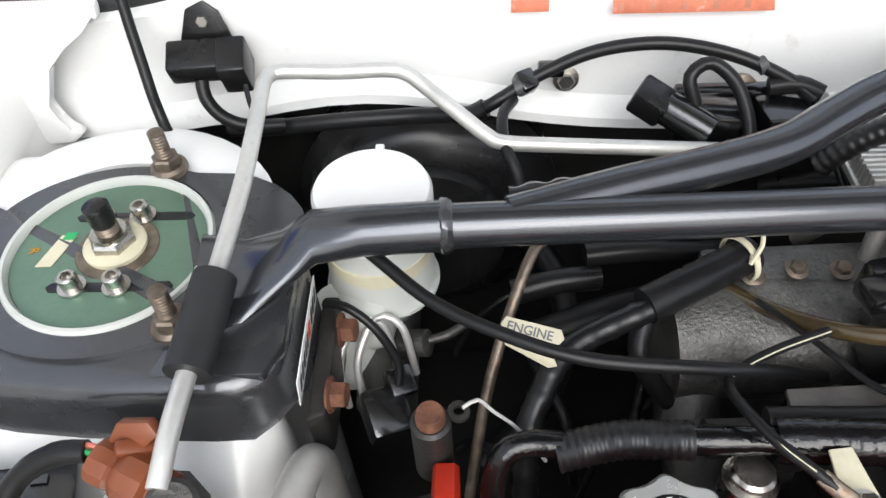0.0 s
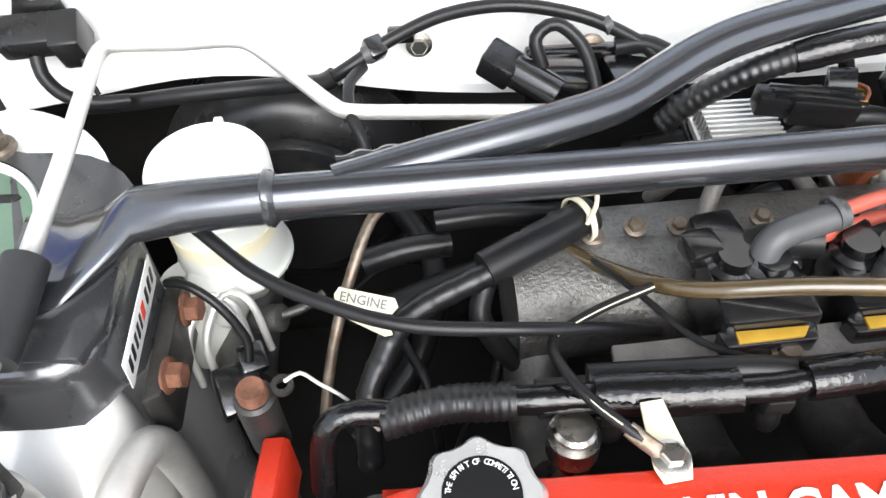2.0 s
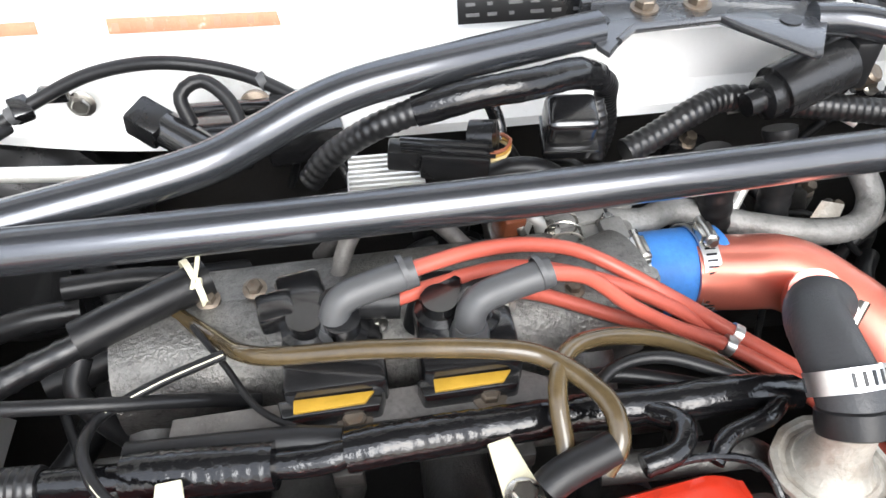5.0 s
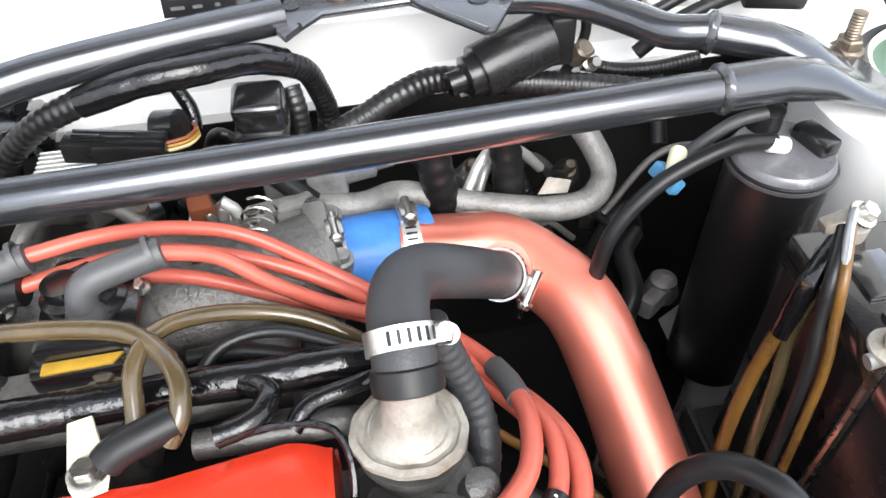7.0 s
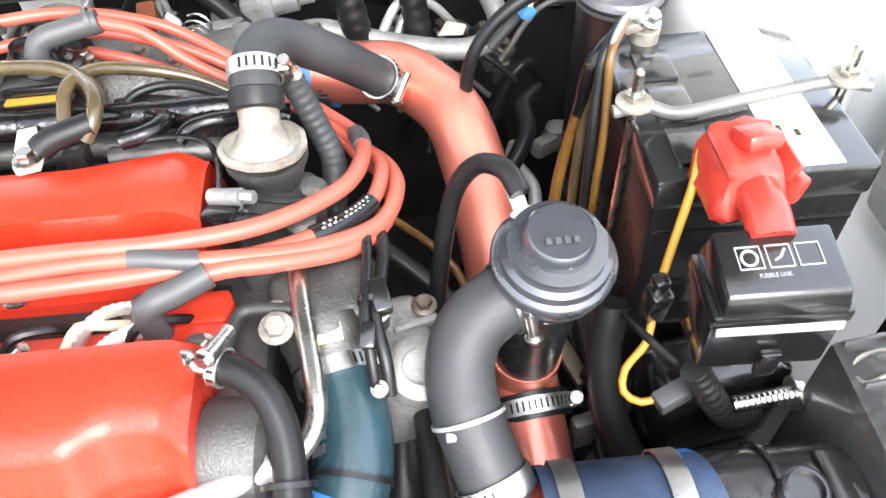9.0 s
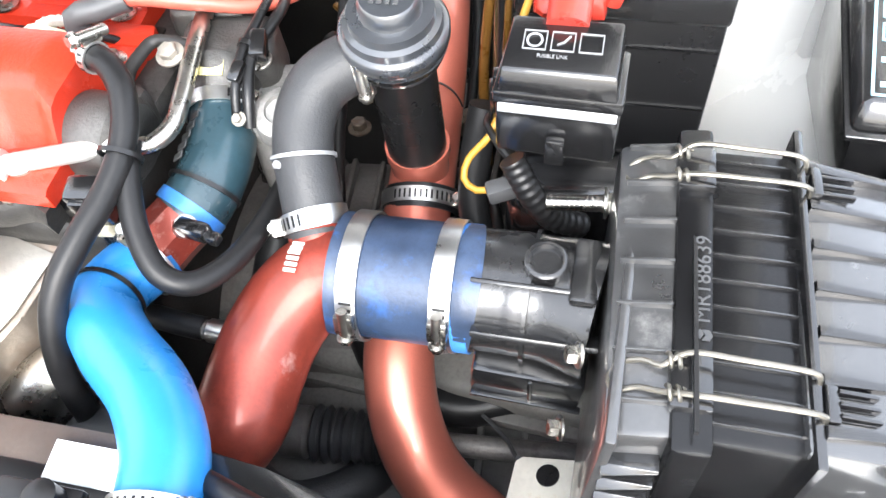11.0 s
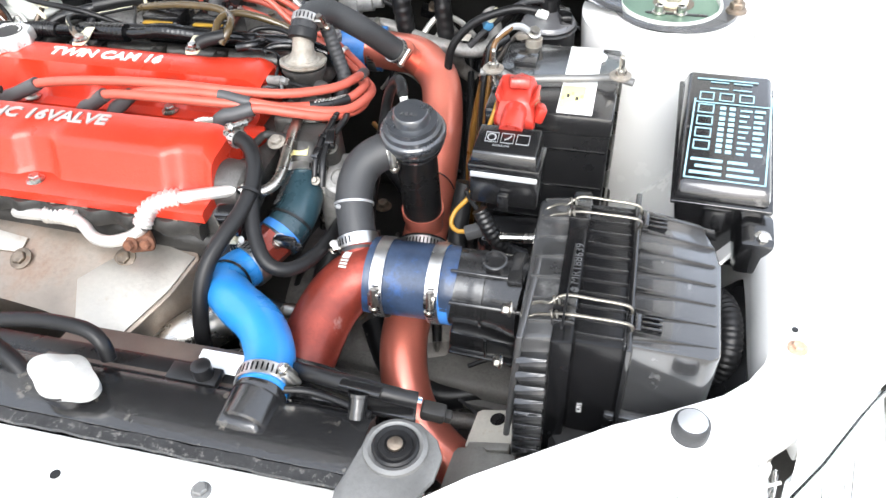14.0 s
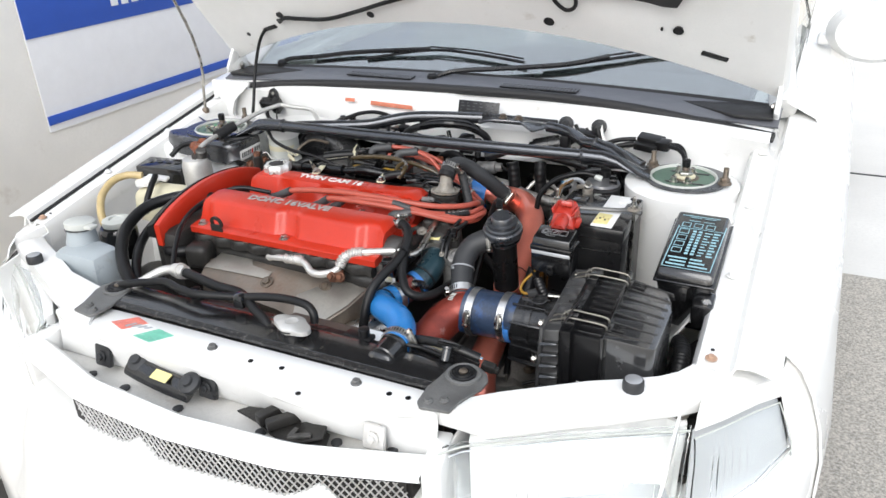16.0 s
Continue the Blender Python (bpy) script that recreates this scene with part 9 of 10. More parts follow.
# brake fluid and booster
bm_ = thing("brake_master_cylinder", "milky brake fluid reservoir with white cap", "brake reservoir", (-0.40, 0.72, 0.68))
part("cap", lathe([(0.0385, 0), (0.0395, 0.002), (0.0395, 0.022), (0.0375, 0.026), (0.012, 0.027), (0.0, 0.0272)], (-0.401, 0.737, 0.826), n=72, wobble=lambda a, h: 1 + 0.006 * math.sin(a * 36)), CAPWHITE, bm_)
part("cap_tab", box(-0.398, 0.7765, 0.85, 0.006, 0.006, 0.005, bev=0.001), CAPWHITE, bm_)
part("reservoir", lathe([(0.016, 0), (0.022, 0.022), (0.030, 0.030), (0.0355, 0.036), (0.0375, 0.040), (0.0405, 0.0425), (0.0405, 0.0455), (0.0385, 0.048), (0.0375, 0.055), (0.0368, 0.100), (0.0375, 0.104)], (-0.401, 0.733, 0.722), (0, 0.03, 1), 48), MILK, bm_)
part("fluid_band", lathe([(0.0366, 0), (0.0368, 0.012)], (-0.401, 0.7335, 0.797), n=40), CREAM, bm_, "yellowed fluid level")
part("lower_tank", join(lathe([(0.019, 0), (0.0215, 0.004), (0.0215, 0.022), (0.020, 0.026), (0.0195, 0.075)], (-0.427, 0.697, 0.702), (0, 0.1, 1), 32), box(-0.412, 0.712, 0.758, 0.040, 0.05, 0.05, bev=0.014, segs=3)), MILK, bm_)
part("cylinder", tube([(-0.40, 0.66, 0.71), (-0.40, 0.80, 0.715)], 0.022, 20, smooth=False), CAST, bm_)
part("union", join(lathe([(0.010, 0), (0.010, 0.02), (0.006, 0.022)], (-0.388, 0.695, 0.738), (0.9, -0.2, 0.3), 16), tube([(-0.372, 0.692, 0.745), (-0.355, 0.695, 0.748), (-0.34, 0.705, 0.75)], 0.0035, 10)), CAST, bm_)
for dx in (0.0, 0.012):
    part("brake_line", tube([(-0.425 + dx, 0.655, 0.72), (-0.428 + dx, 0.668, 0.755), (-0.415 + dx, 0.69, 0.775), (-0.398 + dx, 0.688, 0.768), (-0.39 + dx, 0.675, 0.73)], 0.0028, 10), ALU, bm_)
part("plug", box(-0.398, 0.645, 0.728, 0.030, 0.034, 0.022, (20, 10, 25), bev=0.003), BLACK, bm_)
part("plug", box(-0.388, 0.66, 0.742, 0.018, 0.02, 0.014, (20, 10, 25), bev=0.002), BLACK, bm_)
part("plug_wire", tube([(-0.435, 0.690, 0.792), (-0.42, 0.684, 0.796), (-0.402, 0.675, 0.785), (-0.388, 0.664, 0.762), (-0.388, 0.655, 0.748)], 0.0032, 10), RUBBER, bm_)
bo = thing("brake_booster", "black dusty brake booster drum", "brake booster", (-0.37, 0.9, 0.62))
part("drum", lathe([(0.05, 0.085), (0.085, 0.08), (0.100, 0.070), (0.112, 0.045), (0.118, 0.040), (0.118, 0.030), (0.112, 0.026), (0.112, -0.03)][::-1], (-0.375, 0.925, 0.690), (0, -1, 0.10), 56), LABEL_BLACK, bo)
part("seam", ring((-0.375, 0.8905, 0.6935), (0, -1, 0.10), 0.1125, 0.010, 0.006, 56), BLACK_DUSTY, bo)
part("step", lathe([(0.07, 0.0), (0.068, 0.012), (0.05, 0.014)], (-0.375, 0.842, 0.699), (0, -1, 0.10), 48), BLACK_DUSTY, bo)
bh2 = thing("booster_hose", "black rubber hose arching along the firewall", "hose", (-0.316, 0.842, 0.80))
part("lower_run", tube([(-0.53, 0.865, 0.80), (-0.49, 0.855, 0.808), (-0.44, 0.852, 0.815), (-0.38, 0.852, 0.818), (-0.335, 0.842, 0.826)], 0.0066, 14), RUBBER, bh2)
part("arch", tube([(-0.340, 0.8430, 0.825), (-0.335, 0.842, 0.826), (-0.316, 0.842, 0.838), (-0.283, 0.857, 0.850), (-0.242, 0.864, 0.864), (-0.194, 0.862, 0.870), (-0.144, 0.856, 0.862), (-0.107, 0.840, 0.851), (-0.090, 0.828, 0.842)], 0.0050, 14), RUBBER, bh2)
part("joint_sleeve", tube([(-0.346, 0.8445, 0.8235), (-0.335, 0.842, 0.826), (-0.325, 0.842, 0.832)], 0.0074, 14), LABEL_BLACK, bh2)
for p in ((-0.300, 0.849, 0.8445), (-0.125, 0.850, 0.857)):
    part("clip", ring(p, (0.9, 0.2, 0.35), 0.0054, 0.006), BOOT, bh2)
solo("heater_cable", tube([(-0.304, 0.843, 0.838), (-0.313, 0.82, 0.842), (-0.313, 0.795, 0.838), (-0.305, 0.775, 0.826), (-0.297, 0.76, 0.80)], 0.0042, 10), RUBBER, "thin black cable down from its firewall clip", "cable")
clp = thing("hose_clip", "black clip and screw on the firewall", "clip", (-0.27, 0.872, 0.83))
part("clip", join(box(-0.295, 0.853, 0.846, 0.014, 0.016, 0.014, (30, 0, 30), bev=0.002), box(-0.275, 0.866, 0.848, 0.02, 0.008, 0.012, bev=0.002)), BLACK, clp)
part("screw", hexbolt((-0.262, 0.874, 0.833), (0, -1, 0.1), 0.007, 0.006), STEEL, clp)

# ---- firewall fittings ----
ms = thing("pressure_sensor", "black boost pressure sensor on its bracket", "sensor", (-0.53, 0.875, 0.85))
part("bracket", slab([(-0.022, 0), (0.026, 0.0), (0.014, 0.032), (0.004, 0.040), (-0.010, 0.034)], 0, 0.003, frame_on((-0.535, 0.880, 0.862), (1, 0, 0), (0, 0.25, 1)), bev=0.001), LABEL_BLACK, ms)
part("screw", hexbolt((-0.534, 0.886, 0.886), (0, -1, 0.2), 0.005, 0.004), STEEL, ms)
part("body", join(box(-0.532, 0.867, 0.864, 0.058, 0.026, 0.022, (25, 0, 5), bev=0.003), box(-0.512, 0.866, 0.860, 0.022, 0.030, 0.034, (25, 0, 5), bev=0.003)), LABEL_BLACK, ms)
part("hose", tube([(-0.538, 0.858, 0.852), (-0.536, 0.85, 0.842), (-0.526, 0.842, 0.832), (-0.512, 0.838, 0.826), (-0.498, 0.84, 0.822), (-0.48, 0.846, 0.818)], 0.0052, 12), RUBBER, ms)
part("wire", tube([(-0.505, 0.855, 0.850), (-0.503, 0.848, 0.838), (-0.500, 0.844, 0.826)], 0.002, 8), RUBBER, ms)
solo("washer_tube", tube([bonnet(-0.470, 0.188, -0.012), (-0.515, 0.905, 1.075), (-0.565, 0.905, 1.03), (-0.583, 0.885, 0.95), (-0.572, 0.845, 0.87), (-0.563, 0.825, 0.845), (-0.556, 0.815, 0.82)], 0.0042, 12), RUBBER, "black washer tube rising to the bonnet", "tube")
pr = thing("bonnet_prop", "thin steel bonnet prop rod", "prop rod", (-0.70, 0.79, 0.85))
part("rod", tube([(-0.695, 0.79, 0.855), (-0.693, 0.787, 1.05), bonnet(-0.69, 0.68, -0.005)], 0.0038, 10, 0.05), STEEL, pr)
part("pivot", lathe([(0.009, 0), (0.009, 0.01), (0.006, 0.014)], (-0.695, 0.79, 0.845), n=18), RUSTY_STEEL, pr)
vinp = thing("chassis_stamp", "faded orange paint over stamped marks", "stamp", (-0.2, 0.88, 0.88))
fwm = frame_on((-0.305, 0.8865, 0.884), (1, 0.03, -0.02), (0, 0.30, 1))
part("patch", slab([(0, 0), (0.028, 0), (0.028, 0.009), (0, 0.009)], 0, 0.0012, fwm, bev=0.0003), LABEL_ORANGE, vinp)
part("patch", slab([(0.075, -0.003), (0.195, -0.004), (0.193, 0.006), (0.075, 0.008)], 0, 0.0012, fwm, bev=0.0003), LABEL_ORANGE, vinp)
for i in range(14):
    part("bar", slab([(0.078 + 0.0078 * i, -0.0012), (0.0828 + 0.0078 * i, -0.0012), (0.0828 + 0.0078 * i, 0.0048), (0.078 + 0.0078 * i, 0.0048)], 0.0012, 0.0015, fwm, bev=0.0001), LABEL_ORANGE if i % 3 else COPPER_FADED, vinp)
vp = thing("data_plate", "dark metal data plate riveted to the firewall", "plate", (0.065, 0.875, 0.89))
vpm = frame_on((0.018, 0.8805, 0.873), (1, 0.0, 0.0), (0, 0.38, 1))
part("plate", slab([(0, 0), (0.105, 0), (0.105, 0.042), (0, 0.042)], 0, 0.0012, vpm, bev=0.0003), LABEL_BLACK, vp)
for j in range(5):
    for i in range(6):
        part("bar", slab([(0.006 + 0.016 * i, 0.005 + 0.0075 * j), (0.016 + 0.016 * i - 0.003 * ((i + j) % 3), 0.005 + 0.0075 * j), (0.016 + 0.016 * i - 0.003 * ((i + j) % 3), 0.0075 + 0.0075 * j), (0.006 + 0.016 * i, 0.0075 + 0.0075 * j)], 0.0012, 0.0015, vpm, bev=0), BOOT, vp)

sv = thing("solenoid_valve", "black solenoid valve cluster with plug", "solenoid valve", (-0.17, 0.83, 0.80))
part("bracket", box(-0.135, 0.850, 0.822, 0.10, 0.012, 0.04, (10, 0, 0), bev=0.003), BLACK, sv)
part("plug", box(-0.205, 0.832, 0.842, 0.026, 0.024, 0.022, (10, 20, -30), bev=0.003), LABEL_BLACK, sv)
part("body", join(tube([(-0.195, 0.83, 0.838), (-0.165, 0.81, 0.828)], 0.013, 16, smooth=False), box(-0.16, 0.828, 0.824, 0.05, 0.03, 0.03, (0, 0, -10), bev=0.004)), BLACK, sv)
part("hose", tube([(-0.175, 0.825, 0.842), (-0.18, 0.835, 0.86), (-0.165, 0.842, 0.866), (-0.148, 0.832, 0.856), (-0.14, 0.815, 0.84), (-0.138, 0.80, 0.825)], 0.005, 12), RUBBER, sv)
part("bolt", join(lathe([(0.012, 0), (0.012, 0.006), (0.007, 0.008)], (-0.134, 0.856, 0.833), (0, -1, 0.3), 24), hexbolt((-0.134, 0.852, 0.835), (0, -1, 0.3), 0.006, 0.007)), RUSTY_STEEL, sv)
part("hose", tube([(-0.12, 0.84, 0.845), (-0.10, 0.838, 0.848), (-0.085, 0.83, 0.845)], 0.007, 12), RUBBER, sv)
part("block", box(-0.10, 0.828, 0.825, 0.055, 0.035, 0.028, (0, 0, 8), bev=0.004), BLACK, sv)

ul = thing("upper_loom", "corrugated and taped loom below the upper brace tube", "wiring loom", (0.03, 0.8, 0.83))
part("corrugated_run", loom([(-0.096, 0.780, 0.822), (-0.081, 0.778, 0.843), (-0.052, 0.774, 0.866), (-0.022, 0.773, 0.879)], 0.0088, 0.006), LOOM, ul)
part("taped_run", taped([(-0.024, 0.773, 0.878), (0.013, 0.772, 0.888), (0.050, 0.776, 0.890), (0.083, 0.794, 0.883), (0.104, 0.807, 0.870)], 0.0100), TAPE, ul)
part("corrugated_run", loom([(0.103, 0.806, 0.870), (0.116, 0.820, 0.854), (0.122, 0.832, 0.832), (0.127, 0.836, 0.805), (0.122, 0.833, 0.775)], 0.0085, 0.005), LOOM, ul)
part("corrugated_run", loom([(0.104, 0.808, 0.85), (0.107, 0.80, 0.835), (0.107, 0.795, 0.81)], 0.0075, 0.005), LOOM, ul)
part("corrugated_run", loom([(0.128, 0.79, 0.815), (0.155, 0.80, 0.822), (0.18, 0.81, 0.83), (0.21, 0.822, 0.832), (0.25, 0.82, 0.826), (0.32, 0.81, 0.82), (0.37, 0.80, 0.815)], 0.010, 0.006), LOOM, ul)
part("pigtail", taped([(0.028, 0.806, 0.862), (0.035, 0.80, 0.845), (0.036, 0.79, 0.835)], 0.005), TAPE, ul)
for dz, m_ in ((0, WIRE_YELLOW), (0.003, COPPER), (-0.003, AMBER_HOSE)):
    part("wire", tube([(0.036, 0.79, 0.838 + dz), (0.040, 0.778, 0.842 + dz), (0.034, 0.766, 0.844 + dz), (0.022, 0.760, 0.846 + dz)], 0.0014, 6), m_, ul)
pg = thing("loom_plug", "black multi-pin loom plug", "connector", (-0.01, 0.76, 0.83))
part("shell", join(box(0.000, 0.760, 0.846, 0.045, 0.020, 0.020, (0, 4, -8), bev=0.003), box(-0.030, 0.766, 0.849, 0.026, 0.016, 0.016, (0, 4, -8), bev=0.002)), LABEL_BLACK, pg)
for k in (-0.006, 0.0, 0.006):
    part("ridge", box(-0.005, 0.760 + k, 0.8575, 0.06, 0.0018, 0.002, (0, 4, -8), bev=0), BLACK, pg)
part("cap", tube([(0.014, 0.784, 0.845), (0.030, 0.778, 0.848)], 0.012, 16, smooth=False), LABEL_BLACK, pg)
solo("relay", join(box(0.083, 0.790, 0.842, 0.036, 0.030, 0.042, (15, 0, -4), bev=0.006, segs=3), box(0.083, 0.788, 0.838, 0.038, 0.032, 0.003, (15, 0, -4), bev=0.001)), BLACK, "square black rubber-capped relay", "relay")
hsk = thing("heat_sink", "finned aluminium power transistor", "heat sink", (-0.045, 0.772, 0.81))
part("base", box(-0.045, 0.772, 0.812, 0.054, 0.045, 0.006, bev=0.001), ALU, hsk)
for i in range(8):
    part("fin", box(-0.045, 0.755 + 0.005 * i, 0.822, 0.05, 0.0022, 0.018, bev=0), ALU, hsk)
mt = thing("wiper_motor", "black dusty wiper motor below the bracket", "motor", (0.255, 0.82, 0.82))
part("body", tube([(0.240, 0.810, 0.842), (0.262, 0.817, 0.847), (0.295, 0.827, 0.853)], 0.0205, 24, 0.01), SPECKLED, mt)
part("nose", lathe([(0.016, 0), (0.016, 0.012), (0.009, 0.014), (0.009, 0.026)], (0.242, 0.810, 0.842), (-1, -0.25, -0.15), 24), SPECKLED, mt)
part("end_cap", box(0.305, 0.83, 0.855, 0.02, 0.03, 0.04, bev=0.004), LABEL_BLACK, mt)
for i, (pts, r, m_) in enumerate((([(0.315, 0.872, 0.885), (0.328, 0.862, 0.868), (0.336, 0.855, 0.845), (0.330, 0.850, 0.825), (0.318, 0.846, 0.808)], 0.0042, RUBBER),
                               ([(0.340, 0.872, 0.880), (0.352, 0.862, 0.858), (0.368, 0.856, 0.842), (0.392, 0.856, 0.836), (0.420, 0.862, 0.842)], 0.0036, LOOM),
                               ([(0.372, 0.874, 0.888), (0.380, 0.864, 0.866), (0.396, 0.856, 0.850), (0.424, 0.856, 0.846), (0.450, 0.864, 0.856)], 0.0044, ALU),
                               ([(0.335, 0.852, 0.812), (0.362, 0.846, 0.806), (0.395, 0.842, 0.806), (0.43, 0.840, 0.812)], 0.0060, LOOM))):
    solo("firewall_cable", (loom if m_ is LOOM else tube)(pts, r), m_, ("black cable hanging down the firewall", "corrugated loom across the firewall", "dull metal line across the firewall", "thick loom along the firewall shelf")[i], "cable", "firewall cables")
mf = thing("motor_fitting", "rusty brown fitting beside the wiper motor", "fitting", (0.325, 0.838, 0.82))
part("body", join(lathe([(0.008, 0), (0.008, 0.016), (0.006, 0.018)], (0.322, 0.836, 0.828), (0.3, -0.5, 0.8), 16), box(0.328, 0.842, 0.828, 0.022, 0.014, 0.012, (0, 10, 20), bev=0.003)), RUSTY_STEEL, mf)
part("screw", hexbolt((0.336, 0.836, 0.822), (0.2, -0.7, 0.5), 0.005, 0.010), STEEL, mf)
solo("steel_line", tube([(0.235, 0.855, 0.795), (0.262, 0.850, 0.803), (0.296, 0.848, 0.803), (0.312, 0.838, 0.80), (0.33, 0.825, 0.795)], 0.0038, 10), ALU, "thin steel line along the firewall edge", "pipe")
solo("heater_pipe", tube([(0.098, 0.765, 0.775), (0.142, 0.768, 0.765), (0.175, 0.783, 0.758), (0.23, 0.775, 0.745), (0.29, 0.765, 0.738), (0.325, 0.768, 0.74), (0.340, 0.785, 0.75), (0.335, 0.803, 0.765), (0.325, 0.815, 0.78)], 0.0105, 16), CAST_LIGHT, "dull aluminium heater pipe behind the throttle", "pipe")
solo("heater_hose", loom([(0.195, 0.79, 0.81), (0.20, 0.785, 0.79), (0.205, 0.78, 0.76), (0.21, 0.775, 0.72)], 0.014, 0.012), RUBBER, "black heater hose down the firewall", "hose")
solo("heater_hose", loom([(0.255, 0.81, 0.81), (0.258, 0.80, 0.79), (0.262, 0.795, 0.76), (0.265, 0.79, 0.72)], 0.013, 0.012), RUBBER, "second black heater hose down the firewall", "hose")
solo("paper_tag", slab([(0, 0), (0.024, 0.002), (0.027, 0.012), (0.008, 0.014)], 0, 0.001, frame_on((0.280, 0.768, 0.752), (1, -0.1, -0.1), (0.1, 0.6, 0.7)), bev=0.0002), NECK, "crumpled white paper tag on the heater pipe", "tag")
ivs = thing("idle_valve", "cast idle valve with plug", "valve", (0.14, 0.79, 0.78))
part("body", join(lathe([(0.014, 0), (0.014, 0.03), (0.010, 0.032), (0.010, 0.045)], (0.125, 0.785, 0.79), (1, 0.1, 0.1), 20), box(0.12, 0.785, 0.785, 0.03, 0.03, 0.03, bev=0.004)), CAST_LIGHT, ivs)
part("lead", tube([(0.165, 0.79, 0.795), (0.185, 0.787, 0.79), (0.198, 0.78, 0.78)], 0.004, 10), RUBBER, ivs)
solo("brown_plug", box(0.035, 0.742, 0.802, 0.016, 0.02, 0.034, (15, 0, 10), bev=0.003), COPPER, "copper-brown plug behind the plenum", "connector")
for x, z in ((0.291, 0.882), (0.367, 0.882)):
    gr = thing("vacuum_valve", "grey disc vacuum valve on the firewall", "valve", (x, 0.875, z - 0.02), "vacuum valves")
    part("disc", lathe([(0.014, 0), (0.017, 0.003), (0.017, 0.010), (0.010, 0.012), (0.007, 0.018)], (x, 0.885, z), (0, -1, 0.2), 28), RUBBER_GREY, gr)
    part("tail", tube([(x, 0.868, z), (x + 0.004, 0.862, z - 0.012), (x + 0.012, 0.868, z - 0.03)], 0.006, 12), RUBBER, gr)
solo("purge_valve", join(box(0.345, 0.868, 0.862, 0.05, 0.024, 0.026, (10, 10, 0), bev=0.005), tube([(0.325, 0.86, 0.855), (0.31, 0.85, 0.85), (0.30, 0.85, 0.83)], 0.006, 10)), LABEL_BLACK, "black purge valve between the vacuum discs", "valve")
cnn = thing("connector_cluster", "black connector cluster beside the strut mount", "connector", (0.49, 0.84, 0.84))
part("block", join(box(0.487, 0.858, 0.872, 0.055, 0.03, 0.018, (10, 5, -6), bev=0.003), box(0.480, 0.843, 0.862, 0.05, 0.024, 0.016, (10, 5, -6), bev=0.003), box(0.515, 0.848, 0.868, 0.03, 0.026, 0.020, (10, 0, -10), bev=0.003)), LABEL_BLACK, cnn)
for i in range(3):
    part("lead", tube([(0.530, 0.846 - 0.006 * i, 0.870), (0.550, 0.838 - 0.006 * i, 0.872 - 0.002 * i), (0.565, 0.822 - 0.006 * i, 0.860), (0.570, 0.805 - 0.006 * i, 0.842)], 0.0045, 10), RUBBER, cnn)
part("lead", tube([(0.455, 0.845, 0.864), (0.43, 0.84, 0.86), (0.40, 0.835, 0.85), (0.37, 0.83, 0.83)], 0.006, 12), RUBBER, cnn)
part("lead", tube([(0.455, 0.855, 0.872), (0.42, 0.85, 0.868), (0.385, 0.845, 0.855)], 0.005, 12), RUBBER, cnn)

# ---- grille, latch and horn ----
gl = thing("grille", "crosshatched metal mesh grille in the nose", "grille", (0.08, -0.12, 0.6))
for k in range(-44, 66):
    for sgn in (1, -1):
        x0 = 0.08 + 0.0118 * (k - 11)
        pts = []
        for j in range(7):
            z = 0.668 - 0.0098 * j
            x = x0 + sgn * 0.0070 * j
            if -0.222 + 0.6 * (0.668 - z) < x < 0.375:
                pts.append((x, nose(x) + 0.004 + sgn * 0.0004, z))
        if len(pts) > 2:
            part("mesh_wire", tube(pts, 0.00125, 5, smooth=False, cap=False), BRIGHT, gl)
# Dark sheet in place of the shade behind the mesh.
part("backing", thick(loft([[(x, nose(x) + 0.0068, 0.668), (x, nose(x) + 0.0068, 0.58)] for x in (-0.23 + 0.04 * i for i in range(16))]), 0.002), DEEP, gl)
part("edge_frame", tube([(x, nose(x) + 0.003, 0.6675) for x in [-0.222 + 0.0199 * i for i in range(31)]], 0.0016, 6), LABEL_BLACK, gl)
hl_ = thing("horn_bracket", "dark bracket and horn under the front panel", "horn", (-0.09, -0.04, 0.66))
part("strap", tube([(-0.165, -0.034, 0.694), (-0.13, -0.038, 0.690), (-0.08, -0.042, 0.686), (-0.025, -0.044, 0.684)], 0.018, 10, flat=0.4), BLACK, hl_)
part("label", box(-0.086, -0.044, 0.698, 0.036, 0.018, 0.0015, (18, 0, -4), bev=0), LABEL_YELLOW, hl_)
for x, y in ((-0.150, -0.026), (-0.027, -0.040)):
    part("boss", lathe([(0.018, 0), (0.018, 0.008), (0.013, 0.011), (0.009, 0.011), (0.008, 0.016)], (x, y, 0.696), (0, -0.5, 0.8), 24), RUBBER_GREY, hl_)
lt = thing("bonnet_latch", "dark stamped bonnet latch", "latch", (0.15, -0.05, 0.62))
part("plate", slab([(0.060, -0.040), (0.072, -0.024), (0.12, -0.014), (0.175, -0.014), (0.225, -0.030), (0.240, -0.070), (0.235, -0.092), (0.180, -0.098), (0.165, -0.070), (0.125, -0.058), (0.105, -0.048)], 0.668, 0.672, bev=0.001), DARK, lt)
# Closed box coloured near-black, in place of an open shaded well.
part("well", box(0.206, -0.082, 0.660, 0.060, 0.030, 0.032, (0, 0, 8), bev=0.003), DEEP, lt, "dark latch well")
part("hook", join(box(0.128, -0.034, 0.684, 0.016, 0.055, 0.020, (0, 0, -25), bev=0.003), box(0.155, -0.040, 0.684, 0.014, 0.060, 0.018, (0, 0, -38), bev=0.003)), DARK, lt)
part("side_plate", box(0.205, -0.045, 0.682, 0.045, 0.045, 0.004, (0, -14, 20), bev=0.001), DARK, lt)
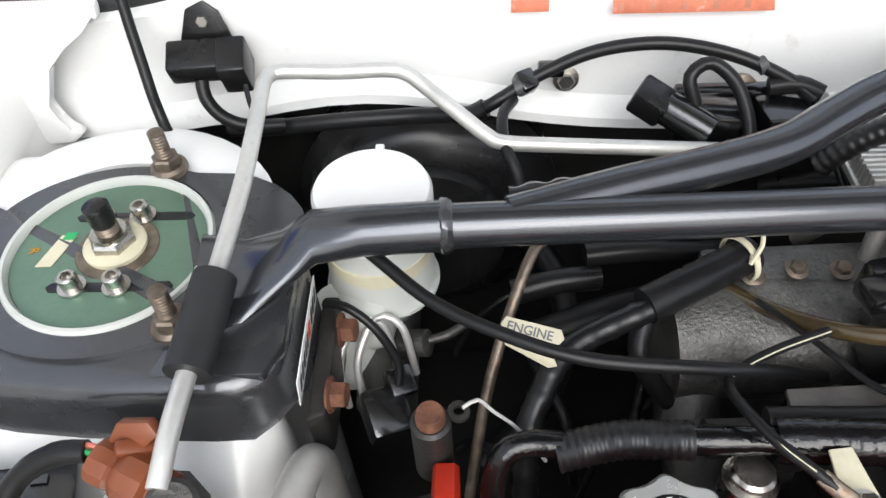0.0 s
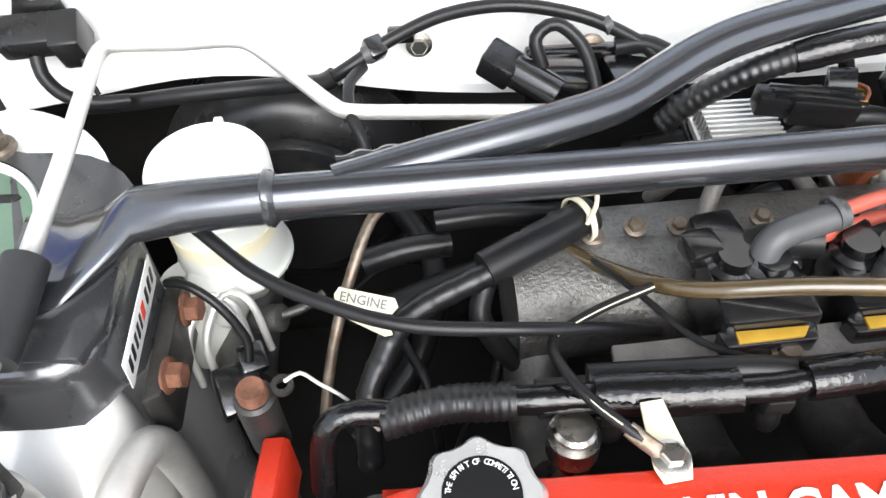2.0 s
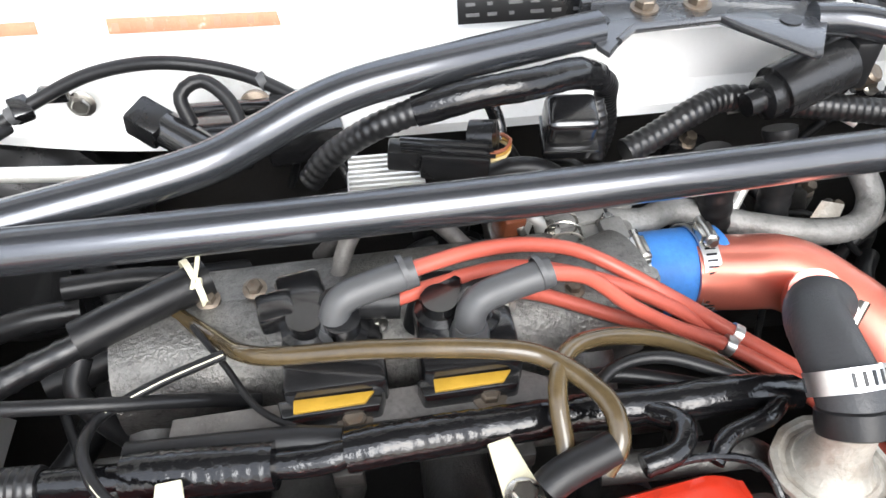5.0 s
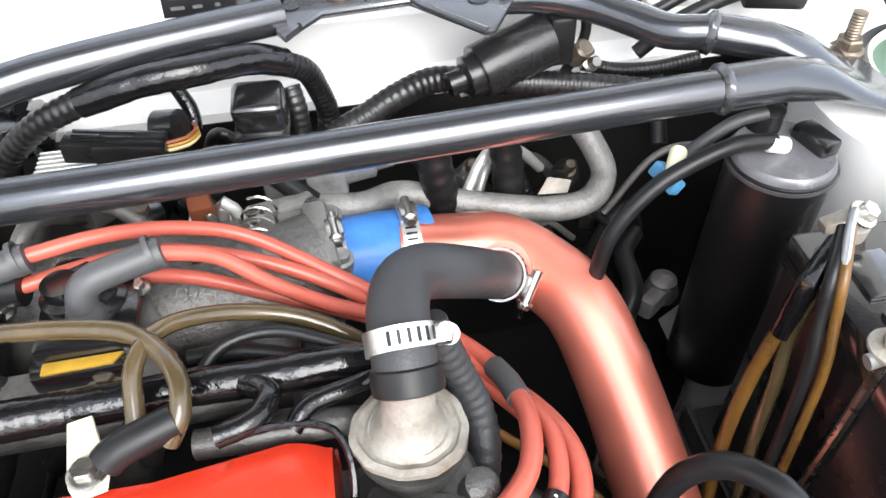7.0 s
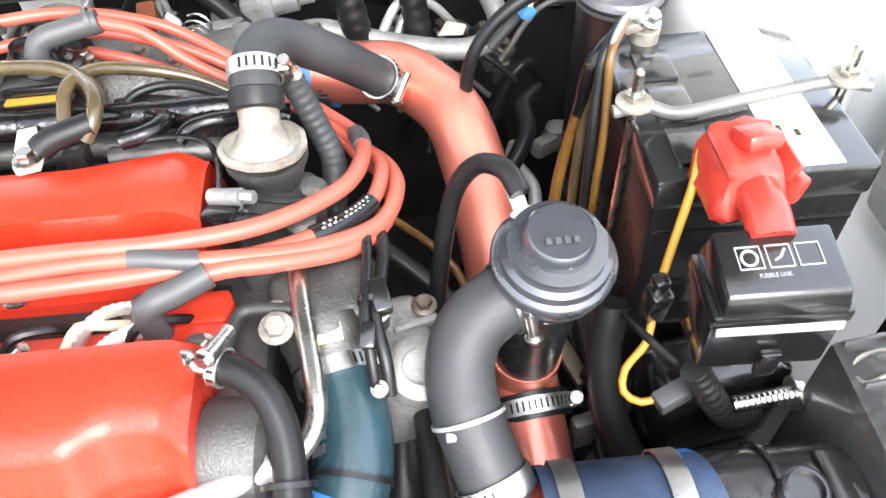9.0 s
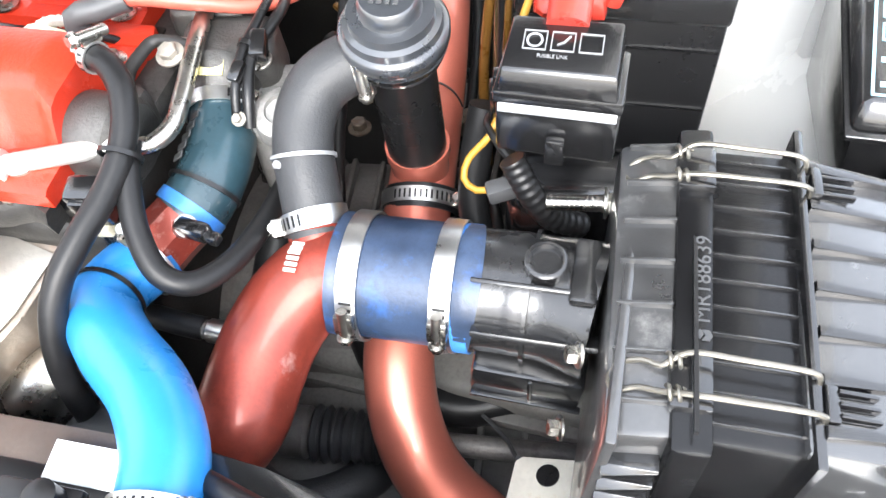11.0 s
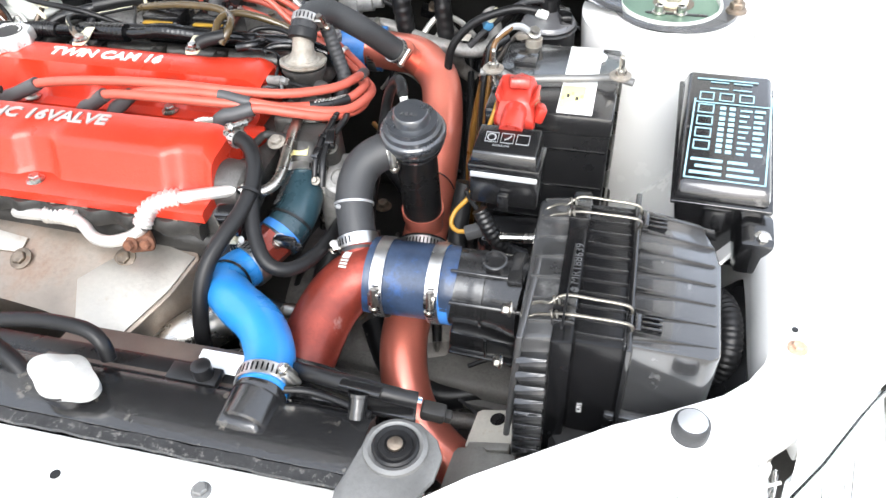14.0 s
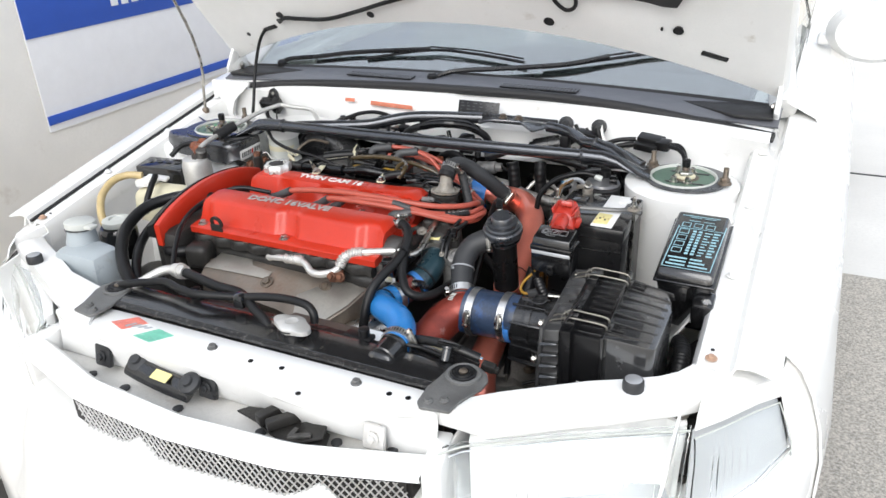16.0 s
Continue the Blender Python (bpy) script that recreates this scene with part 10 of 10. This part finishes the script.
part("lever", join(box(0.198, -0.066, 0.687, 0.034, 0.008, 0.005, (0, 0, 28), bev=0.001), box(0.186, -0.062, 0.687, 0.008, 0.016, 0.005, bev=0.001)), CAST, lt)
part("rivet", lathe([(0.006, 0), (0.005, 0.004)], (0.145, -0.028, 0.692), n=14), STEEL, lt)
for x, y in ((-0.250, -0.048), (-0.166, -0.055), (-0.043, -0.062), (0.116, -0.056), (0.235, -0.030), (0.320, -0.014)):
    solo("push_clip", lathe([(0.0085, 0), (0.0085, 0.003), (0.005, 0.0045)], (x, y, 0.6575), n=20), RUBBER_GREY, "grey push clip in the nose panel", "clip", "nose clips")
solo("panel_bolt", hexbolt((0.300, -0.022, 0.694), (0, -0.6, 0.8), 0.008, 0.008, 1.6), RUSTY_STEEL, "rust-stained bolt on the front panel", "bolt")
# ---- depth of the bay ----
for i, (pts, r) in enumerate((([(-0.30, 0.72, 0.70), (-0.2, 0.75, 0.71), (-0.1, 0.76, 0.70), (0.0, 0.77, 0.69)], 0.014), ([(-0.33, 0.66, 0.62), (-0.28, 0.70, 0.66), (-0.26, 0.78, 0.68), (-0.3, 0.86, 0.70)], 0.012),
                              ([(-0.26, 0.73, 0.79), (-0.22, 0.735, 0.788), (-0.18, 0.74, 0.78), (-0.15, 0.76, 0.76)], 0.008), ([(-0.31, 0.71, 0.775), (-0.28, 0.715, 0.780), (-0.25, 0.72, 0.778)], 0.009),
                              ([(0.36, 0.64, 0.56), (0.38, 0.56, 0.58), (0.37, 0.48, 0.57), (0.35, 0.42, 0.55)], 0.014), ([(0.26, 0.38, 0.55), (0.30, 0.33, 0.52), (0.36, 0.32, 0.5), (0.42, 0.34, 0.5)], 0.018),
                              ([(0.21, 0.56, 0.70), (0.25, 0.53, 0.68), (0.28, 0.50, 0.66), (0.30, 0.46, 0.6)], 0.008), ([(0.37, 0.45, 0.74), (0.365, 0.43, 0.70), (0.37, 0.40, 0.66), (0.40, 0.36, 0.62)], 0.012))):
    solo("bay_hose", tube(pts, r, 12), RUBBER, "dark hose deep in the engine bay", "hose", "deep hoses")
gbx = thing("gearbox", "oily cast gearbox deep in the bay", "gearbox", (0.27, 0.45, 0.35))
part("case", box(0.27, 0.46, 0.44, 0.22, 0.26, 0.2, (0, 0, 5), bev=0.05, segs=4), GEAR, gbx)
part("bell_housing", lathe([(0.15, 0), (0.15, 0.05), (0.11, 0.07)], (0.14, 0.44, 0.46), (1, 0, 0), 40), GEAR, gbx)
for p in ((0.30, 0.60, 0.62), (0.24, 0.38, 0.56), (0.345, 0.62, 0.60), (0.20, 0.335, 0.60), (0.225, 0.55, 0.60), (0.38, 0.40, 0.545)):
    part("case_bolt", hexbolt(p, (0, 0, 1), 0.008, 0.010), RUSTY_STEEL, gbx)
part("top_bracket", box(0.34, 0.61, 0.585, 0.07, 0.06, 0.03, (0, 0, 20), bev=0.008), GEAR, gbx)
for i in range(6):
    part("case_rib", box(0.19 + 0.03 * i, 0.455, 0.545, 0.006, 0.20, 0.014, (0, 0, 5), bev=0.003), GEAR, gbx)
part("end_cover", lathe([(0.062, 0), (0.064, 0.012), (0.05, 0.02), (0.02, 0.024)], (0.37, 0.40, 0.50), (0.6, -0.6, 0.5), 32), GEAR, gbx)
ss = thing("splash_shield", "dusty dark splash shield low in the bay", "splash shield", (0.36, 0.25, 0.47))
part("sheet", thick(loft([[(x, y, 0.475 + 0.012 * math.sin(x * 30) - 0.10 * max(0, 0.2 - y)) for x in [0.12 + 0.034 * i for i in range(15)]] for y in (0.13, 0.16, 0.20, 0.24, 0.28, 0.33, 0.38)]), 0.003), SPLASH, ss)
for x in (0.390, 0.430, 0.470):
    part("rib", box(x, 0.255, 0.480, 0.006, 0.20, 0.016, (0, 0, 6), bev=0.002), SPLASH, ss)
part("rib", box(0.33, 0.215, 0.482, 0.34, 0.006, 0.014, (0, 0, -4), bev=0.002), SPLASH, ss)
for x, y in ((0.41, 0.235),):
    part("clip", lathe([(0.010, 0), (0.009, 0.004), (0.005, 0.006)], (x, y, 0.488), n=18), RUBBER_GREY, ss)
ds = thing("drive_shaft", "dusty drive shaft joint with a ribbed boot", "drive shaft", (0.26, 0.275, 0.48))
part("joint", lathe([(0.006, 0), (0.020, 0.001), (0.023, 0.006), (0.023, 0.026), (0.019, 0.030), (0.019, 0.036)], (0.214, 0.270, 0.506), (1, 0.08, 0), 28), GEAR, ds)
part("boot", tube([(0.246, 0.2725, 0.506), (0.275, 0.275, 0.506), (0.305, 0.278, 0.505), (0.335, 0.281, 0.504)], 0.0235, 24, 0.002, swell=lambda s: 1.0 - 2.2 * s + 0.09 * math.sin(2 * math.pi * s / 0.009)), RUBBER_GREY, ds)
part("shaft", tube([(0.33, 0.281, 0.504), (0.40, 0.287, 0.502), (0.47, 0.293, 0.50)], 0.010, 14), GEAR, ds)
solo("cross_member", join(box(0.31, 0.352, 0.505, 0.34, 0.050, 0.045, (0, 0, -4), bev=0.010, segs=3), box(0.31, 0.322, 0.500, 0.32, 0.012, 0.012, (0, 0, -4), bev=0.003)), SPLASH, "dusty cross member behind the drive shaft", "cross member")
solo("bottom_hose", tube([(0.175, 0.275, 0.560), (0.192, 0.240, 0.545), (0.212, 0.218, 0.520), (0.240, 0.212, 0.500), (0.270, 0.226, 0.490), (0.295, 0.250, 0.480), (0.31, 0.28, 0.46)], 0.0185, 22), RUBBER_GREY, "greyed rubber bottom hose low in the bay", "hose")
solo("loose_wire", tube([(0.255, 0.155, 0.740), (0.275, 0.149, 0.741), (0.300, 0.143, 0.7425), (0.325, 0.138, 0.744), (0.345, 0.133, 0.744)], 0.0022, 8), CREAM, "yellowed wire under the fan loom", "wire")
gl_ = thing("gear_linkage", "dark gear selector linkage with cable ends", "linkage", (0.36, 0.52, 0.62))
part("arm", join(box(0.352, 0.50, 0.628, 0.014, 0.09, 0.008, (4, 0, 18), bev=0.002), lathe([(0.011, -0.006), (0.011, 0.014), (0.007, 0.018)], (0.340, 0.538, 0.628), n=20)), RUSTY_STEEL, gl_)
part("cable_end", tube([(0.366, 0.462, 0.634), (0.376, 0.44, 0.64), (0.385, 0.41, 0.64), (0.39, 0.37, 0.625)], 0.0055, 10), RUBBER, gl_)
part("cable_end", tube([(0.335, 0.56, 0.63), (0.33, 0.62, 0.64), (0.318, 0.70, 0.66), (0.30, 0.80, 0.68)], 0.0055, 10), RUBBER, gl_)
part("bracket", box(0.372, 0.425, 0.618, 0.05, 0.012, 0.036, (0, 0, 12), bev=0.003), GEAR, gl_)
rnd = random.Random(11)
for i in range(16):
    x, y, z = rnd.uniform(0.20, 0.40), rnd.uniform(0.30, 0.84), rnd.uniform(0.56, 0.66)
    dx, dy = rnd.uniform(-0.05, 0.05), rnd.uniform(-0.09, 0.09)
    pts = [(x, y, z), (x + dx * 0.5, y + dy * 0.5, z + rnd.uniform(-0.01, 0.02)), (x + dx, y + dy, z - 0.01), (x + dx * 1.3, y + dy * 1.6, z - 0.05)]
    solo("bay_wire", (loom if i % 3 == 0 else tube)(pts, rnd.choice((0.003, 0.004, 0.006, 0.008))), LOOM if i % 3 == 0 else RUBBER, "dark wire tangled deep in the bay", "wire", "deep wires")
for i in range(18):
    x, y, z = rnd.uniform(-0.34, 0.02), rnd.uniform(0.60, 0.84), rnd.uniform(0.60, 0.74)
    dx, dy = rnd.uniform(-0.10, 0.10), rnd.uniform(-0.06, 0.06)
    pts = [(x, y, z), (x + dx * 0.5, y + dy * 0.5, z + rnd.uniform(-0.01, 0.02)), (x + dx, y + dy, z - 0.01), (x + dx * 1.3, y + dy * 1.6, z - 0.05)]
    solo("bay_wire", (loom if i % 3 == 0 else tube)(pts, rnd.choice((0.003, 0.004, 0.006, 0.009))), LOOM if i % 3 == 0 else RUBBER, "dark wire tangled deep in the bay", "wire", "deep wires")

# air-conditioning and firewall plumbing
solo("air_con_elbow", tube([(-0.436, 0.605, 0.66), (-0.435, 0.602, 0.72), (-0.435, 0.596, 0.755), (-0.437, 0.583, 0.773), (-0.441, 0.560, 0.780), (-0.446, 0.535, 0.778)], 0.0112, 20), ALU, "dull aluminium air-conditioning elbow", "pipe")
solo("clutch_fork", join(box(0.392, 0.745, 0.63, 0.05, 0.016, 0.020, (0, 10, 40), bev=0.005), lathe([(0.014, 0), (0.016, 0.006), (0.012, 0.022), (0.006, 0.026)], (0.40, 0.755, 0.62), n=20)), GEAR, "oily clutch release lever below the canister", "lever")
for i, (p, q) in enumerate((((0.335, 0.70, 0.62), (0.385, 0.80, 0.66)), ((0.24, 0.80, 0.70), (0.30, 0.82, 0.66)), ((0.36, 0.66, 0.58), (0.36, 0.78, 0.60)))):
    a, b = Vector(p), Vector(q)
    solo("speed_cable", tube([a, a.lerp(b, 0.4) + Vector((0.01, 0, 0.012)), a.lerp(b, 0.75) + Vector((-0.006, 0, 0.01)), b], (0.009, 0.011, 0.007)[i], 14), (RUBBER, GEAR, ALU)[i], ("black sheathed speedometer cable", "oily coolant pipe on the firewall", "dull metal hydraulic line")[i], "pipe")

# added black block that stands in for the shaded gap beside the airbox
solo("wing_liner", prism([(0.600, 0.170, 0.50), (0.680, 0.205, 0.50), (0.684, 0.400, 0.50), (0.600, 0.400, 0.50), (0.640, 0.214, 0.655), (0.682, 0.228, 0.700), (0.686, 0.395, 0.705), (0.640, 0.395, 0.655)], 0.006), LABEL_BLACK, "black filler for the shaded gap between airbox and wing", "liner")

# wires, unions and brackets low on the firewall
rnd = random.Random(23)
for i in range(26):
    x, y, z = (rnd.uniform(0.13, 0.42), rnd.uniform(0.76, 0.90), rnd.uniform(0.62, 0.77)) if i < 16 else (rnd.uniform(-0.12, 0.10), rnd.uniform(0.73, 0.85), rnd.uniform(0.74, 0.82))
    dx, dy = rnd.uniform(-0.07, 0.07), rnd.uniform(-0.04, 0.04)
    pts = [(x - dx, y - dy, z - 0.03), (x - dx * 0.3, y, z + rnd.uniform(0.0, 0.015)), (x + dx * 0.4, y + dy * 0.5, z), (x + dx, y + dy, z - rnd.uniform(0.02, 0.06))]
    k = i % 5
    solo("firewall_line", (loom if k == 0 else tube)(pts, rnd.choice((0.003, 0.0045, 0.006, 0.0085))), (LOOM, RUBBER, ALU, GEAR, RUBBER)[k], ("corrugated loom low on the firewall", "thin black line low on the firewall", "dull metal line low on the firewall", "oily pipe low on the firewall", "thin black line low on the firewall")[k], "line", "firewall lines")
for i in range(12):
    x, y, z = rnd.uniform(0.14, 0.40), rnd.uniform(0.74, 0.90), rnd.uniform(0.60, 0.74)
    if i > 7:
        x, y, z = rnd.uniform(-0.10, 0.10), rnd.uniform(0.74, 0.83), rnd.uniform(0.76, 0.81)
    u = thing("pipe_union", "oily bolted union low on the firewall", "union", (x, y, z), "firewall unions")
    part("body", box(x, y, z, rnd.uniform(0.018, 0.04), rnd.uniform(0.016, 0.03), rnd.uniform(0.012, 0.03), (rnd.uniform(-20, 20), rnd.uniform(-20, 20), rnd.uniform(0, 90)), bev=0.004), (GEAR, CAST, BLACK)[i % 3], u)
    part("bolt", hexbolt((x, y - 0.004, z + 0.008), (0.1, -0.4, 1), 0.0055, 0.012), RUSTY_STEEL, u)
